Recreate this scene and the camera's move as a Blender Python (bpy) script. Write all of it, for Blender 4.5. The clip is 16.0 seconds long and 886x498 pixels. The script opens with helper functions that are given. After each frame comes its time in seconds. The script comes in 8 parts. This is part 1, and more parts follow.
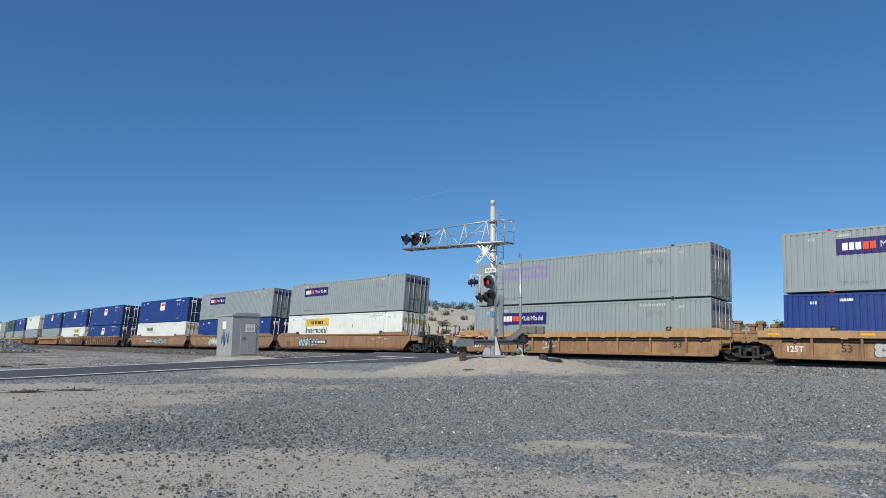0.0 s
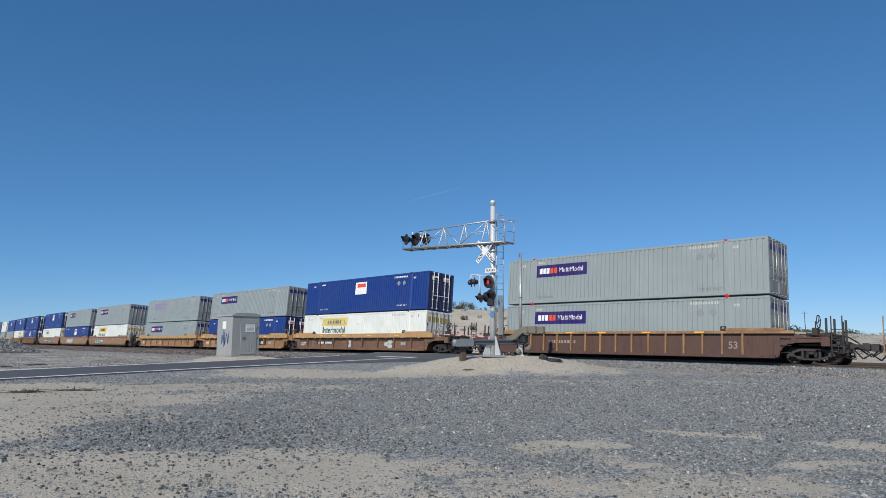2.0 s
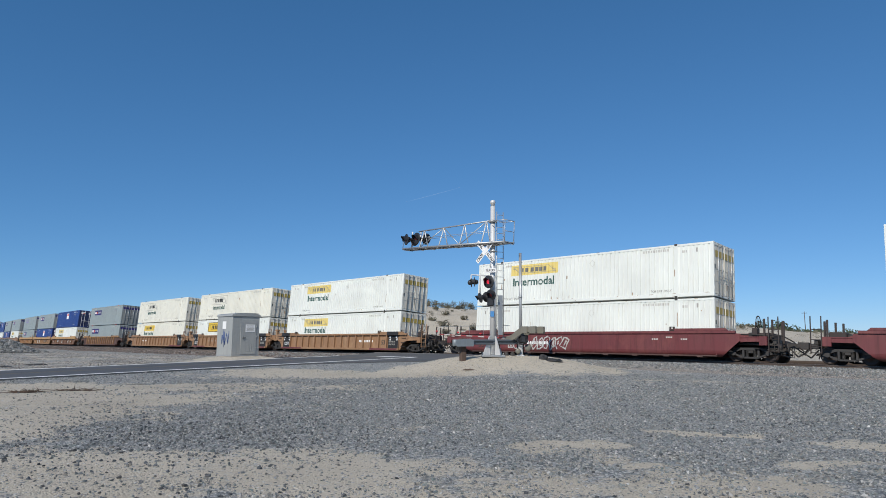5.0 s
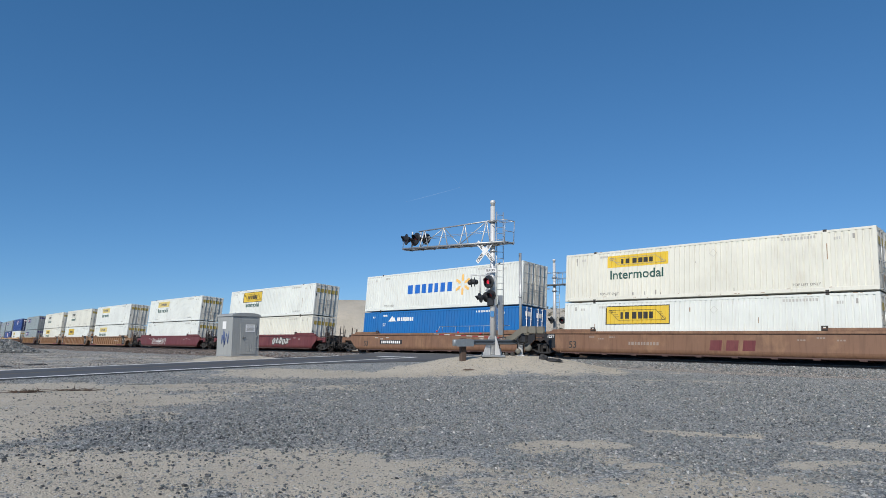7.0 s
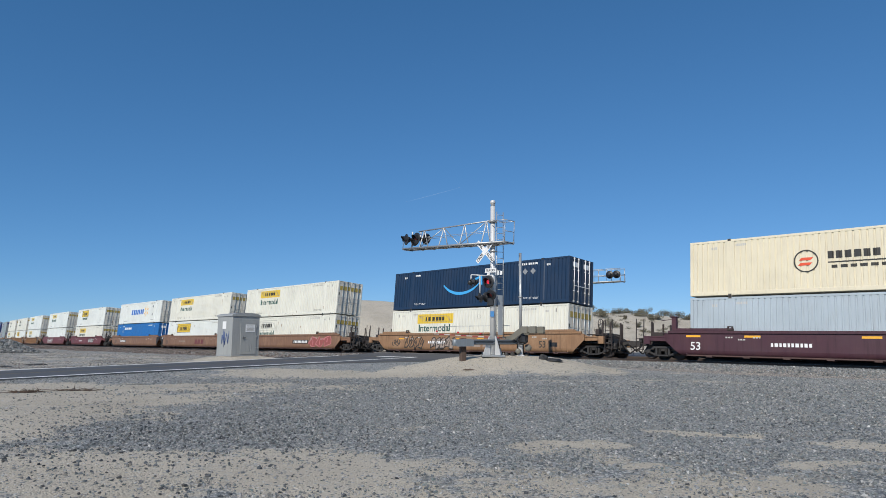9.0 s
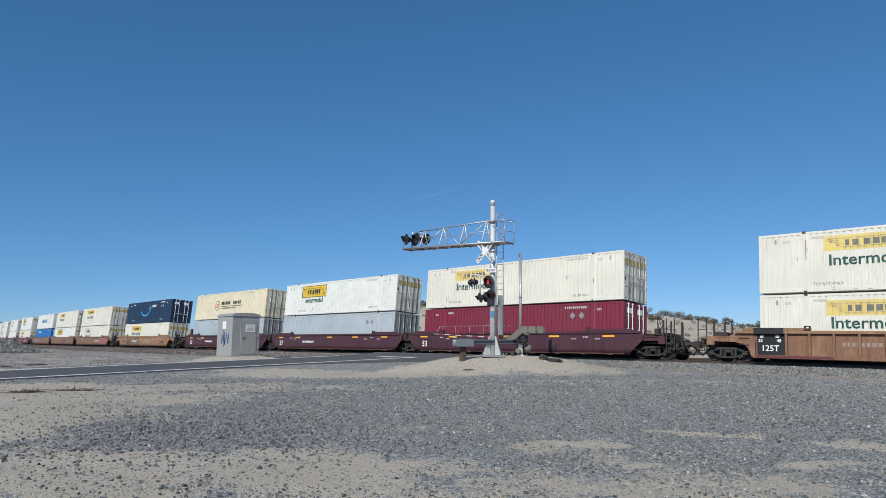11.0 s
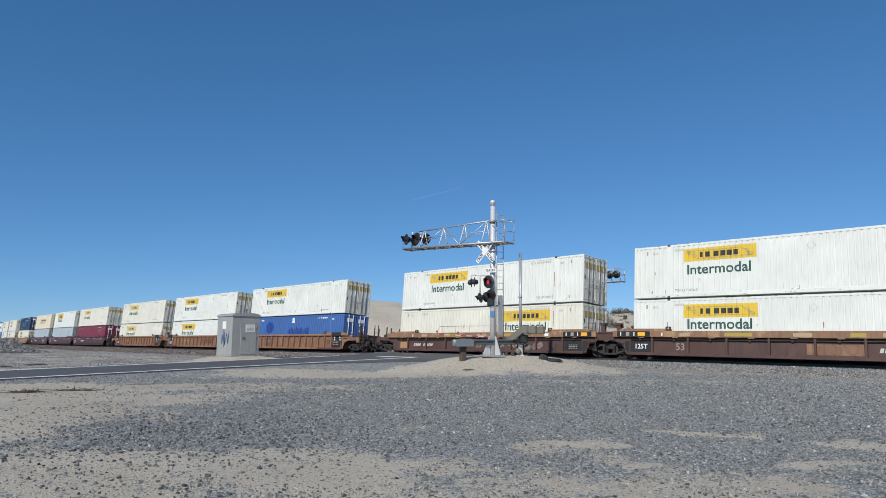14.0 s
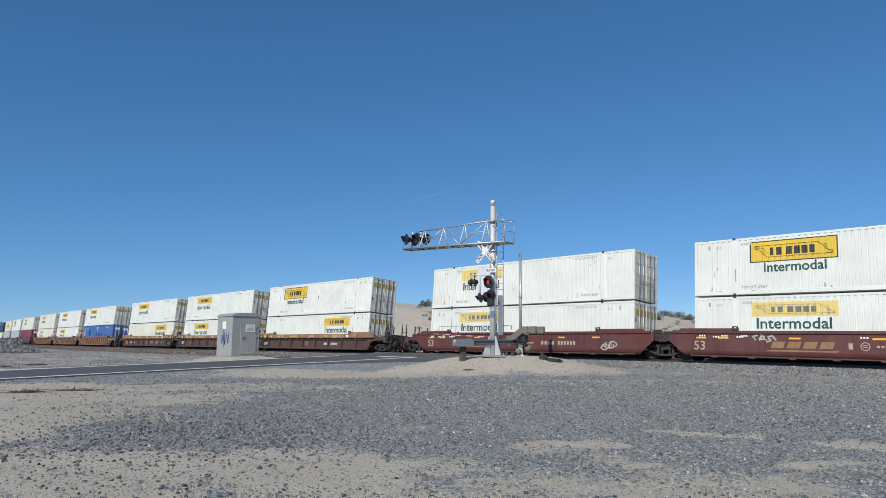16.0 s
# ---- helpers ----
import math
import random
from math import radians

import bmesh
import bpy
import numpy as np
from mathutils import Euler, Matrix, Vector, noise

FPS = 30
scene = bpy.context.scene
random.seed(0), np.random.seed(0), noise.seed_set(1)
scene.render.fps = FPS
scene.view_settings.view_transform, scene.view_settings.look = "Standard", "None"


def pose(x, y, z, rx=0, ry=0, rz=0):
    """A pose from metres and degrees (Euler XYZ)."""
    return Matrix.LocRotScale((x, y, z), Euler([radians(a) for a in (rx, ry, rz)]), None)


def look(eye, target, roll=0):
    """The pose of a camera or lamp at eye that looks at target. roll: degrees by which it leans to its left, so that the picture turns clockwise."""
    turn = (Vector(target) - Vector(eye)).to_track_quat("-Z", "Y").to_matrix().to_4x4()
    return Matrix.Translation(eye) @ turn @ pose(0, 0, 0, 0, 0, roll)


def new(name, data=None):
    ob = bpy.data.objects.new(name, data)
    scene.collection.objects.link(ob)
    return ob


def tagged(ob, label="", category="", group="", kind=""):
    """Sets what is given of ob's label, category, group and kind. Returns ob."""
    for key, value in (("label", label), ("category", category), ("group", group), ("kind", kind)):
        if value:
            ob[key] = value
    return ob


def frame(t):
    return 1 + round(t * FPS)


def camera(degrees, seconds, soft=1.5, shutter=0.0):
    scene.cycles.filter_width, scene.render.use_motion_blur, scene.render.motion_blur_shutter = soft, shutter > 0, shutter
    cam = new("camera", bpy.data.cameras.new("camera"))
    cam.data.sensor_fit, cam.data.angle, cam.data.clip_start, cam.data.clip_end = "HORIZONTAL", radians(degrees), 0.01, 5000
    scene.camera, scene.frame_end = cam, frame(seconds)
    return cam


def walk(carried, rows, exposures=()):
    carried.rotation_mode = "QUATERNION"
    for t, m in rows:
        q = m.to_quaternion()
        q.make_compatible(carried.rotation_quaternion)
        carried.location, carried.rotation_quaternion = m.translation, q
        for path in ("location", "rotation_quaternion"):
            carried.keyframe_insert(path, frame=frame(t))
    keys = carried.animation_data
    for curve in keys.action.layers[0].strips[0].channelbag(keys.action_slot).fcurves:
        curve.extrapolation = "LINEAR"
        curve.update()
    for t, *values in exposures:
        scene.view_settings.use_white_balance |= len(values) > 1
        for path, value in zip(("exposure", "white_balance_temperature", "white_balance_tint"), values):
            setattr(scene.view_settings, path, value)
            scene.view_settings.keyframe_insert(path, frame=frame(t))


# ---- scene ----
# One fixed camera on the gravel beside a level crossing. Rail top at the crossing is z = 0.
EYE_Z = 1.081
cam = camera(67.43, 16.0, soft=0.6)
EYE = pose(0, 0, EYE_Z, 90 + 7.784, 0, 0)
walk(cam, [(0.0, EYE), (16.0, EYE)])

# ---- light ----
SUN_AZ, SUN_EL = radians(206), radians(37)      # clockwise from +y, and above the horizon
world = bpy.data.worlds.new("sky")
scene.world = world
world.use_nodes = True
wn = world.node_tree
sky = wn.nodes.new("ShaderNodeTexSky")
sky.sky_type = "NISHITA"
sky.sun_disc = False
sky.sun_elevation, sky.sun_rotation = SUN_EL, SUN_AZ
sky.altitude = 900
sky.air_density, sky.dust_density, sky.ozone_density = 0.75, 0.0, 6.0
wn.nodes["Background"].inputs["Strength"].default_value = 0.146
# a dry, clear desert sky: less glare at the horizon, deeper blue
split = wn.nodes.new("ShaderNodeSeparateColor")
soft_sky = wn.nodes.new("ShaderNodeCombineColor")
for k, power in enumerate((0.90, 0.72, 0.68)):
    bend = wn.nodes.new("ShaderNodeMath")
    bend.operation = "POWER"
    bend.inputs[1].default_value = power
    wn.links.new(split.outputs[k], bend.inputs[0])
    wn.links.new(bend.outputs[0], soft_sky.inputs[k])
tint = wn.nodes.new("ShaderNodeMix")
tint.data_type, tint.blend_type = "RGBA", "MULTIPLY"
tint.inputs[0].default_value = 1.0
tint.inputs[7].default_value = (0.488, 0.889, 1.222, 1.0)
wn.links.new(sky.outputs["Color"], split.inputs["Color"])
wn.links.new(soft_sky.outputs["Color"], tint.inputs[6])
wn.links.new(tint.outputs[2], wn.nodes["Background"].inputs["Color"])
sun_data = bpy.data.lights.new("sun", "SUN")
sun_data.energy, sun_data.angle, sun_data.color = 4.3, radians(0.53), (1.0, 0.95, 0.87)
sun = new("sun", sun_data)
to_sun = Vector((math.sin(SUN_AZ) * math.cos(SUN_EL), math.cos(SUN_AZ) * math.cos(SUN_EL), math.sin(SUN_EL)))
sun.matrix_world = look(to_sun * 80, (0, 0, 0))
scene.view_settings.exposure = 0.0


# ---- materials ----
def lin(r, g, b):
    return (r, g, b, 1.0)


def nodes_of(name):
    m = bpy.data.materials.new(name)
    m.use_nodes = True
    nt = m.node_tree
    return m, nt, nt.nodes["Principled BSDF"]


def node(nt, kind, **props):
    n = nt.nodes.new("ShaderNode" + kind)
    for k, v in props.items():
        n.inputs[k.replace("_", " ")].default_value = v
    return n


def mixed(nt, fac, a, b, blend="MIX"):
    """A colour mix node; fac, a, b are sockets or values. Returns its result."""
    n = nt.nodes.new("ShaderNodeMix")
    n.data_type, n.blend_type = "RGBA", blend
    for key, v in ((0, fac), (6, a), (7, b)):
        if hasattr(v, "is_output"):
            nt.links.new(v, n.inputs[key])
        else:
            n.inputs[key].default_value = v
    return n.outputs[2]


def stepped(nt, source, lo, hi, to_lo=0.0, to_hi=1.0):
    n = nt.nodes.new("ShaderNodeMapRange")
    for key, v in (("From Min", lo), ("From Max", hi), ("To Min", to_lo), ("To Max", to_hi)):
        n.inputs[key].default_value = v
    nt.links.new(source, n.inputs["Value"])
    return n.outputs["Result"]


def noise_of(nt, scale, detail=4.0, stretch=(1, 1, 1), rough=0.55):
    co = nt.nodes.new("ShaderNodeTexCoord")
    mp = nt.nodes.new("ShaderNodeMapping")
    mp.inputs["Scale"].default_value = stretch
    info = nt.nodes.new("ShaderNodeObjectInfo")
    add = nt.nodes.new("ShaderNodeVectorMath")
    mul = nt.nodes.new("ShaderNodeMath")
    mul.operation = "MULTIPLY"
    mul.inputs[1].default_value = 37.0
    nt.links.new(info.outputs["Random"], mul.inputs[0])
    nt.links.new(co.outputs["Object"], mp.inputs["Vector"])
    nt.links.new(mp.outputs["Vector"], add.inputs[0])
    nt.links.new(mul.outputs[0], add.inputs[1])
    n = node(nt, "TexNoise", Scale=scale, Detail=detail, Roughness=rough)
    nt.links.new(add.outputs[0], n.inputs["Vector"])
    return n.outputs["Fac"]


def bumped(nt, bsdf, height, strength, distance):
    b = node(nt, "Bump", Strength=strength, Distance=distance)
    nt.links.new(height, b.inputs["Height"])
    nt.links.new(b.outputs["Normal"], bsdf.inputs["Normal"])


MATS = {}


def paint(name, rgb, dirt=(0.20, 0.15, 0.10), amount=0.35, rough=0.45, metal=0.0, streak=True, rust=0.0, patch=None):
    """Weathered paint: broad fading, vertical dirt streaks, specks of rust, worn patches of another tone."""
    if name in MATS:
        return MATS[name]
    m, nt, bsdf = nodes_of(name)
    broad = noise_of(nt, 0.55, 3)
    fine = noise_of(nt, 9.0, 5, (1, 1, 0.12) if streak else (1, 1, 1), 0.65)
    base = mixed(nt, stepped(nt, broad, 0.3, 0.7, 0.0, 0.9), lin(*rgb), lin(*[min(1, c * 0.84 + 0.015) for c in rgb]))
    col = mixed(nt, stepped(nt, fine, 0.52, 0.80, 0.0, amount), base, lin(*dirt))
    if rust:
        spots = noise_of(nt, 5.0, 6, (1, 1, 0.55), 0.7)
        col = mixed(nt, stepped(nt, spots, 0.60, 0.70, 0.0, rust), col, lin(0.13, 0.055, 0.028))
    if patch:
        worn = noise_of(nt, 1.1, 6, (1, 1, 0.7), 0.68)
        col = mixed(nt, stepped(nt, worn, 0.50, 0.62, 0.0, 0.75), col, lin(*patch))
        run_off = noise_of(nt, 5.5, 4, (1, 1, 0.07), 0.6)
        col = mixed(nt, stepped(nt, run_off, 0.52, 0.72, 0.0, 0.5), col, lin(*[c * 0.32 for c in rgb]))
    nt.links.new(col, bsdf.inputs["Base Color"])
    nt.links.new(stepped(nt, fine, 0.3, 0.8, rough - 0.08, rough + 0.2), bsdf.inputs["Roughness"])
    bsdf.inputs["Metallic"].default_value = metal
    bumped(nt, bsdf, fine, 0.08, 0.01)
    MATS[name] = m
    return m


WHITE = paint("white container paint", (0.712, 0.735, 0.69), (0.42, 0.34, 0.25), 0.30)
CREAM = paint("yellowed white container paint", (0.705, 0.695, 0.605), (0.40, 0.31, 0.2), 0.35)
IVORY = paint("ivory container paint", (0.72, 0.65, 0.48), (0.36, 0.29, 0.2), 0.3)
GREY = paint("pale grey container paint", (0.27, 0.312, 0.314), (0.22, 0.21, 0.19), 0.4)
DIMGREY = paint("blue-grey container paint", (0.40, 0.46, 0.50), (0.25, 0.24, 0.22), 0.3)
NAVY = paint("deep blue container paint", (0.005, 0.036, 0.20), (0.03, 0.045, 0.11), 0.35)
BLUE = paint("bright blue container paint", (0.008, 0.14, 0.41), (0.06, 0.09, 0.2), 0.3)
STEELBLUE = paint("faded blue container paint", (0.05, 0.13, 0.36), (0.1, 0.1, 0.16), 0.35)
INK = paint("blue-black container paint", (0.004, 0.025, 0.066), (0.03, 0.04, 0.06), 0.3)
CRIMSON = paint("dark red container paint", (0.19, 0.018, 0.04), (0.1, 0.04, 0.04), 0.35)
GREEN = paint("dark green container paint", (0.02, 0.07, 0.07), (0.06, 0.06, 0.05), 0.3)
RUSTSTAIN = paint("brown rust stain", (0.30, 0.20, 0.12), (0.5, 0.42, 0.32), 0.6, 0.7)
REDOCHRE = paint("rust-stained ochre car paint", (0.215, 0.108, 0.06), (0.08, 0.045, 0.03), 0.75, 0.6, rust=0.6, patch=(0.29, 0.165, 0.09))
PALELINE = paint("nearly faded lettering", (0.50, 0.49, 0.45), (0.6, 0.58, 0.52), 0.5)
DULLYELLOW = paint("dirty yellow door stripe", (0.40, 0.30, 0.06), (0.2, 0.16, 0.09), 0.6)
DOORDARK = paint("grimy dark door panels", (0.25, 0.265, 0.26), (0.08, 0.07, 0.06), 0.65, 0.55)
DOORWHITE = paint("grimy white door panels", (0.70, 0.67, 0.58), (0.22, 0.15, 0.09), 0.6, 0.55)
DOORNAVY = paint("dull navy door panels", (0.008, 0.018, 0.075), (0.03, 0.03, 0.05), 0.5, 0.5)
REDBROWN = paint("rusted red-brown car side", (0.265, 0.142, 0.066), (0.09, 0.05, 0.035), 0.7, 0.65, rust=0.55, patch=(0.37, 0.225, 0.10))
SMUDGE = paint("faint worn stencil", (0.30, 0.24, 0.2), (0.2, 0.14, 0.1), 0.6, 0.7)
MAGENTA = paint("dull purple-red stripe", (0.12, 0.022, 0.035), (0.08, 0.04, 0.04), 0.5, 0.6)
TAN = paint("faded ochre car paint", (0.42, 0.25, 0.105), (0.10, 0.06, 0.04), 0.75, 0.6, rust=0.6, patch=(0.46, 0.29, 0.12))
OCHRE = paint("ochre car paint", (0.27, 0.15, 0.076), (0.12, 0.07, 0.04), 0.55, 0.55, rust=0.4, patch=(0.33, 0.20, 0.11))
RUSTY = paint("rust-brown car paint", (0.092, 0.044, 0.031), (0.05, 0.03, 0.026), 0.7, 0.65, rust=0.5, patch=(0.07, 0.04, 0.034))
AGEDRUST = paint("mottled rust-brown car side", (0.15, 0.078, 0.047), (0.06, 0.035, 0.028), 0.7, 0.65, rust=0.5, patch=(0.21, 0.115, 0.062))
UMBER = paint("dark brown car paint", (0.075, 0.038, 0.031), (0.045, 0.028, 0.025), 0.6, 0.6, rust=0.4, patch=(0.105, 0.055, 0.043))
SIENNA = paint("smooth red-brown car paint", (0.205, 0.108, 0.062), (0.12, 0.07, 0.045), 0.5, 0.5, rust=0.25, patch=(0.26, 0.15, 0.085))
MAROON = paint("maroon car paint", (0.135, 0.028, 0.03), (0.08, 0.04, 0.035), 0.5, 0.5, rust=0.2, patch=(0.17, 0.05, 0.045))
PLUM = paint("plum car paint", (0.06, 0.018, 0.028), (0.06, 0.035, 0.035), 0.4, 0.5, patch=(0.075, 0.028, 0.034))
OXIDE = paint("oxide red car paint", (0.105, 0.03, 0.026), (0.07, 0.04, 0.034), 0.5, 0.5, rust=0.2, patch=(0.13, 0.05, 0.04))
IRON = paint("greasy black iron", (0.028, 0.025, 0.023), (0.09, 0.065, 0.045), 0.8, 0.6, streak=False)
WHEELSTEEL = paint("rust-brown wheel steel", (0.06, 0.045, 0.038), (0.11, 0.075, 0.05), 0.7, 0.5, 0.4, streak=False)
BLACK = paint("flat black paint", (0.010, 0.011, 0.014), (0.04, 0.037, 0.035), 0.4, 0.75)
GALV = paint("galvanised steel", (0.42, 0.43, 0.43), (0.25, 0.24, 0.22), 0.4, 0.42, 0.55)
ALU = paint("aluminium-painted mast", (0.66, 0.66, 0.65), (0.35, 0.33, 0.30), 0.35, 0.4, 0.25)
SIGNWHITE = paint("white sign sheeting", (0.78, 0.78, 0.77), (0.45, 0.42, 0.38), 0.2, 0.4)
YELLOW = paint("yellow decal", (0.71, 0.49, 0.042), (0.5, 0.40, 0.16), 0.35)
PALEYELLOW = paint("sun-bleached yellow decal", (0.72, 0.57, 0.18), (0.6, 0.5, 0.3), 0.4)
INKGREEN = paint("dark green lettering", (0.012, 0.075, 0.06), (0.1, 0.13, 0.11), 0.4)
DARKLINE = paint("black decal line", (0.03, 0.028, 0.024), (0.12, 0.1, 0.07), 0.4)
FADEDLINE = paint("faded lettering", (0.32, 0.31, 0.28), (0.45, 0.42, 0.36), 0.5)
PURPLE = paint("purple decal", (0.021, 0.010, 0.125), (0.05, 0.035, 0.13), 0.3)
PALEPURPLE = paint("sun-bleached purple decal", (0.27, 0.22, 0.42), (0.45, 0.42, 0.48), 0.5)
ORANGE = paint("orange red decal", (0.72, 0.085, 0.03), (0.5, 0.15, 0.1), 0.3)
RED = paint("red paint", (0.55, 0.02, 0.03), (0.3, 0.06, 0.05), 0.3)
DECALWHITE = paint("white decal", (0.80, 0.80, 0.78), (0.5, 0.48, 0.44), 0.25)
SKYBLUE = paint("sky blue decal", (0.05, 0.36, 0.72), (0.1, 0.3, 0.5), 0.25)
ROYAL = paint("royal blue decal", (0.02, 0.12, 0.52), (0.1, 0.2, 0.4), 0.25)
AMBER = paint("amber decal", (0.85, 0.42, 0.03), (0.6, 0.4, 0.1), 0.25)
DIAMOND = paint("grey diamond decal", (0.24, 0.25, 0.26), (0.25, 0.25, 0.27), 0.3)
TEALPAINT = paint("pale teal spray paint", (0.35, 0.55, 0.52), (0.25, 0.3, 0.3), 0.5)
PINKPAINT = paint("pink spray paint", (0.55, 0.20, 0.20), (0.3, 0.12, 0.1), 0.6)
DULLRED = paint("dull red spray paint", (0.30, 0.075, 0.065), (0.22, 0.08, 0.06), 0.6)
CHALK = paint("white spray paint", (0.46, 0.46, 0.43), (0.3, 0.24, 0.2), 0.6)


# ---- mesh helpers ----
def box(bm, x0, x1, y0, y1, z0, z1, m=None):
    vs = [bm.verts.new(Vector((x, y, z)) if m is None else m @ Vector((x, y, z))) for x in (x0, x1) for y in (y0, y1) for z in (z0, z1)]
    for a, b, c, d in ((0, 1, 3, 2), (4, 6, 7, 5), (0, 4, 5, 1), (2, 3, 7, 6), (0, 2, 6, 4), (1, 5, 7, 3)):
        bm.faces.new((vs[a], vs[b], vs[c], vs[d]))


def bevel_box(bm, x0, x1, y0, y1, z0, z1, r=0.01, m=None):
    tmp = bmesh.new()
    box(tmp, x0, x1, y0, y1, z0, z1)
    bmesh.ops.bevel(tmp, geom=tmp.edges[:], offset=r, segments=1, affect="EDGES")
    merge(bm, tmp, m)


def merge(bm, other, m=None):
    vs = {v: bm.verts.new(v.co if m is None else m @ v.co) for v in other.verts}
    for f in other.faces:
        g = bm.faces.new([vs[v] for v in f.verts])
        g.smooth = f.smooth
    other.free()


def tube(bm, a, b, r, n=8, r2=None, caps=True):
    """A round bar from a to b."""
    a, b = Vector(a), Vector(b)
    d = (b - a).normalized()
    u = d.orthogonal().normalized()
    w = d.cross(u)
    r2 = r if r2 is None else r2
    ring = [[bm.verts.new(p + (u * math.cos(k * math.tau / n) + w * math.sin(k * math.tau / n)) * q) for k in range(n)] for p, q in ((a, r), (b, r2))]
    for k in range(n):
        f = bm.faces.new((ring[0][k], ring[0][(k + 1) % n], ring[1][(k + 1) % n], ring[1][k]))
        f.smooth = True
    if caps:
        bm.faces.new(ring[0][::-1])
        bm.faces.new(ring[1])


def prism(bm, outline, y0, y1):
    """An outline of (x, z) pushed from y0 to y1."""
    a = [bm.verts.new((x, y0, z)) for x, z in outline]
    b = [bm.verts.new((x, y1, z)) for x, z in outline]
    n = len(outline)
    bm.faces.new(a)
    bm.faces.new(b[::-1])
    for k in range(n):
        bm.faces.new((a[k], b[k], b[(k + 1) % n], a[(k + 1) % n]))


def lathe(bm, profile, n, centre, axis="y"):
    """Turn (radius, along) pairs round an axis through centre."""
    c = Vector(centre)
    rings = []
    for r, h in profile:
        ring = []
        for k in range(n):
            a = math.tau * k / n
            p = {"y": (r * math.cos(a), h, r * math.sin(a)), "z": (r * math.cos(a), r * math.sin(a), h), "x": (h, r * math.cos(a), r * math.sin(a))}[axis]
            ring.append(bm.verts.new(c + Vector(p)))
        rings.append(ring)
    for i in range(len(rings) - 1):
        for k in range(n):
            f = bm.faces.new((rings[i][k], rings[i][(k + 1) % n], rings[i + 1][(k + 1) % n], rings[i + 1][k]))
            f.smooth = True
    bm.faces.new(rings[0][::-1])
    bm.faces.new(rings[-1])


def mesh_of(name, bm, material):
    bmesh.ops.recalc_face_normals(bm, faces=bm.faces[:])
    me = bpy.data.meshes.new(name)
    bm.to_mesh(me)
    bm.free()
    me.materials.append(material)
    return me


def part(name, bm, material, parent, label="", m=None):
    """One mesh object under a thing or a part. bm: a bmesh, or a mesh already made."""
    me = bm if isinstance(bm, bpy.types.Mesh) else mesh_of(name, bm, material)
    ob = new(name, me)
    ob.parent = parent
    if m is not None:
        ob.matrix_basis = m
    return tagged(ob, label)


CACHE = {}


def shared(key, material, build):
    """The mesh under this key, built once for each material."""
    k = (key, material.name)
    if k not in CACHE:
        bm = bmesh.new()
        build(bm)
        CACHE[k] = mesh_of(str(key[0]), bm, material)
    return CACHE[k]


def lettering(words, size, material, squeeze=1.0, bold=0.0, thick=0.003):
    """Raised letters that face -y and read along +x, centred on their middle."""
    k = ("text", words, size, material.name, squeeze, bold, thick)
    if k not in CACHE:
        cu = bpy.data.curves.new("lettering", "FONT")
        cu.body, cu.size, cu.align_x, cu.align_y = words, size, "CENTER", "CENTER"
        cu.offset, cu.extrude, cu.resolution_u = bold, thick, 3
        ob = bpy.data.objects.new("lettering", cu)
        scene.collection.objects.link(ob)
        me = bpy.data.meshes.new_from_object(ob.evaluated_get(bpy.context.evaluated_depsgraph_get()))
        bpy.data.objects.remove(ob)
        me.transform(Matrix.Diagonal((squeeze, 1, 1, 1)))
        me.transform(Matrix.Rotation(math.pi / 2, 4, "X"))
        me.materials.clear()
        me.materials.append(material)
        CACHE[k] = me
    return CACHE[k]


# ---- the line of the track ----
# s runs along the rails towards the camera's right; the far end bends away, and the rails lean into the bend.
STEP = 0.5
S_GRID = np.arange(-700, 620 + STEP, STEP)
BEND = 0.000308 - 7.0e-6 * np.clip(S_GRID, -60, 60)
HEAD = np.concatenate([[0], np.cumsum((BEND[1:] + BEND[:-1]) / 2 * STEP)])
HEAD += -radians(45.618) - np.interp(0, S_GRID, HEAD)
TX = np.concatenate([[0], np.cumsum((np.cos(HEAD[1:]) + np.cos(HEAD[:-1])) / 2 * STEP)])
TY = np.concatenate([[0], np.cumsum((np.sin(HEAD[1:]) + np.sin(HEAD[:-1])) / 2 * STEP)])
TX, TY = TX - np.interp(0, S_GRID, TX), TY - np.interp(0, S_GRID, TY) + 48.75
CANT = 4.75


def fall(s):
    """The line drops gently past the crossing, then runs level again."""
    q = np.clip(np.asarray(s, dtype=float) - 6.0, 0.0, 30.0)
    over = np.clip(np.asarray(s, dtype=float) - 36.0, 0.0, 30.0)
    return -0.00026 * q * q - 0.0156 * over + 0.00026 * over * over


def rail_pose(s, z=0.0):
    x, y, h = (float(np.interp(s, S_GRID, q)) for q in (TX, TY, HEAD))
    slope = float(fall(s + 1.0) - fall(s - 1.0)) / 2
    return Matrix.Translation((x, y, float(fall(s)))) @ Matrix.Rotation(h, 4, "Z") @ Matrix.Rotation(-math.atan(slope), 4, "Y") @ Matrix.Rotation(-radians(CANT), 4, "X") @ Matrix.Translation((0, 0, z))


# small unevenness of the train's run: seconds, metres behind an even pace
SLACK = np.array([(0, 0), (0.5, 0.1), (1, -0.2), (1.5, 0), (2, 0.03), (2.5, 0.06), (3, 0.05), (3.5, -0.08), (4, -0.12), (6.5, 0.02), (7, 0.04), (7.5, 0.16), (8, 0.2),
                  (8.5, 0.15), (9, 0.2), (11.5, 0), (12, 0.02), (12.5, 0.02), (13, -0.03), (13.5, -0.58), (14, 0), (14.5, -0.1), (15, 0), (15.5, 0.05), (16, 0)])


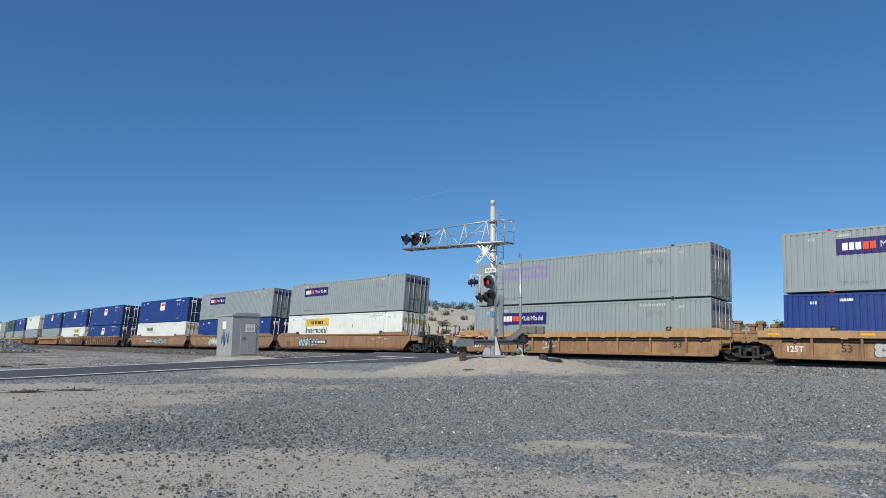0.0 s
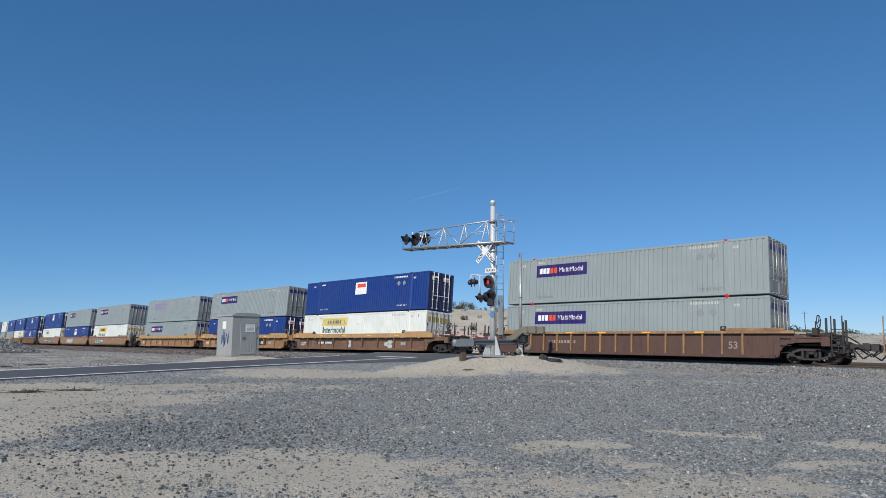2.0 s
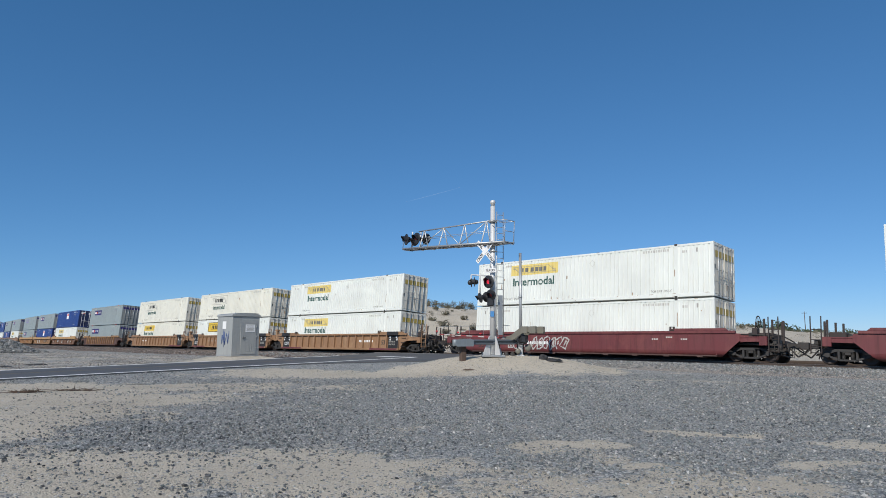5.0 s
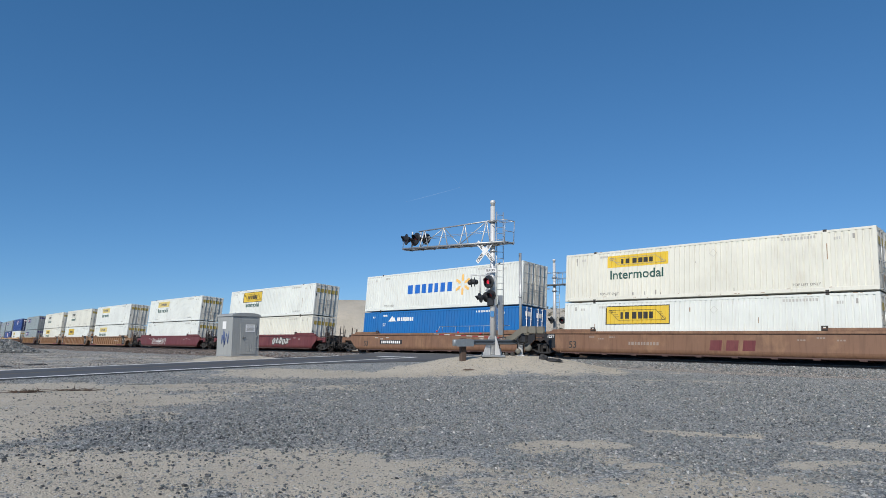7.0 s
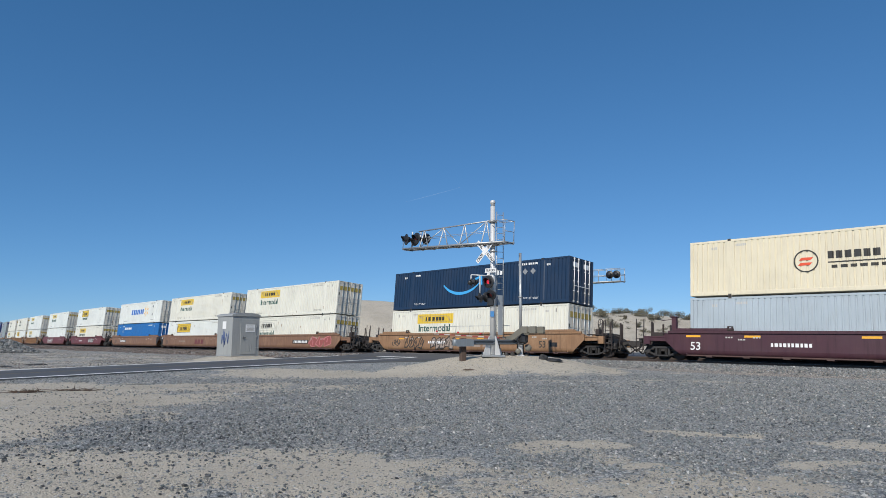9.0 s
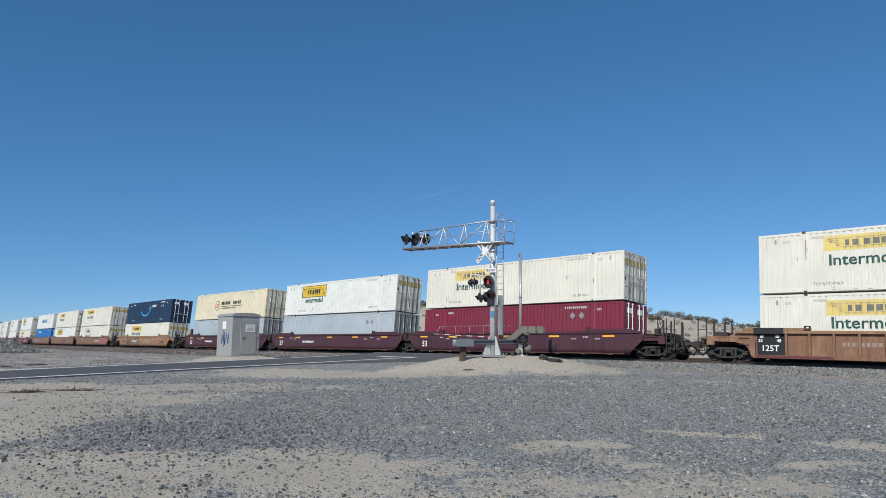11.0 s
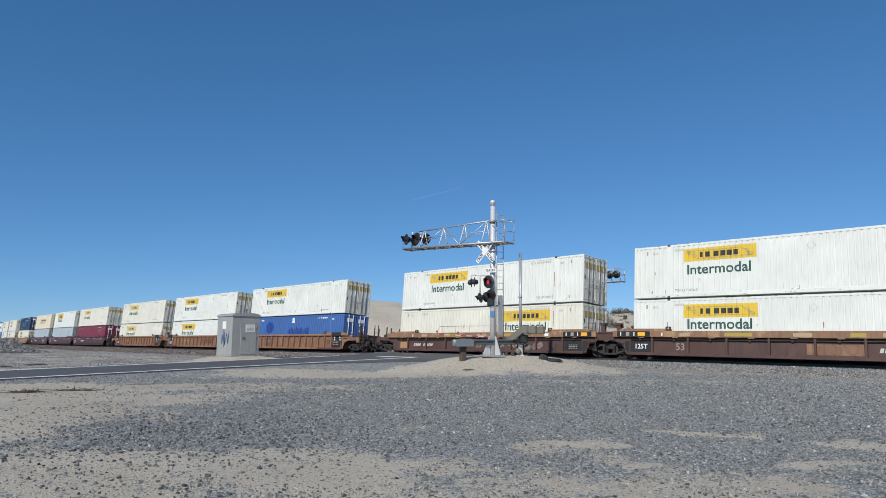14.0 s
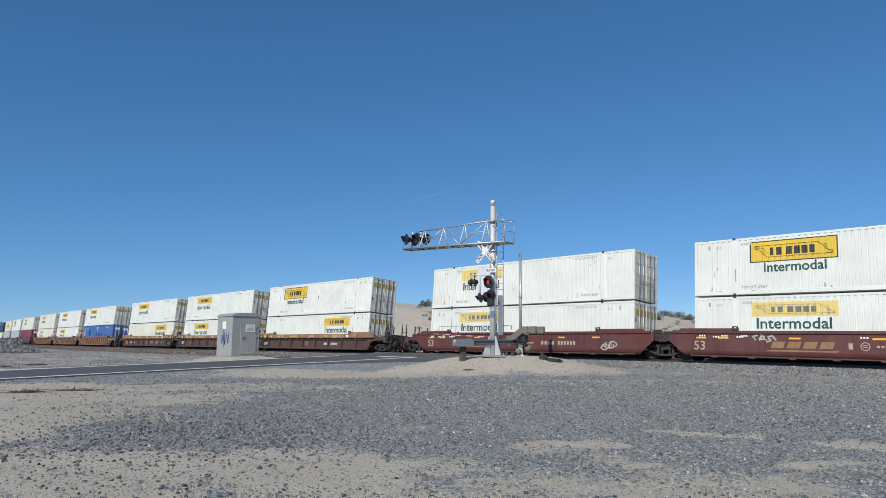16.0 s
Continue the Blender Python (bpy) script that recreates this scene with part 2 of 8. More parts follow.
def run(t):
    """How far the train has gone since 1.5 s."""
    return 29.938 * (t - 1.5) - 0.0355 * (t - 1.5) ** 2 / 2 - float(np.interp(t, SLACK[:, 0], SLACK[:, 1]))


ROLLING = []          # (thing, s at 1.5 s, height over the rails)


# ---- ground ----
def ramp(x, a, b):
    q = np.clip((x - a) / (b - a), 0, 1)
    return q * q * (3 - 2 * q)


def along_track(x, y):
    """The place along the rails and the signed distance beyond them."""
    x, y = np.atleast_1d(x).astype(float), np.atleast_1d(y).astype(float)
    s = np.zeros_like(x)
    v = np.zeros_like(x)
    gx, gy = TX[::20], TY[::20]
    for i in range(0, len(x), 20000):
        a, b = x[i:i + 20000], y[i:i + 20000]
        k = np.argmin((a[:, None] - gx) ** 2 + (b[:, None] - gy) ** 2, 1) * 20
        c, d = np.cos(HEAD[k]), np.sin(HEAD[k])
        s[i:i + 20000] = S_GRID[k] + (a - TX[k]) * c + (b - TY[k]) * d
        v[i:i + 20000] = -(a - TX[k]) * d + (b - TY[k]) * c
    return s, v


ROAD_P, ROAD_E, ROAD_N = (-16.9, 25.3), (0.657, 0.754), (-0.754, 0.657)
ROAD_W = 7.8


def widening(a):
    """The asphalt spreads to the right where it nears the rails."""
    return 5.6 * ramp(np.asarray(a, dtype=float), 13.0, 24.0)


def road_z(v):
    return np.interp(v, [-60, -40, -28.6, -5, -2.2, 2.2, 6, 60], [-0.5, -0.5, -0.4, -0.03, 0.14, -0.22, -0.3, -0.3])


CREST_X = np.array([-900, 150, 380, 470, 545, 600, 700, 770, 840, 990, 1060, 1150, 1250, 1300, 1400, 1700, 2600])
CREST_Y = np.array([598, 597, 578, 550, 539, 535, 540, 545, 547, 549, 559, 566, 577, 583, 589, 595, 598])
CREST_R = 118.0


def ground_z(x, y):
    x, y = np.atleast_1d(x).astype(float), np.atleast_1d(y).astype(float)
    s, v = along_track(x, y)
    near = np.where(v < 0, -0.5, -0.42)
    z = near + 0.12 * (1 - ramp(np.abs(v), 3.0, 7.0))
    a = (x - ROAD_P[0]) * ROAD_E[0] + (y - ROAD_P[1]) * ROAD_E[1]
    r = (x - ROAD_P[0]) * ROAD_N[0] + (y - ROAD_P[1]) * ROAD_N[1] - ROAD_W / 2
    out = np.maximum(r - ROAD_W / 2, -r - ROAD_W / 2 - widening(a))
    w = 1 - ramp(out, 0.4, 5.5)
    z = z * (1 - w) + (road_z(v) - 0.06) * w
    z = np.where(out < 4.5, np.minimum(z, road_z(v) - 0.05 - 0.03 * ramp(out, 0.3, 2.0)), z)
    hump = np.exp(-(((x - 2.8) / 4.6) ** 2 + ((y - 33.2) / 3.6) ** 2) ** 1.5)
    z = z + np.maximum(0, 0.315 - z) * hump * ramp(out, 0.0, 2.5)
    # the pad of the signal house
    pad = np.exp(-(((x + 14.6) / 3.2) ** 2 + ((y - 47.3) / 2.8) ** 2) ** 2)
    z = z + (-0.05 - z) * pad * (out > 0.4)
    # sandy hills beyond the rails
    d = np.hypot(x, y)
    col = 784 + 1175 * np.where(y > 1, x / np.maximum(y, 1), np.sign(x) * 1.6)
    col = np.clip(col, -900, 2600)
    elev = radians(7.784) - np.arctan((np.interp(col, CREST_X, CREST_Y) - 441) / 1175)
    top = EYE_Z + CREST_R * np.tan(elev)
    rise = ramp(d, 74, CREST_R) * (1 - ramp(d, CREST_R + 15, 330)) * ramp(v, 10, 26) * (y > 0)
    z = z + np.maximum(0, top - z) * rise
    lump = np.array([noise.noise((p / 3.1, q / 3.1, 0)) * 0.035 + noise.noise((p / 11, q / 11, 5)) * 0.07 for p, q in zip(x, y)])
    big = np.array([noise.noise((p / 23, q / 23, 9)) for p, q in zip(x, y)])
    z = z + lump * ramp(out, 3.0, 8.0) + big * rise * 0.9 + big * 0.25 * ramp(d, 60, 140) * (1 - w)
    near_bed = 1 - ramp(np.abs(v), 3.4, 4.2)
    z = z * (1 - near_bed) + (np.minimum(z, -0.42 - 0.083 * v) + 0.5 * fall(s)) * near_bed
    return z


def sand_share(x, y):
    """Where the bare sand lies: 1 is sand, 0 is crushed stone."""
    s, v = along_track(x, y)
    r = (x - ROAD_P[0]) * ROAD_N[0] + (y - ROAD_P[1]) * ROAD_N[1] - ROAD_W / 2
    m = np.zeros_like(x)
    wob = np.array([(noise.noise((p * 0.7, q * 0.7, 11)) + 0.6 * noise.noise((p * 2.1, q * 2.1, 15)), noise.noise((p * 0.7, q * 0.7, 31)) + 0.6 * noise.noise((p * 2.1, q * 2.1, 35))) for p, q in zip(x, y)])
    k = 0.35 + 0.02 * np.hypot(x, y)
    x, y = x + wob[:, 0] * 1.5 * k, y + wob[:, 1] * 0.8 * k

    def spot(cx, cy, rx, ry, k=1.0):
        return k * np.exp(-((((x - cx) / rx) ** 2 + ((y - cy) / ry) ** 2) ** 1.5))
    for q in SAND_SPOTS:
        m = np.maximum(m, spot(*q))
    m = m * (1 - 0.85 * spot(-4.2, 12.2, 2.4, 1.9))
    m = np.maximum(m, ramp(v, 5, 9))
    m = np.maximum(m, ramp(r, ROAD_W / 2 + 1.5, ROAD_W / 2 + 4) * ramp(-v, 6, 10) * 0.3)
    m = np.maximum(m, ramp(r, ROAD_W / 2 + 0.1, ROAD_W / 2 + 0.8) * (1 - ramp(r, ROAD_W / 2 + 3.0, ROAD_W / 2 + 6.0)) * 0.85)
    m = np.maximum(m, ramp(-y, -3, 6) * 0.7)
    return np.clip(m, 0, 1)


SAND_SPOTS = ((2.4, 31.4, 6.2, 2.9), (-4.5, 30.6, 6.5, 2.6), (-12.6, 22.0, 5.5, 2.8), (-20, 18, 7, 5, 0.95), (-11.5, 17.6, 3.8, 3.6, 0.95), (-8.2, 17.8, 3.2, 2.4, 0.8), (-8.8, 12.5, 3.6, 4.4, 0.8),
              (-4.8, 8.2, 3.4, 1.7, 0.85), (-1.3, 8.4, 1.6, 1.7, 0.9), (1.9, 10.3, 0.62, 0.5, 1.4), (4.6, 11.6, 0.8, 0.28, 0.9), (2.5, 8.7, 0.7, 0.35, 0.8),
              (4.9, 8.7, 0.8, 0.32, 0.85), (3.4, 7.4, 1.3, 0.35, 0.6), (6.3, 10.3, 0.7, 0.3, 0.8), (-14.5, 47, 5, 3, 0.7), (7.5, 25.5, 6, 1.1, 0.35), (-8.0, 22.6, 5.5, 2.6, 0.6), (1.4, 7.5, 3.2, 0.9, 0.55), (-2.6, 9.6, 1.6, 0.7, 0.5))


def ground_material(name, warm=(1.0, 1.0, 1.0)):
    m, nt, bsdf = nodes_of(name)
    geo = nt.nodes.new("ShaderNodeNewGeometry")
    att = nt.nodes.new("ShaderNodeAttribute")
    att.attribute_name = "sand"

    def tex(kind, scale, **kw):
        n = node(nt, kind, Scale=scale, **kw)
        nt.links.new(geo.outputs["Position"], n.inputs["Vector"])
        return n
    patch = tex("TexNoise", 0.55, Detail=6.0, Roughness=0.65).outputs["Fac"]
    fine = tex("TexNoise", 45.0, Detail=5.0, Roughness=0.7).outputs["Fac"]
    mid = tex("TexNoise", 4.0, Detail=5.0, Roughness=0.6).outputs["Fac"]
    cells = tex("TexVoronoi", 34.0, Randomness=1.0)
    big = tex("TexVoronoi", 11.0, Randomness=1.0)
    # stone: each cell its own grey
    grey = nt.nodes.new("ShaderNodeValToRGB")
    for k, (p, c) in enumerate(((0.0, (0.045, 0.054, 0.062)), (0.45, (0.19, 0.208, 0.22)), (0.8, (0.37, 0.382, 0.38)), (1.0, (0.62, 0.61, 0.58)))):
        e = grey.color_ramp.elements[k] if k < 2 else grey.color_ramp.elements.new(p)
        e.position, e.color = p, lin(*[min(1.0, u * w) for u, w in zip(c, warm)])
    sep = nt.nodes.new("ShaderNodeSeparateColor")
    nt.links.new(cells.outputs["Color"], sep.inputs["Color"])
    nt.links.new(sep.outputs[0], grey.inputs["Fac"])
    stone = mixed(nt, stepped(nt, mid, 0.35, 0.7, 0.0, 0.45), grey.outputs["Color"], lin(0.29, 0.285, 0.26))
    sand = mixed(nt, stepped(nt, fine, 0.3, 0.7), lin(0.46, 0.408, 0.326), lin(0.60, 0.536, 0.435))
    sand = mixed(nt, stepped(nt, mid, 0.35, 0.68, 0.0, 0.5), sand, lin(0.43, 0.387, 0.318))
    wide = tex("TexNoise", 0.16, Detail=8.0, Roughness=0.72).outputs["Fac"]
    sand = mixed(nt, stepped(nt, wide, 0.45, 0.65, 0.0, 0.35), sand, lin(0.27, 0.225, 0.165))
    # pebbles lie on the sand
    sepb = nt.nodes.new("ShaderNodeSeparateColor")
    nt.links.new(big.outputs["Color"], sepb.inputs["Color"])
    sand = mixed(nt, stepped(nt, sep.outputs[1], 0.88, 0.90), sand, grey.outputs["Color"])
    add = nt.nodes.new("ShaderNodeMath")
    add.operation = "ADD"
    nt.links.new(att.outputs["Fac"], add.inputs[0])
    nt.links.new(stepped(nt, patch, 0.3, 0.7, -0.34, 0.34), add.inputs[1])
    small = tex("TexNoise", 2.6, Detail=5.0, Roughness=0.7).outputs["Fac"]
    add3 = nt.nodes.new("ShaderNodeMath")
    add3.operation = "ADD"
    nt.links.new(add.outputs[0], add3.inputs[0])
    nt.links.new(stepped(nt, small, 0.3, 0.7, -0.3, 0.3), add3.inputs[1])
    add2 = nt.nodes.new("ShaderNodeMath")
    add2.operation = "ADD"
    nt.links.new(add3.outputs[0], add2.inputs[0])
    nt.links.new(stepped(nt, fine, 0.3, 0.7, -0.15, 0.15), add2.inputs[1])
    col = mixed(nt, stepped(nt, add2.outputs[0], 0.22, 0.46), stone, sand)
    nt.links.new(col, bsdf.inputs["Base Color"])
    bsdf.inputs["Roughness"].default_value = 0.93
    bsdf.inputs["Specular IOR Level"].default_value = 0.2
    height = nt.nodes.new("ShaderNodeMath")
    height.operation = "SUBTRACT"
    nt.links.new(fine, height.inputs[0])
    nt.links.new(cells.outputs["Distance"], height.inputs[1])
    bumped(nt, bsdf, height.outputs[0], 0.8, 0.026)
    return m


GROUND = ground_material("sand and crushed stone")


def make_ground():
    front = np.linspace(radians(-48), radians(48), 330)
    back = np.linspace(radians(48), radians(312), 91)[1:-1]
    az = np.concatenate([front, back])
    rad = np.concatenate([[0.6], np.exp(np.linspace(np.log(1.5), np.log(4400), 330))])
    aa, rr = np.meshgrid(az, rad)
    x, y = (np.sin(aa) * rr).ravel(), (np.cos(aa) * rr).ravel()
    z = ground_z(x, y)
    n, k = len(az), len(rad)
    i = np.arange(k - 1)[:, None] * n
    j = np.arange(n)[None, :]
    j2 = (j + 1) % n
    quads = np.stack([i + j, i + n + j, i + n + j2, i + j2], -1).reshape(-1, 4)
    faces = [tuple(q) for q in quads.tolist()] + [tuple(range(n))]
    me = bpy.data.meshes.new("ground")
    me.from_pydata(np.stack([x, y, z], 1).tolist(), [], faces)
    me.update()
    at = me.attributes.new("sand", "FLOAT", "POINT")
    at.data.foreach_set("value", sand_share(x, y).astype(np.float32))
    me.polygons.foreach_set("use_smooth", [True] * len(me.polygons))
    me.materials.append(GROUND)
    if me.polygons[0].normal.z < 0:
        me.flip_normals()
    tagged(new("ground", me), "bare desert sand and grey crushed stone ground", "ground", kind="structure")


make_ground()


# ---- road ----
def asphalt_material():
    m, nt, bsdf = nodes_of("worn asphalt")
    fine = noise_of(nt, 60.0, 4)
    broad = noise_of(nt, 0.5, 4)
    col = mixed(nt, stepped(nt, fine, 0.3, 0.75), lin(0.050, 0.054, 0.060), lin(0.088, 0.092, 0.098))
    col = mixed(nt, stepped(nt, broad, 0.35, 0.7, 0.0, 0.6), col, lin(0.095, 0.095, 0.095))
    nt.links.new(col, bsdf.inputs["Base Color"])
    bsdf.inputs["Roughness"].default_value = 0.82
    bumped(nt, bsdf, fine, 0.4, 0.008)
    return m


ASPHALT = asphalt_material()
OLDYELLOW = paint("worn yellow road paint", (0.22, 0.17, 0.08), (0.1, 0.1, 0.1), 0.8, 0.8)
LINEPAINT = paint("worn road marking paint", (0.82, 0.82, 0.80), (0.4, 0.4, 0.4), 0.3, 0.7)


def road_xy(a, r):
    return ROAD_P[0] + ROAD_E[0] * a + ROAD_N[0] * (r + ROAD_W / 2), ROAD_P[1] + ROAD_E[1] * a + ROAD_N[1] * (r + ROAD_W / 2)


def road_strip(name, a0, a1, r0, r1, lift, material, step=0.8, thick=0.0):
    av = np.arange(a0, a1 + step / 2, step)
    rv = np.array([r0, r1]) if r1 - r0 < 1 else np.linspace(r0, r1, 7)
    aa, rr = np.meshgrid(av, rv, indexing="ij")
    if thick:
        rr = rr - widening(aa) * (r1 - rr) / (r1 - r0)
    x, y = road_xy(aa.ravel(), rr.ravel())
    z = road_z(along_track(x, y)[1]) + lift
    n = len(rv)
    faces = [(i * n + j, (i + 1) * n + j, (i + 1) * n + j + 1, i * n + j + 1) for i in range(len(av) - 1) for j in range(n - 1)]
    pts = np.stack([x, y, z], 1).tolist()
    if thick:
        k = len(pts)
        pts += [(p, q, h - thick) for p, q, h in pts]
        for i in range(len(av) - 1):
            for j in (0, n - 1):
                e = (i * n + j, (i + 1) * n + j)
                faces.append((e[0], e[1], e[1] + k, e[0] + k))
    me = bpy.data.meshes.new(name)
    me.from_pydata(pts, [], faces)
    me.materials.append(material)
    return new(name, me)


# v = a - 28.6 near the crossing: the rails lie across a = 28.6
A_RAIL = 28.6
road = tagged(road_strip("road", -60, A_RAIL - 1.75, -ROAD_W / 2, ROAD_W / 2, 0.0, ASPHALT, thick=0.25), "worn grey two-lane asphalt road up to the rails", "road", kind="structure")
far_road = tagged(road_strip("road", A_RAIL + 1.75, A_RAIL + 38, -ROAD_W / 2, ROAD_W / 2, 0.0, ASPHALT, thick=0.25), "worn asphalt road beyond the rails", "road", kind="structure")
for r, name in ((-ROAD_W / 2 + 0.25, "edge_line"), (ROAD_W / 2 - 0.25, "edge_line")):
    ob = road_strip(name, -60, A_RAIL - 5.0, r - 0.20, r + 0.20, 0.006, LINEPAINT)
    ob.parent = road
ob = road_strip("stop_line", A_RAIL - 5.5, A_RAIL - 5.15, -ROAD_W / 2 + 0.3, -0.2, 0.005, LINEPAINT, 0.6)
ob.parent = road
for k in range(14):
    for r in (-0.12, 0.12):
        ob = road_strip("centre_line", -52 + k * 5.4, -52 + k * 5.4 + (5.4 if k > 8 else 3.0), r - 0.04, r + 0.04, 0.005, OLDYELLOW)
        ob.parent = road

# ---- ballast, sleepers, rails ----
BALLAST = ground_material("brownish grey ballast", (0.98, 0.84, 0.76))


def sweep(name, section, s0, s1, step, material, closed=False):
    """An outline of (v, z) in the rails' own plane, swept along them."""
    ss = np.arange(s0, s1 + step / 2, step)
    pts, faces = [], []
    n = len(section)
    for s in ss:
        m = rail_pose(s)
        pts += [m @ Vector((0, v, z)) for v, z in section]
    for i in range(len(ss) - 1):
        for j in range(n if closed else n - 1):
            k = (j + 1) % n
            faces.append((i * n + j, i * n + k, (i + 1) * n + k, (i + 1) * n + j))
    me = bpy.data.meshes.new(name)
    me.from_pydata([tuple(p) for p in pts], [], faces)
    me.materials.append(material)
    return new(name, me)


bed = sweep("ballast", [(-5.2, -1.0), (-3.3, -0.42), (-1.75, -0.19), (1.75, -0.19), (3.3, -0.5), (5.0, -1.0)], -650, 560, 2.0, BALLAST)
bm = bmesh.new()
bm.from_mesh(bed.data)
bmesh.ops.recalc_face_normals(bm, faces=bm.faces[:])
bm.to_mesh(bed.data)
bm.free()
tagged(bed, "grey crushed stone ballast bank under the rails", "ballast", kind="stuff")
RAILSTEEL = paint("rail steel", (0.10, 0.075, 0.06), (0.07, 0.045, 0.03), 0.6, 0.5, 0.5, streak=False)
HEADSTEEL = paint("polished rail head", (0.35, 0.34, 0.33), (0.2, 0.17, 0.15), 0.3, 0.25, 0.9, streak=False)
TIMBER = paint("weathered sleeper timber", (0.11, 0.085, 0.065), (0.05, 0.04, 0.035), 0.6, 0.85, streak=False)
for side in (-1, 1):
    g = side * 0.755
    r = sweep("rail", [(g - 0.07, -0.17), (g - 0.07, -0.155), (g - 0.012, -0.13), (g - 0.012, -0.045), (g - 0.036, -0.035), (g - 0.036, -0.004),
                       (g + 0.036, -0.004), (g + 0.036, -0.035), (g + 0.012, -0.045), (g + 0.012, -0.13), (g + 0.07, -0.155), (g + 0.07, -0.17)],
              -650, 560, 2.0, RAILSTEEL, True)
    tagged(r, "rust-brown steel running rail", "rail", "rails", "structure")
    part("rail_head", sweep("rail_head", [(g - 0.03, -0.004), (g - 0.03, 0.0), (g + 0.03, 0.0), (g + 0.03, -0.004)], -650, 560, 2.0, HEADSTEEL).data, HEADSTEEL, r, "polished running surface")
for ob in [o for o in bpy.data.objects if o.name.startswith("rail_head") and o.parent is None]:
    bpy.data.objects.remove(ob)


# the second track, level with the first, beyond it; the road passes over it
for s0, s1 in ((-400, -7.5), (10.5, 300)):
    far_bed = sweep("ballast", [(1.9, -0.5), (2.6, 0.06), (6.0, 0.34), (7.4, -0.3)], s0, s1, 2.0, BALLAST)
    tagged(far_bed, "brownish ballast bank under the second track", "ballast", kind="stuff")
for g in (3.6, 5.11):
    h = 0.03 + 0.083 * g
    r = sweep("rail", [(g - 0.07, h - 0.17), (g - 0.012, h - 0.13), (g - 0.036, h - 0.035), (g - 0.036, h), (g + 0.036, h), (g + 0.036, h - 0.035), (g + 0.012, h - 0.13), (g + 0.07, h - 0.17)],
              -400, 300, 2.0, RAILSTEEL, True)
    tagged(r, "rust-brown steel rail of the second track", "rail", "rails", "structure")


def sleeper_mesh(bm):
    bevel_box(bm, -0.115, 0.115, -1.3, 1.3, -0.36, -0.172, 0.012)


for k in range(190):
    s = -75 + k * 0.55
    if -5.9 < s < 8.7:
        continue
    ob = new("sleeper", shared(("sleeper",), TIMBER, sleeper_mesh))
    ob.matrix_world = rail_pose(s)
    ob.parent = bed
CROSSPANEL = paint("rubber and concrete crossing panel", (0.16, 0.155, 0.15), (0.08, 0.075, 0.07), 0.6, 0.8, streak=False)
panels = tagged(new("crossing_surface"), "worn concrete crossing panels between the rails", "crossing", kind="structure")
for k in range(6):
    for v0, v1 in ((-1.74, -0.83), (-0.68, 0.68), (0.83, 1.74)):
        bm = bmesh.new()
        bevel_box(bm, -1.19, 1.19, v0, v1, -0.2, -0.006, 0.012)
        part("panel", bm, CROSSPANEL, panels, m=rail_pose(-4.6 + k * 2.4))


# ---- containers ----
SMUDGEGREY = paint("grey stencil lettering", (0.16, 0.155, 0.14), (0.4, 0.38, 0.33), 0.5)
C_L, C_W, C_H = 16.154, 2.591, 2.896
HALF, SIDE = C_L / 2, C_W / 2
POST = 6.05
PITCH = 0.272


def wave(x):
    """The depth of the pressed side panels at x."""
    if abs(abs(x) - POST) < 0.13 or abs(x) > HALF - 0.10:
        return 0.012
    q = (x / PITCH) % 1.0
    return -0.026 if 0.69 < q < 0.95 else 0.012


def stations(x0, x1):
    out = [x0]
    k = math.floor(x0 / PITCH)
    while k * PITCH < x1:
        for q in (0.0, 0.64, 0.70, 0.93):
            x = (k + q) * PITCH + 0.0008
            if x0 < x < x1:
                out.append(x)
        k += 1
    return out + [x1]


def pressed(bm, x0, x1, z0, z1, lift=0.0, side=-1):
    """A sheet that follows the pressed panels between two heights."""
    xs = stations(x0, x1)
    lo = [bm.verts.new((x, side * (SIDE - 0.02 + wave(x) + lift), z0)) for x in xs]
    hi = [bm.verts.new((x, side * (SIDE - 0.02 + wave(x) + lift), z1)) for x in xs]
    for k in range(len(xs) - 1):
        bm.faces.new((lo[k], lo[k + 1], hi[k + 1], hi[k]))


def decal(bm, x0, x1, z0, z1, lift=0.003):
    pressed(bm, x0, x1, z0, z1, lift)


def build_body(bm):
    for side in (-1, 1):
        pressed(bm, -HALF + 0.02, HALF - 0.02, 0.15, C_H - 0.10, 0.0, side)
    box(bm, -HALF, -HALF + 0.04, -SIDE + 0.01, SIDE - 0.01, 0.1, C_H - 0.05)
    box(bm, -HALF + 0.02, HALF - 0.02, -SIDE + 0.03, SIDE - 0.03, 0.05, 0.13)


def build_roof(bm):
    box(bm, -HALF + 0.01, HALF - 0.01, -SIDE + 0.03, SIDE - 0.03, C_H - 0.10, C_H - 0.07)
    for k in range(29):
        x = -7.6 + k * 0.54
        box(bm, x, x + 0.16, -SIDE + 0.12, SIDE - 0.12, C_H - 0.07, C_H - 0.05)


def build_top_rail(bm):
    bevel_box(bm, -HALF + 0.01, HALF - 0.01, -0.05, 0.05, C_H - 0.15, C_H - 0.035, 0.012)


def build_bottom_rail(bm):
    bevel_box(bm, -HALF + 0.01, HALF - 0.01, -0.05, 0.05, 0.05, 0.24, 0.012)
    for k in range(10):
        x = -7.0 + k * 1.55
        box(bm, x, x + 0.16, -0.056, 0.056, 0.09, 0.14)


def build_post(bm):
    bevel_box(bm, -0.075, 0.075, -0.075, 0.075, 0.045, C_H - 0.03, 0.012)


def build_lift_post(bm):
    bevel_box(bm, -0.11, 0.11, -0.035, 0.035, 0.02, C_H - 0.02, 0.01)


def build_casting(bm):
    bevel_box(bm, -0.09, 0.09, -0.083, 0.083, -0.06, 0.062, 0.012)


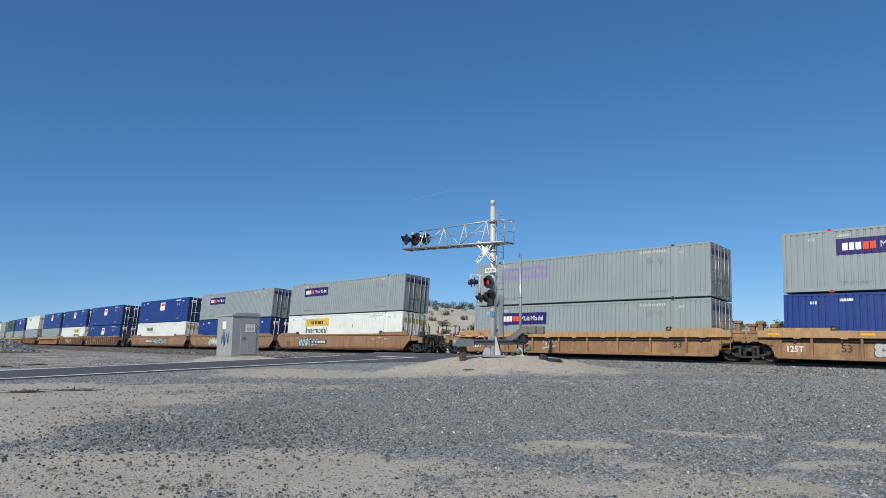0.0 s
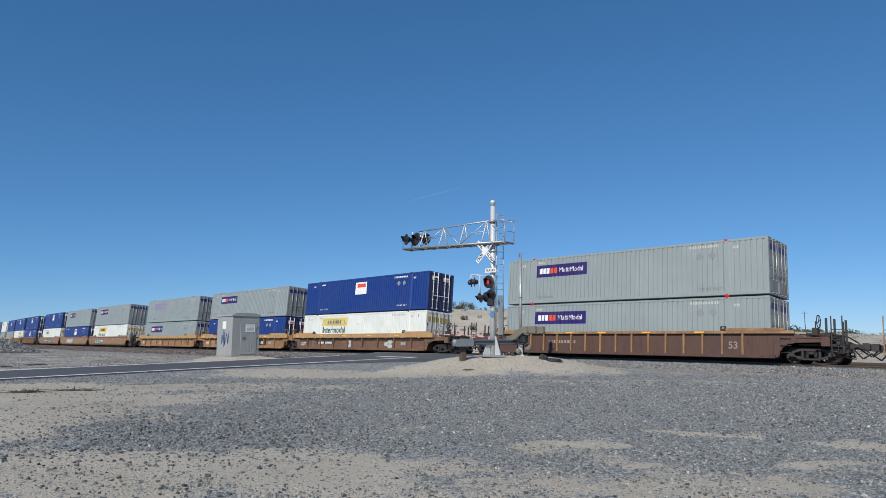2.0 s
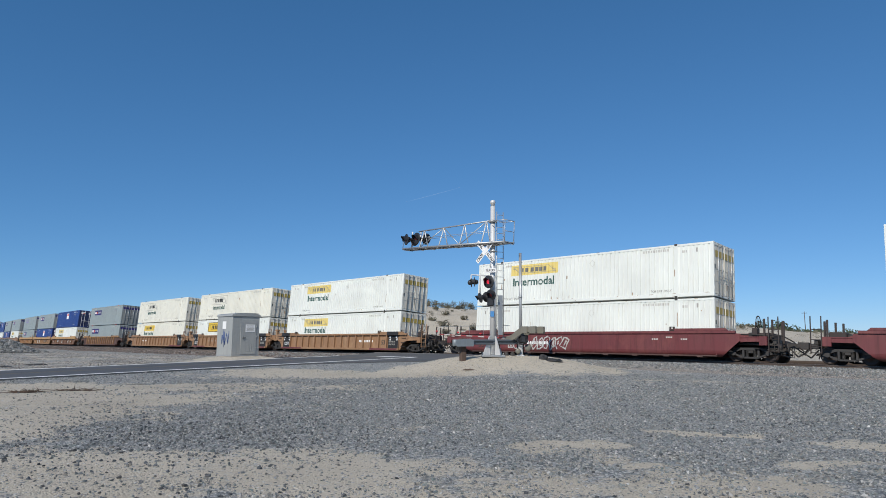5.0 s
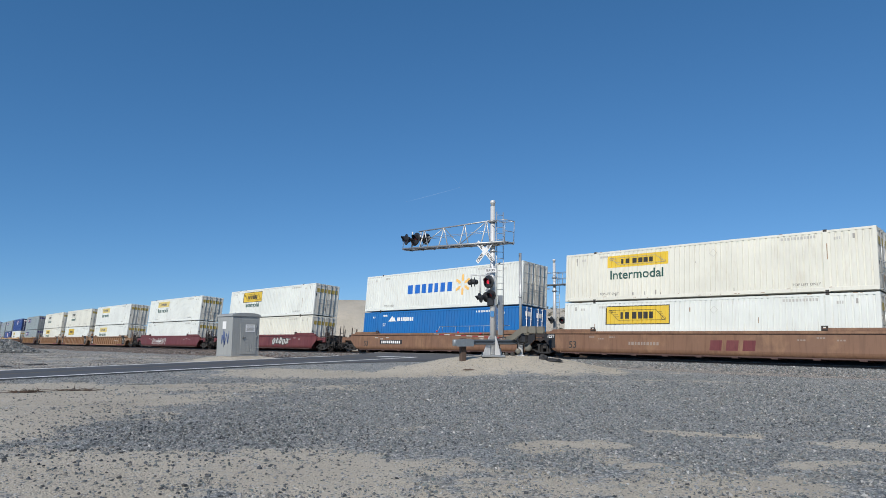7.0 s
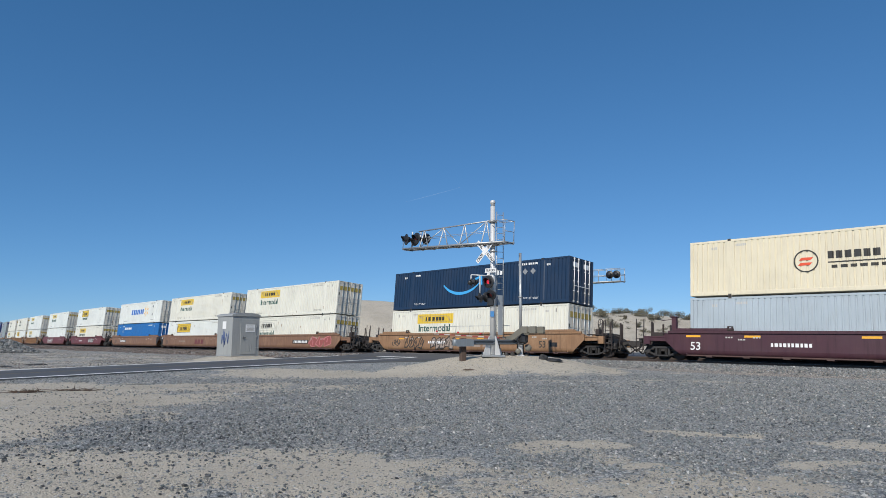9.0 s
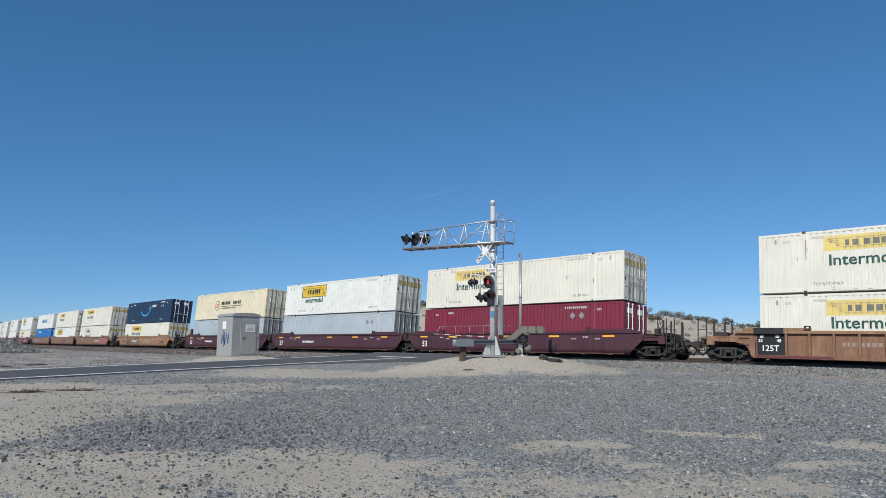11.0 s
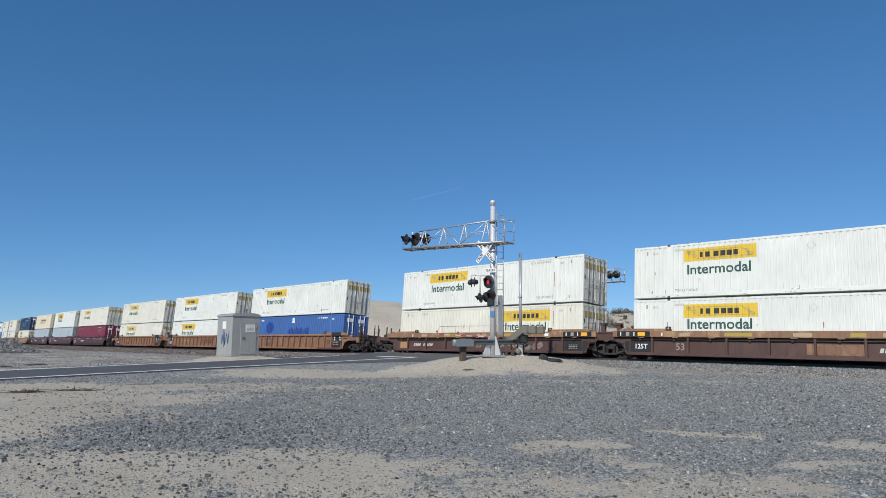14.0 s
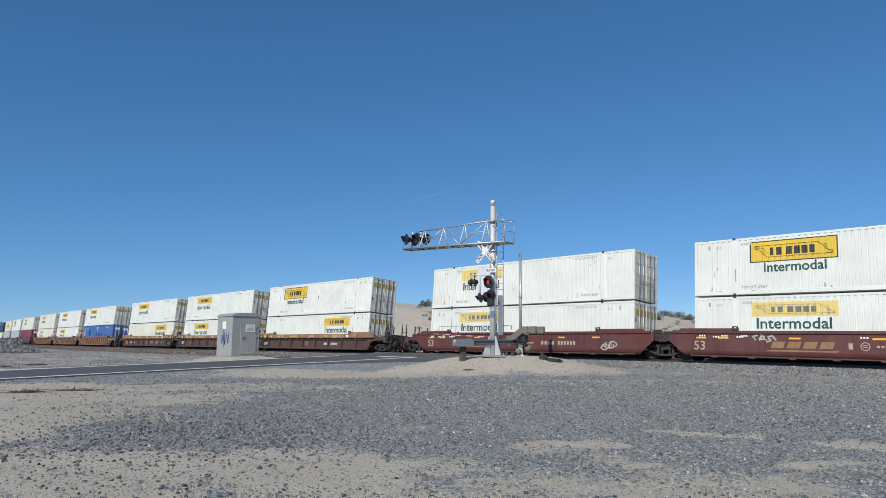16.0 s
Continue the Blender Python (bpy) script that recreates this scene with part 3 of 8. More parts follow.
def build_door(bm):
    # one leaf, hinged at y = 0, reaching to y = 1.2
    box(bm, 0.0, 0.035, 0.01, 1.20, 0.16, C_H - 0.12)
    for z in (0.18, 0.82, 1.46, 2.10, C_H - 0.22):
        bevel_box(bm, 0.03, 0.055, 0.03, 1.18, z, z + 0.10, 0.008)
    for y in (0.02, 1.13):
        bevel_box(bm, 0.03, 0.052, y, y + 0.06, 0.18, C_H - 0.14, 0.008)
    for z in (0.35, 1.0, 1.65, 2.4):
        tube(bm, (0.045, 0.0, z), (0.045, 0.0, z + 0.16), 0.022, 6)


def build_rod(bm):
    tube(bm, (0.085, 0, 0.08), (0.085, 0, C_H - 0.06), 0.024, 6)
    for z in (0.12, 0.75, 1.35, 2.05, C_H - 0.16):
        bevel_box(bm, 0.035, 0.115, -0.05, 0.05, z, z + 0.055, 0.006)
    bevel_box(bm, 0.09, 0.115, -0.02, 0.40, 1.08, 1.12, 0.006)


def build_door_sill(bm):
    bevel_box(bm, HALF - 0.10, HALF - 0.01, -SIDE + 0.02, SIDE - 0.02, 0.05, 0.16, 0.01)


def build_door_header(bm):
    bevel_box(bm, HALF - 0.10, HALF - 0.01, -SIDE + 0.02, SIDE - 0.02, C_H - 0.13, C_H - 0.035, 0.01)


FACE = -(SIDE - 0.02 + 0.012 + 0.004)      # the plane of lettering on the near side


def words(parent, text, x, z, size, material, squeeze=1.0, bold=0.0, name="lettering"):
    """Painted letters that follow the pressed panels, centred at x, z."""
    k = ("painted", text, x, z, size, material.name, squeeze, bold)
    if k not in CACHE:
        me = lettering(text, size, material, squeeze, bold, 0.0).copy()
        me.transform(Matrix.Translation((x, 0, z)))
        bm = bmesh.new()
        bm.from_mesh(me)
        reach = [v.co.x for v in bm.verts]
        xs = stations(min(reach) - 0.3, max(reach) + 0.3)
        for q in xs:
            if min(reach) < q < max(reach):
                bmesh.ops.bisect_plane(bm, geom=bm.verts[:] + bm.edges[:] + bm.faces[:], plane_co=(q, 0, 0), plane_no=(1, 0, 0))
        deep = [wave(q) for q in xs]
        for v in bm.verts:
            v.co.y = -(SIDE - 0.02 + float(np.interp(v.co.x, xs, deep)) + 0.010)
        bm.to_mesh(me)
        bm.free()
        CACHE[k] = me
    return part(name, CACHE[k], material, parent)


def bars(parent, x, z, widths, h, gap, material, name="marking", lift=0.005, lean=0.0, flat=False):
    """A row of plain bars in place of a name, starting at x; painted on the pressed panels unless flat."""
    def build(bm):
        q = 0.0
        for w in widths:
            if w > 0 and (flat or lean):
                prism(bm, [(q, -h / 2), (q + w, -h / 2), (q + w + lean, h / 2), (q + lean, h / 2)], -0.004, 0.0)
            elif w > 0:
                decal(bm, x + q, x + q + w, z - h / 2, z + h / 2, lift + 0.004)
            q += abs(w) + gap
    if name in ("name_bar", "logo_bar") and len(widths) > 1:
        ob, q = None, 0.0
        for w in widths:
            ob = bars(parent, x + q, z, [w], h, 0.0, material, name, lift, lean, flat)
            q += w + gap
        return ob
    if flat or lean:
        ob = part(name, shared((name, tuple(widths), h, gap, lean), material, build), material, parent, m=pose(x, FACE - lift + 0.004, z))
    else:
        ob = part(name, shared((name, tuple(widths), h, gap, x, z, lift), material, build), material, parent)
    return tagged(ob, kind="stuff") if len(widths) > 1 else ob


def letters(n, total, seed):
    """Widths of n plain bars that fill a length."""
    rng = random.Random(seed)
    w = [0.75 + rng.random() * 0.5 for _ in range(n)]
    gap = total * 0.36 / n
    k = (total - gap * (n - 1)) / sum(w)
    return [q * k for q in w], gap


def diamond(parent, x, z, r, material):
    def build(bm):
        prism(bm, [(-r, 0), (0, -r), (r, 0), (0, r)], -0.004, 0.0)
    part("diamond", shared(("diamond", r), material, build), material, parent, m=pose(x, FACE, z))


def sign_panel(parent, x0, x1, z0, z1, material, border=None, name="panel", label="", lift=0.004):
    if border is not None:
        def edge(bm):
            decal(bm, x0 - 0.05, x1 + 0.05, z0 - 0.05, z1 + 0.05, 0.002)
        part("panel_border", shared(("panel_border", x0, x1, z0, z1), border, edge), border, parent)

    def build(bm):
        decal(bm, x0, x1, z0, z1, lift)
    return part(name, shared((name, x0, x1, z0, z1), material, build), material, parent, label)


def yellow_badge(c, x0, top, style):
    """A hauler's badge: a panel with a plain row of bars between drawn scrolls."""
    w, h = (3.75, 0.94) if style in ("framed", "bare") else (3.72, 0.68)
    top = top - 0.05
    z = top - h
    fill = {"faded": PALEYELLOW, "bare": None}.get(style, YELLOW)
    if fill:
        sign_panel(c, x0, x0 + w, z, top, fill, DARKLINE if style == "framed" else None, "badge")
    else:
        for xa, xb, za, zb in ((x0, x0 + w, z, z + 0.035), (x0, x0 + w, top - 0.035, top), (x0, x0 + 0.035, z, top), (x0 + w - 0.035, x0 + w, z, top)):
            sign_panel(c, xa, xb, za, zb, FADEDLINE, None, "badge_line")
    ink = SMUDGEGREY if style == "faded" else DARKLINE
    for q, u in ((0.235, 0.045), (0.315, 0.06), (0.43, 0.07), (0.52, 0.07), (0.61, 0.07), (0.70, 0.06)):
        bars(c, x0 + w * q, z + h * 0.48, [w * u], h * 0.40, 0.0, ink, "name_bar")

    def ribbon(bm):
        # a slanted banner outline with rolled ends
        def line(p, q, t=0.02):
            d = Vector((q[0] - p[0], q[1] - p[1])).normalized()
            e = Vector((-d.y, d.x)) * t / 2
            p, q = Vector(p), Vector(q)
            prism(bm, [tuple(p - e), tuple(q - e), tuple(q + e), tuple(p + e)], -0.004, 0)
        a, b = 0.30 * h, -0.30 * h
        line((w * 0.05, a), (w * 0.80, a))
        line((w * 0.20, b), (w * 0.95, b))
        line((w * 0.05, a), (w * 0.20, b))
        line((w * 0.80, a), (w * 0.95, b))
        for cx, cz in ((w * 0.075, a * 0.72), (w * 0.925, b * 0.72)):
            for t in range(10):
                u, v = math.tau * t / 10, math.tau * (t + 1) / 10
                line((cx + 0.13 * math.cos(u), cz + 0.07 * math.sin(u)), (cx + 0.13 * math.cos(v), cz + 0.07 * math.sin(v)), 0.018)
        for q in (0.0, 0.35, 0.7):
            line((w * (0.085 + 0.1 * q), a * (0.55 - 1.2 * q)), (w * (0.17 + 0.07 * q), a * (0.55 - 1.2 * q)), 0.015)
            line((w * (0.83 + 0.07 * q), a * (0.5 - 1.1 * q)), (w * (0.90 + 0.03 * q), a * (0.5 - 1.1 * q)), 0.015)
    line_paint = DARKLINE if style == "framed" else FADEDLINE
    part("ribbon", shared(("ribbon", h), line_paint, ribbon), line_paint, c, m=pose(x0, FACE - 0.003, z + h / 2))


def logo_purple(c, x0=-5.8, faded=False):
    p = PALEPURPLE if faded else PURPLE
    sign_panel(c, x0, x0 + 3.68, 1.65, 2.40, p)
    if not faded:
        bars(c, x0 + 0.24, 2.03, [0.22, 0.2, 0.22], 0.34, 0.05, DECALWHITE, "name_bar", 0.008)
        bars(c, x0 + 1.05, 2.03, [0.22, 0.22], 0.34, 0.05, ORANGE, "name_bar", 0.008)
        words(c, "MultiModal", x0 + 2.55, 2.03, 0.42, DECALWHITE, 0.92)
    else:
        bars(c, x0 + 0.25, 2.05, letters(9, 3.2, 3)[0], 0.36, letters(9, 3.2, 3)[1], GREY, "name_bar", 0.008)


def logo_poster(c, x0=-0.8):
    sign_panel(c, x0, x0 + 1.5, 1.5, 2.5, DECALWHITE, None, "poster")
    bars(c, x0 + 0.2, 2.22, [1.1], 0.3, 0.0, ORANGE, "name_bar", 0.008)


def markings(c, dark, seed, diamonds=True, top_lift=True):
    m = DECALWHITE if dark else DARKLINE
    f = DECALWHITE if dark else PALELINE
    rng = random.Random(seed)
    if top_lift:
        words(c, "TOP LIFT ONLY", -POST + 0.95, 0.40, 0.175, m if dark else SMUDGEGREY)
        words(c, "TOP LIFT ONLY", POST - 0.85, 0.40, 0.175, m if dark else SMUDGEGREY)
    for x in (POST - 1.9, ):
        ws, gap = letters(11, 1.5, seed)
        bars(c, x, 2.60, ws, 0.13, gap, m if dark else f, "number_bar")
    bars(c, -POST + 0.3, 2.55, letters(6, 0.6, seed + 1)[0], 0.12, 0.02, f, "number_bar")
    bars(c, -POST - 0.9, 2.45, [0.07, 0.06, 0.07], 0.13, 0.035, f, "number_bar")
    bars(c, POST + 0.35, 2.45, [0.07, 0.07, 0.06], 0.13, 0.035, f, "number_bar")
    if diamonds:
        for x in (POST - 1.35, POST - 0.72):
            diamond(c, x, 2.12, 0.21, DIAMOND)


def wear(c, seed):
    """Vent covers, faint placard outlines and rust runs on the lift posts."""
    rng = random.Random(seed * 7 + 3)
    for x in (-7.3, 7.2):
        def vent(bm):
            decal(bm, x - 0.045, x + 0.045, 2.38, 2.6, 0.006)
        part("vent", shared(("vent", x), FADEDLINE, vent), FADEDLINE, c)

    def outline(bm):
        for a, b in (((-1, 0), (0, 1)), ((0, 1), (1, 0)), ((1, 0), (0, -1)), ((0, -1), (-1, 0))):
            p, q = Vector(a) * 0.2, Vector(b) * 0.2
            prism(bm, [tuple(p), tuple(q), tuple(q * 0.9), tuple(p * 0.9)], -0.003, 0)
    for z in (2.25, 0.95)[:1 + seed % 2]:
        part("placard", shared(("placard",), PALELINE, outline), PALELINE, c, m=pose(0.9, FACE, z))
    for x in (-POST, POST):
        z0, tall = rng.uniform(0.25, 1.6), rng.uniform(0.2, 1.0)
        dx = rng.choice((-0.085, 0.045))

        def run_down(bm):
            prism(bm, [(dx, z0), (dx + 0.04, z0 + 0.05), (dx + 0.035, z0 + tall), (dx - 0.005, z0 + tall)], -SIDE - 0.006, -SIDE + 0.002)
        if rng.random() > 0.3:
            part("rust_run", shared(("rust_run", seed, x), RUSTSTAIN, run_down), RUSTSTAIN, c, m=pose(x, 0, 0))

    def chips(bm):
        # chipped paint along the rails
        for _ in range(22):
            x, z = rng.uniform(-7.9, 7.8), rng.choice((0.10, 0.22, C_H - 0.06))
            w = rng.uniform(0.04, 0.22)
            prism(bm, [(x, z), (x + w, z + 0.005), (x + w * 0.8, z + 0.03), (x + 0.01, z + 0.022)], -SIDE - 0.003, -SIDE + 0.003)
    tagged(part("paint_chips", shared(("paint_chips", seed), RUSTSTAIN, chips), RUSTSTAIN, c), kind="stuff")
    end_plate(c, -1.2, 1.0 + 0.8 * rng.random(), 0.10, 0.2, DARKLINE, "end_stain")
    end_plate(c, rng.uniform(-0.7, 0.8), 0.5, 0.07, rng.uniform(0.2, 0.4), RUSTSTAIN, "end_stain")


def stains(c, seed, material, n=16):
    rng = random.Random(seed)

    def build(bm):
        for _ in range(n):
            x = rng.uniform(-7.4, 7.4)
            z, h = rng.choice((rng.uniform(0.3, 2.2), 0.26)), rng.uniform(0.03, 0.3)
            pressed(bm, x, x + rng.uniform(0.02, 0.07), z, z + h, 0.002)
    tagged(part("scuff", shared(("scuff", seed), material, build), material, c), kind="stuff")


def container(label, colour, logo, seed, castings=IRON, group="stacked containers", door=None):
    dark = colour in (NAVY, BLUE, INK, CRIMSON, GREEN, STEELBLUE)
    c = tagged(new("shipping_container"), label, "container", group)
    part("body", shared(("body",), colour, build_body), colour, c)
    part("roof", shared(("roof",), colour, build_roof), colour, c)
    for y in (-SIDE + 0.05, SIDE - 0.05):
        part("top_rail", shared(("top_rail",), colour, build_top_rail), colour, c, m=pose(0, y, 0))
        part("bottom_rail", shared(("bottom_rail",), colour, build_bottom_rail), colour, c, m=pose(0, y, 0))
        for x in (-HALF + 0.075, HALF - 0.075):
            part("corner_post", shared(("corner_post",), colour, build_post), colour, c, m=pose(x, math.copysign(SIDE - 0.077, y), 0))
        for x in (-POST, POST):
            part("lift_post", shared(("lift_post",), colour, build_lift_post), colour, c, m=pose(x, math.copysign(SIDE - 0.034, y), 0))
            for z in (0.064, C_H - 0.062):
                part("lift_casting", shared(("lift_casting",), castings, build_casting), castings, c, m=pose(x, math.copysign(SIDE - 0.08, y), z))
    part("door_sill", shared(("door_sill",), colour, build_door_sill), colour, c)
    part("door_header", shared(("door_header",), colour, build_door_header), colour, c)
    leaf = door or {GREY.name: DOORDARK, DIMGREY.name: DOORDARK, WHITE.name: DOORWHITE, CREAM.name: DOORWHITE, NAVY.name: DOORNAVY}.get(colour.name, colour)
    rodm = DECALWHITE if dark else GALV
    for flip in (1, -1):
        d = part("door", shared(("door", flip), leaf, lambda bm: build_door_side(bm, flip)), leaf, c, m=pose(HALF - 0.05, -flip * (SIDE - 0.07), 0))
        for y in (0.42, 0.86):
            part("lock_rod", shared(("lock_rod", flip), rodm, lambda bm: build_rod_side(bm, flip)), rodm, d, m=pose(0, flip * y, 0))
    logo(c)
    if dark:
        for y in (-0.95, 0.2):
            end_plate(c, y, 2.25, 0.55, 0.30, DECALWHITE)
    return c


def build_door_side(bm, flip):
    tmp = bmesh.new()
    build_door(tmp)
    merge(bm, tmp, Matrix.Diagonal((1, flip, 1, 1)))


def build_rod_side(bm, flip):
    tmp = bmesh.new()
    build_rod(tmp)
    merge(bm, tmp, Matrix.Diagonal((1, flip, 1, 1)))


def end_plate(c, y, z, w, h, material, name="end_plate"):
    def build(bm):
        box(bm, -0.004, 0.0, 0, w, 0, h)
    part(name, shared((name, w, h), material, build), material, c, m=pose(HALF + 0.012, y, z))


# ---- well cars ----
DARKFRAME = paint("grimy dark brown frame", (0.03, 0.02, 0.017), (0.068, 0.045, 0.034), 0.6, 0.65)
CASTIRON = paint("dusty cast iron", (0.027, 0.025, 0.024), (0.07, 0.055, 0.042), 0.5, 0.6, streak=False)
DECK, TOP = 0.25, 1.44          # well floor, top of the side
WELL = 8.22
JOINT, COUPLER = 9.78, 11.78
V_SIDE = 1.50


def build_side_ribbed(bm):
    # side plate set in behind the ribs, its ends cut up to clear the trucks
    arch = [(0.22, 0.22), (0.27, 0.44), (0.38, 0.65), (0.58, 0.82), (0.95, 0.9), (0.95, TOP - 0.1)]
    prism(bm, [(WELL + x, z) for x, z in arch] + [(-WELL - x, z) for x, z in arch[::-1]], 0.06, 0.10)
    # a rolled lip round each wheel arch
    for side in (-1, 1):
        for (x0, z0), (x1, z1) in zip(arch[:4], arch[1:5]):
            tube(bm, (side * (WELL + x0), 0.05, z0), (side * (WELL + x1), 0.05, z1), 0.03, 5)


def build_side_smooth(bm):
    prism(bm, [(-WELL - 0.6, 0.47), (WELL + 0.6, 0.47), (WELL + 1.15, 0.95), (WELL + 1.15, TOP - 0.14), (WELL - 1.9, TOP - 0.05),
               (-WELL + 1.9, TOP - 0.05), (-WELL - 1.15, TOP - 0.14), (-WELL - 1.15, 0.95)], -0.02, 0.02)
    # the belly turns in under the well
    rows = [[bm.verts.new((side * (WELL + reach), y, z)) for side in (-1, 1)]
            for reach, y, z in ((0.6, -0.02, 0.47), (0.52, -0.008, 0.40), (0.42, 0.03, 0.32), (0.32, 0.10, 0.25), (0.22, 0.22, 0.20), (0.2, 0.34, 0.18))]
    for p, q in zip(rows, rows[1:]):
        f_ = bm.faces.new((p[0], p[1], q[1], q[0]))
        f_.smooth = True


def build_thick_chord(bm):
    bevel_box(bm, -WELL - 0.95, WELL + 0.95, -0.13, 0.07, TOP - 0.33, TOP, 0.015)
    for k in range(9):
        x = -7.6 + k * 1.9
        box(bm, x, x + 0.3, -0.135, -0.12, TOP - 0.37, TOP - 0.32)


def build_chord(bm):
    bevel_box(bm, -WELL - 0.95, WELL + 0.95, -0.09, 0.07, TOP - 0.14, TOP, 0.015)


def build_end_chord(bm):
    # the raised stretch of the top at each end of the well
    prism(bm, [(-1.5, 0.0), (1.5, 0.0), (1.5, 0.12), (-1.35, 0.12)], -0.09, 0.07)


def build_sill(bm):
    bevel_box(bm, -WELL - 0.1, WELL + 0.1, -0.1, 0.06, 0.16, 0.31, 0.015)


def build_side_pipe(bm):
    for z in (0.985, 1.065):
        tube(bm, (-WELL + 0.1, -0.01, z), (WELL - 0.1, -0.01, z), 0.032, 6)
    for k in range(9):
        x = -7.6 + k * 1.9
        box(bm, x, x + 0.1, -0.055, 0.06, 0.93, 1.12)


def build_guide_block(bm):
    # the pocket that keeps a container's corner over the well
    bevel_box(bm, -0.13, 0.13, -0.09, 0.04, TOP, TOP + 0.08, 0.01)
    for x in (-0.1, 0.1):
        bevel_box(bm, x - 0.03, x + 0.03, -0.08, 0.03, TOP + 0.08, TOP + 0.2, 0.008)
    bevel_box(bm, -0.13, 0.13, -0.08, 0.03, TOP + 0.18, TOP + 0.22, 0.008)


def build_ladder(bm, wide, z0, z1, rungs):
    for x in (0, wide):
        bevel_box(bm, x - 0.022, x + 0.022, -0.022, 0.022, z0, z1, 0.005)
    for z in rungs:
        tube(bm, (0, 0, z), (wide, 0, z), 0.018, 6)


def build_platform_side(bm):
    # the side of the end platform, out over the truck
    prism(bm, [(0.0, 0.90), (1.35, 0.93), (1.35, 1.12), (0.45, 1.14), (0.0, 1.32)], -0.03, 0.03)
    bevel_box(bm, 1.06, 1.42, -0.07, 0.07, 0.74, 1.17, 0.015)
    bevel_box(bm, -0.02, 1.42, -0.06, 0.05, 1.10, 1.16, 0.01)


def build_connector(bm):
    # the jointed casting between two units
    prism(bm, [(-0.45, 0.7), (-0.3, 0.62), (0.3, 0.62), (0.45, 0.7), (0.45, 1.05), (0.24, 1.14), (0.2, 1.3), (-0.2, 1.3), (-0.24, 1.14), (-0.45, 1.05)], -0.34, 0.34)


def build_bracket(bm):
    bevel_box(bm, -0.11, 0.11, -1.2, -0.85, 0.84, 1.2, 0.03)


def build_rib(bm):
    bevel_box(bm, -0.05, 0.05, -0.06, 0.082, 0.30, TOP - 0.13, 0.012)


def build_floor(bm):
    box(bm, -WELL, WELL, -V_SIDE + 0.06, V_SIDE - 0.06, 0.19, 0.25)
    for k in range(9):
        x = -7.2 + k * 1.8
        box(bm, x, x + 0.3, -V_SIDE + 0.06, V_SIDE - 0.06, 0.14, 0.19)


def build_bulkhead(bm):
    # end wall of the well, and the sloping plate that meets the platform
    box(bm, -0.05, 0.0, -V_SIDE + 0.03, V_SIDE - 0.03, 0.25, 1.25)
    prism(bm, [(0.0, 0.95), (1.0, 0.98), (1.0, 1.1), (0.0, 1.25)], -V_SIDE + 0.05, V_SIDE - 0.05)


def build_centre_beam(bm, length):
    bevel_box(bm, 0, length, -0.42, 0.42, 0.76, 1.06, 0.02)


def build_deck(bm, length):
    bevel_box(bm, 0, min(length, 1.35), -1.38, 1.38, 1.064, 1.125, 0.01)


def build_step_plate(bm, length):
    bevel_box(bm, 0, min(length, 1.35), -0.03, 0.03, 0.93, 1.06, 0.008)


def build_side_frame(bm):
    # cast truck side: an arched top member, a dropped bottom member, two columns round the springs
    prism(bm, [(-1.14, 0.40), (-0.98, 0.56), (-0.55, 0.74), (0.55, 0.74), (0.98, 0.56), (1.14, 0.40), (1.0, 0.36), (0.85, 0.50), (0.48, 0.62), (-0.48, 0.62), (-0.85, 0.50), (-1.0, 0.36)], -0.06, 0.06)
    prism(bm, [(-0.98, 0.40), (-0.38, 0.16), (0.38, 0.16), (0.98, 0.40), (0.86, 0.43), (0.34, 0.25), (-0.34, 0.25), (-0.86, 0.43)], -0.055, 0.055)
    for x in (-0.89, 0.89):
        tube(bm, (x, -0.11, 0.425), (x, 0.07, 0.425), 0.11, 10)
    for x in (-0.40, 0.40):
        bevel_box(bm, x - 0.06, x + 0.06, -0.075, 0.075, 0.2, 0.68, 0.02)


def build_spring(bm):
    for k in range(6):
        lathe(bm, [(0.075, 0.25 + k * 0.058), (0.095, 0.265 + k * 0.058), (0.095, 0.285 + k * 0.058), (0.075, 0.30 + k * 0.058)], 8, (0, 0, 0), "z")


def build_wheel(bm):
    lathe(bm, [(0.07, -0.09), (0.12, -0.07), (0.12, -0.05), (0.30, -0.02), (0.36, -0.05), (0.42, -0.055), (0.425, 0.05), (0.45, 0.06), (0.45, 0.085), (0.36, 0.085), (0.3, 0.03), (0.1, 0.06)], 20, (0, 0, 0), "y")


def build_axle(bm):
    tube(bm, (0, -0.95, 0.425), (0, 0.95, 0.425), 0.085, 10)


def build_bolster(bm):
    bevel_box(bm, -0.22, 0.22, -1.05, 1.05, 0.44, 0.72, 0.03)
    tube(bm, (0, 0, 0.7), (0, 0, 0.82), 0.25, 12)


def build_brake(bm):
    for y in (-0.6, 0.6):
        tube(bm, (-1.25, y, 0.5), (1.25, y, 0.5), 0.03, 6)
    for x in (-1.32, 1.32):
        tube(bm, (x, -0.85, 0.4), (x, 0.85, 0.4), 0.05, 6)


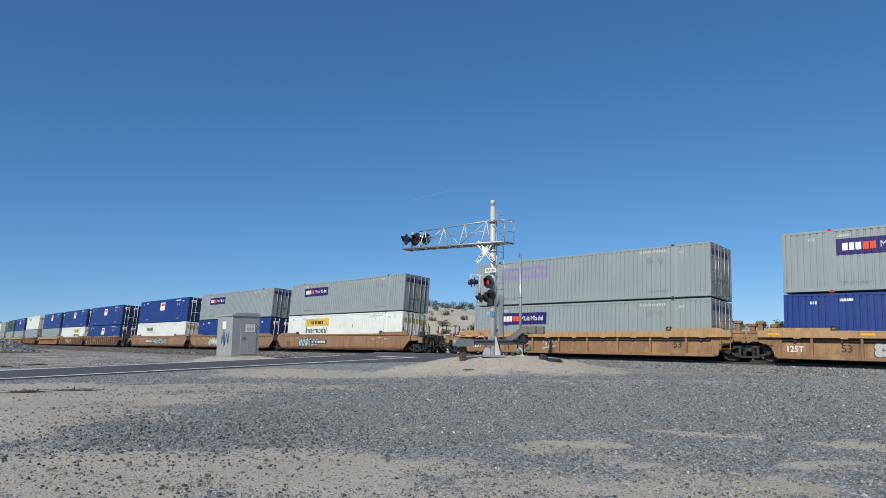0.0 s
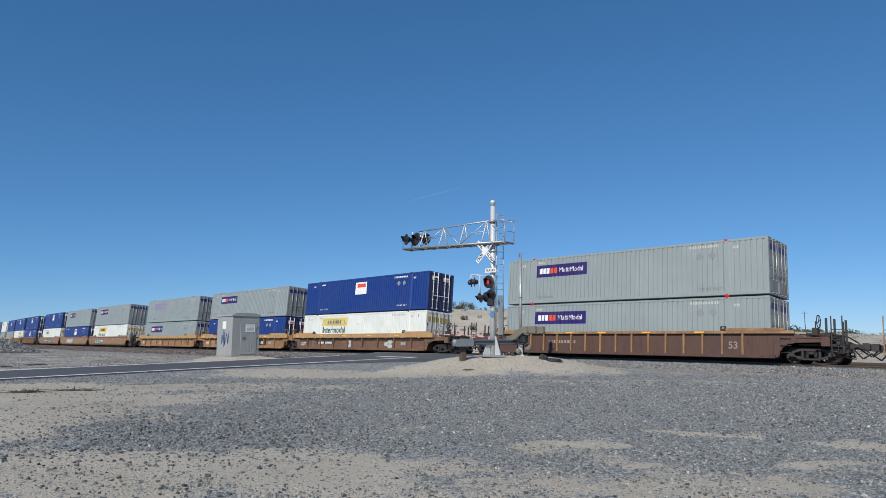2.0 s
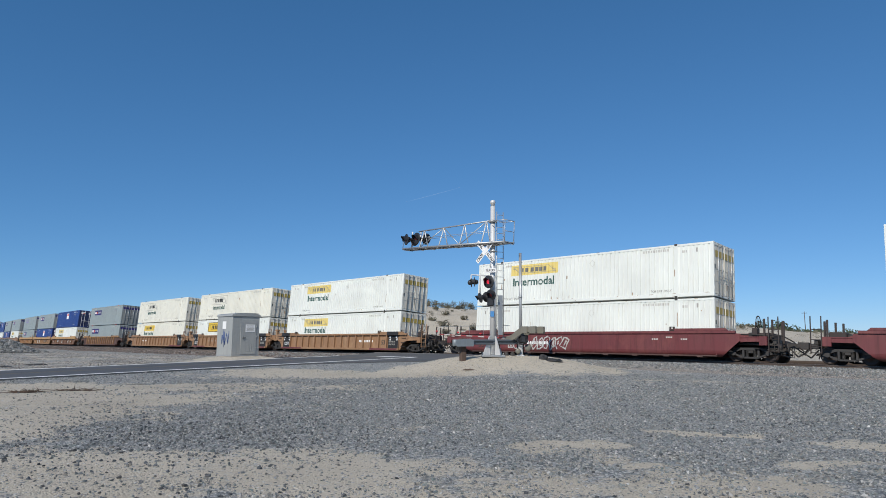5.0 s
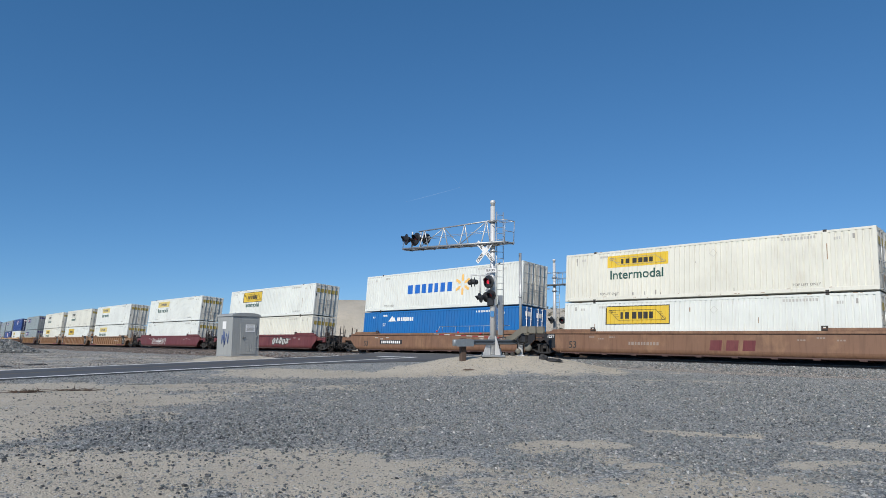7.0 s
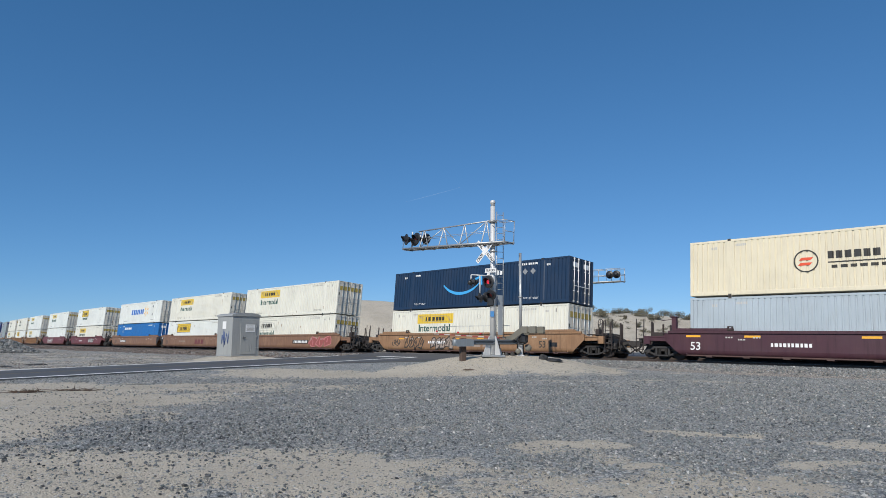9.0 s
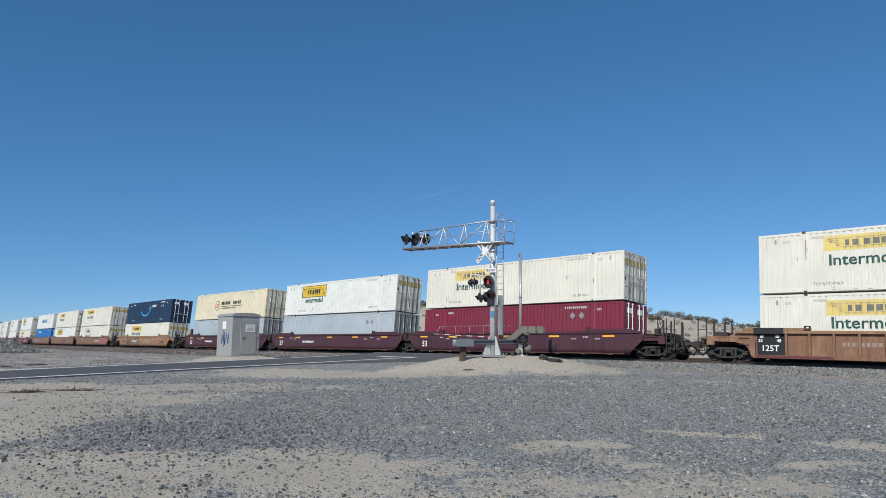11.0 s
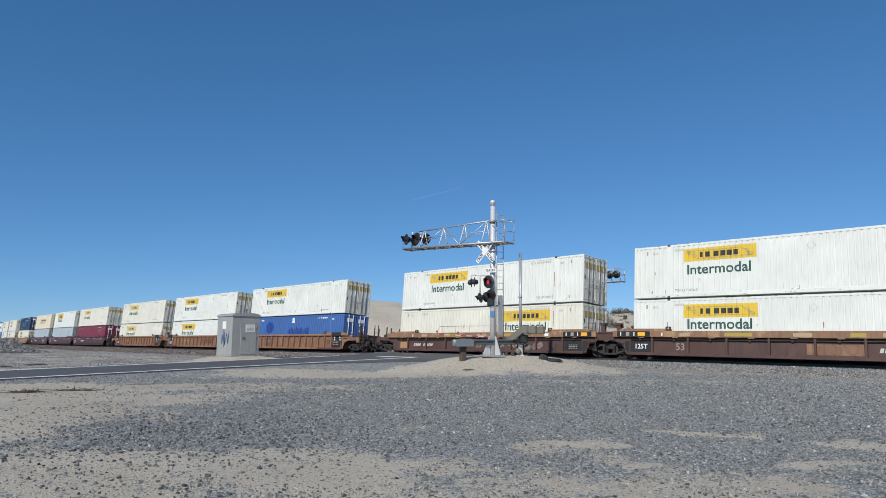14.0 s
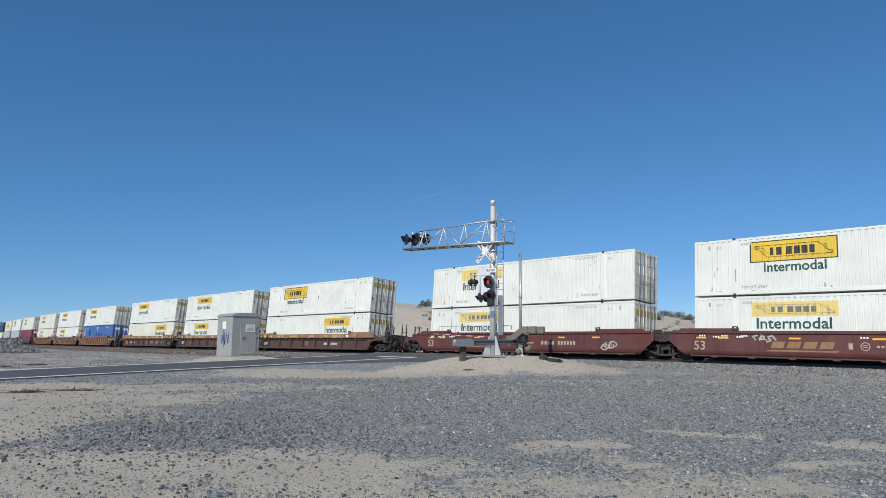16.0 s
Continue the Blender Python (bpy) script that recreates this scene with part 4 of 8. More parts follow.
def add_truck(car, x, size):
    t = part("truck", shared(("truck",), IRON, build_bolster), IRON, car, "greasy dark cast-steel truck", pose(x, 0, 0) @ Matrix.Diagonal((size, 1, size, 1)))
    for y in (-1.02, 1.02):
        part("side_frame", shared(("side_frame",), CASTIRON, build_side_frame), CASTIRON, t, m=pose(0, y, 0))
        for dx in (-0.2, 0.2):
            part("spring", shared(("spring",), CASTIRON, build_spring), CASTIRON, t, m=pose(dx, y, 0))
    for dx in (-0.89, 0.89):
        part("axle", shared(("axle",), IRON, build_axle), IRON, t, m=pose(dx, 0, 0))
        part("wheel", shared(("wheel", 0), WHEELSTEEL, build_wheel), WHEELSTEEL, t, m=pose(dx, -0.755, 0.425))
        part("wheel", shared(("wheel", 0), WHEELSTEEL, build_wheel), WHEELSTEEL, t, m=pose(dx, 0.755, 0.425, 0, 0, 180))
    part("brake_rigging", shared(("brake_rigging",), IRON, build_brake), IRON, t)
    return t


def build_coupler(bm):
    bevel_box(bm, 0.0, 0.75, -0.09, 0.09, 0.72, 0.95, 0.02)
    prism(bm, [(0.75, 0.68), (1.0, 0.68), (1.04, 0.75), (1.04, 0.95), (0.98, 1.0), (0.75, 1.0)], -0.17, 0.17)
    tube(bm, (0.55, 0.2, 0.75), (1.0, 0.16, 0.42), 0.035, 6)


def build_equipment(bm):
    bevel_box(bm, -0.35, 0.35, -0.7, 0.7, 0.0, 0.34, 0.03)
    tube(bm, (-0.3, -0.85, 0.2), (0.3, -0.85, 0.2), 0.12, 10)


def build_draft(bm):
    bevel_box(bm, 0.0, 0.85, -0.3, 0.3, 0.55, 1.0, 0.04)
    for y in (-0.5, 0.5):
        tube(bm, (0.1, y, 0.6), (0.9, y, 0.42), 0.045, 6)


def build_end_sill(bm):
    bevel_box(bm, -0.08, 0.08, -1.3, 1.3, 0.82, 1.06, 0.02)
    for y in (-1.2, 1.2):
        for z in (0.35, 0.6):
            tube(bm, (0, y - 0.15, z), (0, y + 0.15, z), 0.015, 6)
        for d in (-0.15, 0.15):
            tube(bm, (0, y + d, 0.35), (0, y + d, 0.85), 0.015, 6)


def build_air_pipe(bm):
    tube(bm, (0.0, -1.0, 1.3), (1.9, -1.0, 1.24), 0.03, 6)
    tube(bm, (1.9, -1.0, 1.24), (2.2, -0.4, 1.0), 0.03, 6)
    tube(bm, (2.2, -0.4, 1.0), (2.6, -0.25, 0.55), 0.03, 6)


def build_underframe(bm):
    # rods, levers and a reservoir under the platform; the box is added dark mass
    bevel_box(bm, 0.0, 1.9, -0.55, 0.55, 0.42, 0.74, 0.04)
    tube(bm, (1.0, -1.15, 0.62), (2.3, -1.05, 0.5), 0.04, 6)
    tube(bm, (0.3, -1.2, 0.84), (2.1, -1.2, 0.80), 0.05, 6)
    lathe(bm, [(0.1, 1.5), (0.2, 1.55), (0.2, 2.1), (0.1, 2.15)], 10, (0, -0.85, 0.66), "x")
    for x in (1.75, 2.05, 2.4):
        tube(bm, (x, -1.0, 0.9), (x + 0.1, -0.95, 0.3), 0.03, 6)
    tube(bm, (2.3, -0.3, 0.7), (2.62, -0.22, 0.3), 0.035, 6)
    tube(bm, (2.62, -0.22, 0.3), (2.95, -0.1, 0.55), 0.035, 6)


def build_cylinder(bm):
    lathe(bm, [(0.1, -0.3), (0.17, -0.28), (0.17, 0.25), (0.1, 0.3)], 12, (0, 0, 0), "x")
    bevel_box(bm, -0.5, -0.32, -0.3, 0.3, -0.1, 0.3, 0.02)


def build_stanchion(bm):
    bevel_box(bm, -0.045, 0.045, -0.03, 0.03, 0, 1.0, 0.008)


def build_end_panel(bm):
    prism(bm, [(0.0, 0.95), (0.25, 0.98), (0.5, 0.86), (0.58, 0.86), (0.58, 1.34), (0.0, 1.38)], -0.02, 0.02)
    bevel_box(bm, 0.0, 0.58, -0.06, 0.05, 1.32, 1.42, 0.015)


def build_lock_stand(bm):
    bevel_box(bm, -0.12, 0.12, -0.12, 0.12, 0.0, 0.74, 0.03)
    bevel_box(bm, -0.22, 0.22, -0.18, 0.18, 0.0, 0.10, 0.02)
    bevel_box(bm, -0.19, 0.19, -0.16, 0.16, 0.72, 0.87, 0.03)


def build_grab(bm):
    tube(bm, (-0.22, -0.05, 0), (0.22, -0.05, 0), 0.016, 6)
    for x in (-0.22, 0.22):
        tube(bm, (x, -0.05, 0), (x, 0.03, 0), 0.016, 6)


def build_brake_wheel(bm):
    n = 18
    for k in range(n):
        a, b = math.tau * k / n, math.tau * (k + 1) / n
        tube(bm, (0, 0.29 * math.cos(a), 0.29 * math.sin(a)), (0, 0.29 * math.cos(b), 0.29 * math.sin(b)), 0.022, 6, caps=False)
    for k in range(4):
        a = math.tau * k / 4 + 0.4
        tube(bm, (0, 0, 0), (0.02, 0.28 * math.cos(a), 0.28 * math.sin(a)), 0.016, 6)


def build_brake_stand(bm):
    bevel_box(bm, -0.13, 0.13, -0.1, 0.1, 0.0, 0.86, 0.02)
    bevel_box(bm, -0.19, 0.19, -0.13, 0.13, 0.86, 0.93, 0.015)
    tube(bm, (-0.13, -0.05, 0.78), (-0.7, -0.05, 0.72), 0.016, 6)


def well_car(label, colour, style, left, right, trim, seed, marks, old=False, ribs=None):
    """One unit. left, right: 'joint' or 'coupler'; the truck of a joint rides under the unit whose right end it is."""
    car = tagged(new("well_car"), label, "rail car", "well cars of the train")
    car["deep"] = old
    for y in (-1, 1):
        flip = pose(0, y * V_SIDE, 0) @ (Matrix.Identity(4) if y < 0 else Matrix.Rotation(math.pi, 4, "Z"))
        if style == "ribbed":
            side = part("side_wall", shared(("side_wall", 1), colour, build_side_ribbed), colour, car, m=flip)
            for k in range(1, 16, 2 if old else 1) if y < 0 else ():
                x = -7.84 + k * 0.98
                part("rib", shared(("rib",), ribs or colour, build_rib), ribs or colour, side, m=pose(x, -0.02, 0))
            part("bottom_sill", shared(("bottom_sill",), colour, build_sill), colour, side)
        else:
            side = part("side_wall", shared(("side_wall", 2), colour, build_side_smooth), colour, car, m=flip)
        if old:
            part("side_pipe", shared(("side_pipe",), DARKFRAME, build_side_pipe), DARKFRAME, side)
        for x in (-5.95, 5.95):
            part("guide_block", shared(("guide_block",), DARKFRAME, build_guide_block), DARKFRAME, side, m=pose(x, -0.025, 0))
        part("top_chord", shared(("top_chord", old), trim, build_thick_chord if old else build_chord), trim, side)
        for x, mir in ((-WELL + 0.9, 0), (WELL - 0.9, 180)):
            part("raised_chord", shared(("raised_chord", mir), trim, build_end_chord), trim, side, m=pose(x, -0.02 if mir else 0, TOP + 0.002, 0, 0, mir))
    part("well_floor", shared(("well_floor",), UMBER, build_floor), UMBER, car)
    for sign, end in ((-1, left), (1, right)):
        turn = pose(0, 0, 0, 0, 0, 0 if sign > 0 else 180)
        part("bulkhead", shared(("bulkhead",), colour, build_bulkhead), colour, car, m=turn @ pose(WELL, 0, 0))
        reach = (JOINT if end == "joint" else COUPLER - 0.75) - WELL - 0.95
        for piece, build, y in (("centre_beam", build_centre_beam, 0), ("deck", build_deck, 0), ("step_plate", build_step_plate, -1.34), ("step_plate", build_step_plate, 1.34)):
            tone = DARKFRAME if piece == "centre_beam" or (end != "joint" and style != "ribbed") else colour
            part(piece, shared((piece, end), tone, lambda bm: build(bm, reach)), tone, car, m=turn @ pose(WELL + 0.95, y, 0))
        for y in (-1.45, 1.45):
            for z in (0.45, 0.77, 1.09):
                part("grab_iron", shared(("grab_iron",), IRON, build_grab), IRON, car, m=turn @ pose(WELL + 0.55, y, z, 0, 0, 0 if y < 0 else 180))
        if end == "joint":
            for y in (-1.36, 1.36):
                end_paint = colour if style == "ribbed" else DARKFRAME
                part("end_panel", shared(("end_panel",), end_paint, build_end_panel), end_paint, car, m=turn @ pose(WELL + 0.95, y, 0))
            if style == "ribbed" and sign > 0:
                part("ladder", shared(("ladder", "joint"), colour, lambda bm: build_ladder(bm, 0.46, 0.5, 1.95, (0.55, 0.83, 1.11, 1.5, 1.9))), colour, car, m=pose(WELL + 0.42, -V_SIDE - 0.03, 0))
            for x, y in ((WELL + 1.05, -0.95), (WELL + 1.15, 0.6)):
                stand, low = (colour, 1.0) if style == "ribbed" else (DARKFRAME, 0.5)
                part("lock_stand", shared(("lock_stand",), stand, build_lock_stand), stand, car, m=turn @ pose(x, y, 1.1) @ Matrix.Diagonal((1, 1, low, 1)))
        if end == "coupler":
            add_truck(car, sign * 9.7, 0.89)
            part("coupler", shared(("coupler",), IRON, build_coupler), IRON, car, m=turn @ pose(COUPLER - 1.0, 0, 0))
            for y in (-1.40, 1.40):
                part("platform_side", shared(("platform_side",), colour, build_platform_side), colour, car, m=turn @ pose(WELL + 0.95, y, 0))
            rail = OCHRE if colour is OCHRE and style == "ribbed" else DARKFRAME
            part("end_ladder", shared(("ladder", "end"), rail, lambda bm: build_ladder(bm, 0.44, 0.42, 2.1, (0.46, 0.75, 1.04, 1.5))), rail, car, m=turn @ pose(WELL + 2.42, -sign * 1.36, 0))
            for x, y in ((COUPLER - 1.15, -0.8), (COUPLER - 1.15, 0.5), (COUPLER - 0.85, -0.2), (WELL + 2.2, -1.25)):
                part("guide_post", shared(("guide_post",), DARKFRAME, build_stanchion), DARKFRAME, car, m=turn @ pose(x, y, 1.02))
            part("end_sill", shared(("end_sill",), IRON, build_end_sill), IRON, car, m=turn @ pose(COUPLER - 0.9, 0, 0))
            part("equipment_box", shared(("equipment_box",), DARKFRAME, build_equipment), DARKFRAME, car, m=turn @ pose(WELL + 1.9, 0.2, 1.08))
            part("underframe", shared(("underframe",), IRON, build_underframe), IRON, car, m=turn @ pose(WELL + 0.7, 0, 0))
            part("draft_gear", shared(("draft_gear",), IRON, build_draft), IRON, car, m=turn @ pose(COUPLER - 1.6, 0, 0))
            part("air_pipe", shared(("air_pipe",), IRON, build_air_pipe), IRON, car, m=turn @ pose(WELL + 1.0, 0, 0))
            part("brake_cylinder", shared(("brake_cylinder",), CASTIRON, build_cylinder), CASTIRON, car, m=turn @ pose(WELL + 1.4, 0.5, 1.2))
            if sign < 0 and colour is PLUM:
                part("brake_stand", shared(("brake_stand",), colour, build_brake_stand), colour, car, "tall boxed brake stand", pose(-WELL - 0.85, -1.0, 1.3))
            if sign > 0:
                part("brake_wheel", shared(("brake_wheel",), IRON, build_brake_wheel), IRON, car, "rusty hand-brake wheel", turn @ pose(WELL + 1.75, -0.75, 1.92))
                bm = bmesh.new()
                bevel_box(bm, -0.12, 0.12, -0.18, 0.18, 1.08, 1.62, 0.02)
                tube(bm, (0, 0, 1.6), (0, 0, 1.94), 0.03, 6)
                part("brake_housing", bm, DARKFRAME, car, m=turn @ pose(WELL + 1.62, -0.75, 0))
        elif sign > 0:
            add_truck(car, JOINT, 1.06)
            part("connector", shared(("connector",), IRON, build_connector), IRON, car, "greasy jointed casting", pose(JOINT, 0, 0))
            for x in (-0.25, 0.25):
                part("bracket", shared(("bracket",), IRON, build_bracket), IRON, car, m=pose(JOINT + x, 0, 0))
    marks(car)
    return car


def car_words(car, text, x, z, size, material, name="lettering"):
    return part(name, lettering(text, size, material, 1.0, 0.006), material, car, m=pose(x, -V_SIDE - 0.028, z))


def car_bars(car, x, z, widths, h, gap, material, name="marking", lean=0.0):
    ob = bars(car, x, z, widths, h, gap, material, name, 0.0, lean, True)
    ob.matrix_basis = pose(x, -V_SIDE - 0.021, z)
    return ob


def car_plate(car, x0, x1, z0, z1, material, name="plate"):
    def build(bm):
        box(bm, x0, x1, -V_SIDE - 0.024, -V_SIDE - 0.018, z0, z1)
    return part(name, shared((name, x0, x1, z0, z1), material, build), material, car)


def bubble_tag(car, x, z, w, h, seed, lobes=4):
    """A sprayed pale grey bubble shape with a black outline."""
    rng = random.Random(seed)
    spots = []
    for k in range(lobes):
        a = math.tau * (k + 0.5) / lobes
        spots.append((x + math.cos(a) * w * 0.26, z + math.sin(a) * h * 0.27, w * rng.uniform(0.23, 0.28), h * rng.uniform(0.22, 0.27)))

    def discs(bm, grow, y0, y1):
        for k, (cx, cz, rx, rz) in enumerate(spots):
            prism(bm, [(cx + (rx + grow) * math.cos(math.tau * i / 16), cz + (rz + grow) * math.sin(math.tau * i / 16)) for i in range(16)], y0 - 0.0003 * k, y1)

    def strokes(bm):
        prism(bm, [(x - w * 0.09, z - 0.012), (x + w * 0.09, z - 0.016), (x + w * 0.09, z + 0.016), (x - w * 0.09, z + 0.014)], -V_SIDE - 0.036, -V_SIDE - 0.03)
        prism(bm, [(x - 0.016, z - h * 0.1), (x + 0.016, z - h * 0.1), (x + 0.014, z + h * 0.1), (x - 0.014, z + h * 0.1)], -V_SIDE - 0.037, -V_SIDE - 0.03)
    part("spray_paint", shared(("bubble_outline", seed, x), DARKLINE, lambda bm: discs(bm, 0.035, -V_SIDE - 0.024, -V_SIDE - 0.018)), DARKLINE, car)
    part("spray_ground", shared(("bubble", seed, x), CHALK, lambda bm: discs(bm, 0.0, -V_SIDE - 0.030, -V_SIDE - 0.018)), CHALK, car)
    part("spray_paint", shared(("bubble_stroke", seed, x), DARKLINE, strokes), DARKLINE, car)


def graffiti(car, x0, w, material, seed, fill=None, z0=0.4, h=0.75, wide=0.45):
    """A sprayed tag: fat uneven letter shapes with a dark outline and inner strokes, none of them a real letter."""
    rng = random.Random(seed)
    n = max(2, int(w / wide))
    shapes = []
    for k in range(n):
        cx, cz = x0 + w * (k + 0.5) / n, z0 + h / 2 + rng.uniform(-0.06, 0.06)
        m, a0 = rng.choice((7, 8, 9)), rng.uniform(0, 6.28)
        pts = []
        for i in range(m):
            a = a0 + math.tau * i / m
            q = 1.0 if i % 2 else rng.uniform(0.55, 0.95)
            pts.append((cx + math.cos(a) * w / n * 0.62 * q + 0.12 * math.sin(a) * h, cz + math.sin(a) * h * 0.52 * q))
        shapes.append((cx, cz, pts))

    def ground(bm):
        for k, (cx, cz, pts) in enumerate(shapes):
            for p, q in zip(pts, pts[1:] + pts[:1]):
                prism(bm, [(cx, cz), p, q], -V_SIDE - 0.0222 - 0.0001 * k, -V_SIDE - 0.0205)

    def stroke(bm, p, q, wide, k):
        d = Vector((q[0] - p[0], q[1] - p[1]))
        if d.length < 0.02:
            return
        e = Vector((-d.y, d.x)).normalized() * wide / 2
        f_ = d.normalized() * wide * 0.3
        p, q = Vector(p) - f_, Vector(q) + f_
        prism(bm, [tuple(p - e), tuple(q - e * 0.7), tuple(q + e * 0.7), tuple(p + e)], -V_SIDE - 0.030 - 0.0001 * k, -V_SIDE - 0.021)

    def build(bm):
        for k, (cx, cz, pts) in enumerate(shapes):
            for p, q in zip(pts, pts[1:] + pts[:1]):
                if rng.random() > 0.14:
                    stroke(bm, p, q, rng.uniform(0.045, 0.10), k)
            for _ in range(2):
                stroke(bm, (cx + rng.uniform(-0.12, 0.12), cz - h * rng.uniform(0.05, 0.3)), (cx + rng.uniform(-0.1, 0.14), cz + h * rng.uniform(0.05, 0.3)), 0.06, k)
    if fill is not None:
        part("spray_ground", shared(("spray_ground", seed, x0), fill, ground), fill, car)
    tagged(part("spray_paint", shared(("spray_paint", seed, x0), material, build), material, car), kind="stuff")


# ---- the train ----
def marks_ribbed(dark, ton, graf=None, panel=False, logo=None, num=(-4.6, 1.9, SMUDGE)):
    def add(car):
        stencils(car)
        for ob in car.children:
            if ob.name.split(".")[0] in ("lettering", "stencil_panel", "stencil_bar", "number_bar", "logo_bar", "spray_paint", "spray_ground"):
                ob.location.y += 0.08           # they lie on the plate behind the ribs

    def stencils(car):
        car_words(car, "53", 6.37, 0.74, 0.48, SMUDGE if dark else DARKLINE)
        if panel:
            car_plate(car, 6.95, 8.28, 0.32, 1.30, BLACK, "stencil_panel")
            ends = (6.95,) if panel == "right" else (-8.28, 6.95)
            for k in range(3):
                car_bars(car, 7.05, 1.1 - k * 0.2, letters(4, 0.8, k + 3)[0], 0.045, 0.05, FADEDLINE, "stencil_bar").matrix_basis = pose(7.05, -V_SIDE - 0.025, 0.85 - k * 0.13)
            if panel != "right":
                car_plate(car, -8.28, -6.95, 0.32, 1.30, BLACK, "stencil_panel")
            for x in (-8.05, -7.35, 7.1, 7.85):
                if x < 0 and panel == "right":
                    continue
                ob = car_bars(car, x, 1.18, [0.16], 0.12, 0, DECALWHITE, "stencil_bar")
                ob.matrix_basis = pose(x, -V_SIDE - 0.026, 1.18)
            for x in ends:
                head = car_plate(car, x, x + 1.33, 1.29, TOP + 0.125, BLACK, "panel_head")
                head.matrix_basis = pose(0, -0.098, 0)
            for x, text in ((7.2, "48"), (8.0, "53"), (-8.02, "53"), (-7.2, "48"))[:2 * len(ends)]:
                car_words(car, text, x, 0.98, 0.19, DECALWHITE).matrix_basis = pose(x, -V_SIDE - 0.03, 0.98)
            for x in (4.9, -8.2)[:len(ends)]:
                car_plate(car, x, x + 3.3, 0.19, 0.30, MAGENTA, "stripe").matrix_basis = pose(0, -0.082, 0)
        if ton:
            t = car_words(car, "125T", -7.6, 0.62, 0.38, DECALWHITE)
            t.matrix_basis = pose(-7.6, -V_SIDE - 0.03, 0.62)
        ws, gap = letters(10, num[1], 4)
        car_bars(car, num[0], 0.86, ws, 0.17, gap, num[2], "number_bar")
        if logo:
            for q in (1.2, 2.15, 3.1):
                car_bars(car, q, 0.8, [0.5], 0.5, 0, logo, "logo_bar", 0.06)
        for g in (graf if isinstance(graf, list) else [graf]):
            if g:
                graffiti(car, *g)
        if dark:
            for x in (-8.9, -5.4, -3.3, -1.1, 1.6, 4.5):
                car_plate(car, x, x + 0.5, TOP - 0.11, TOP - 0.03, AMBER, "reflector").location.y -= 0.112 if car["deep"] else 0.072
    return add


def marks_smooth(plate, graf=None, logo=None, yellow=False, right=False, at=-3.9, ink=None, black=()):
    def add(car):
        car_words(car, "53", 6.4 if right else -7.7 if yellow else -7.3, 0.66, 0.56, DECALWHITE if yellow else DARKLINE)
        if plate is not None:
            car_plate(car, at, at + 2.6, 0.62, 0.95, plate, "number_plate")
        ws, gap = letters(10, 2.2 if plate else 1.75, 8)
        ob = car_bars(car, at + 0.2, 0.785, ws, 0.2 if plate else 0.17, gap, ink or DECALWHITE, "number_bar")
        ob.matrix_basis = pose(at + 0.2, -V_SIDE - 0.026, 0.785)
        for k, x in enumerate((-6.2, -5.6, -4.9, 4.8, 5.6, 6.4)):
            car_bars(car, x, 1.12 - 0.1 * (k % 2), letters(3, 0.34, k)[0], 0.07, 0.04, ink or PALELINE, "stencil_bar")
        if yellow:
            for x in (-8.2, -5.3, -0.4, 3.2, 6.9):
                car_plate(car, x, x + 0.75, 1.12, 1.22, AMBER, "reflector")
        for sign in black:
            def shield(bm):
                edge = [(0.34, 0.48), (0.6, 0.48), (1.16, 0.97), (1.16, TOP - 0.13), (0.34, TOP - 0.08)]
                prism(bm, [(sign * (WELL + x), z) for x, z in edge], -V_SIDE - 0.028, -V_SIDE - 0.018)
            part("end_shield", shared(("end_shield", sign), BLACK, shield), BLACK, car, "black painted end of the side")
            if sign < 0:
                car_words(car, "125T", -WELL - 0.66, 1.14, 0.24, DECALWHITE).location.y -= 0.008
        if right:
            car_plate(car, 6.95, 7.5, 0.55, 0.8, BLACK, "stencil_panel")
            for x in (-6.9, -0.9, 1.0, 3.6):
                car_plate(car, x, x + 0.6, 1.0, 1.07, AMBER, "reflector")
        if logo:
            for k in range(3):
                car_bars(car, 0.75 + k * 0.8, 0.74, [0.58], 0.5, 0, logo, "logo_bar", 0.06)
        for g in (graf if isinstance(graf, list) else [graf]):
            if g:
                graffiti(car, *g)
    return add


def marks_old(fifty, tags, plate=None, logo=None):
    """Stencils of an old car: a load figure, a black number plate or mark, pale sprayed bubbles."""
    def add(car):
        before = set(car.children)
        car_words(car, "125T", -7.6, 0.60, 0.36, DECALWHITE)
        car_words(car, "53", fifty, 0.66, 0.46, DARKLINE)
        if plate is not None:
            car_plate(car, plate, plate + 2.35, 0.58, 0.86, BLACK, "number_plate")
            for q, n, w in ((0.2, 4, 0.85), (1.25, 6, 0.95)):
                car_bars(car, plate + q, 0.72, letters(n, w, n)[0], 0.17, 0.045, DECALWHITE, "number_bar").location.y -= 0.008
        if logo is not None:
            car_plate(car, logo, logo + 3.2, 0.45, 0.92, BLACK, "mark_ground")
            for k in range(3):
                car_bars(car, logo + 0.25 + k * 0.95, 0.70, [0.62], 0.26, 0, CHALK, "logo_bar", 0.06).location.y -= 0.008
        car_bars(car, 5.6, 0.68, [0.25, 0.25], 0.22, 0.03, FADEDLINE, "stencil_bar")
        for k, (x, w, lobes) in enumerate(tags):
            bubble_tag(car, x, 0.64, w, 0.68, 51 + k, lobes)
        for ob in car.children:
            if ob not in before:
                ob.location.y += 0.08
        for x in (-8.7, -4.9, -1.6, 1.7, 5.0):
            car_plate(car, x, x + 0.5, TOP - 0.2, TOP - 0.12, AMBER, "reflector").location.y -= 0.112
    return add


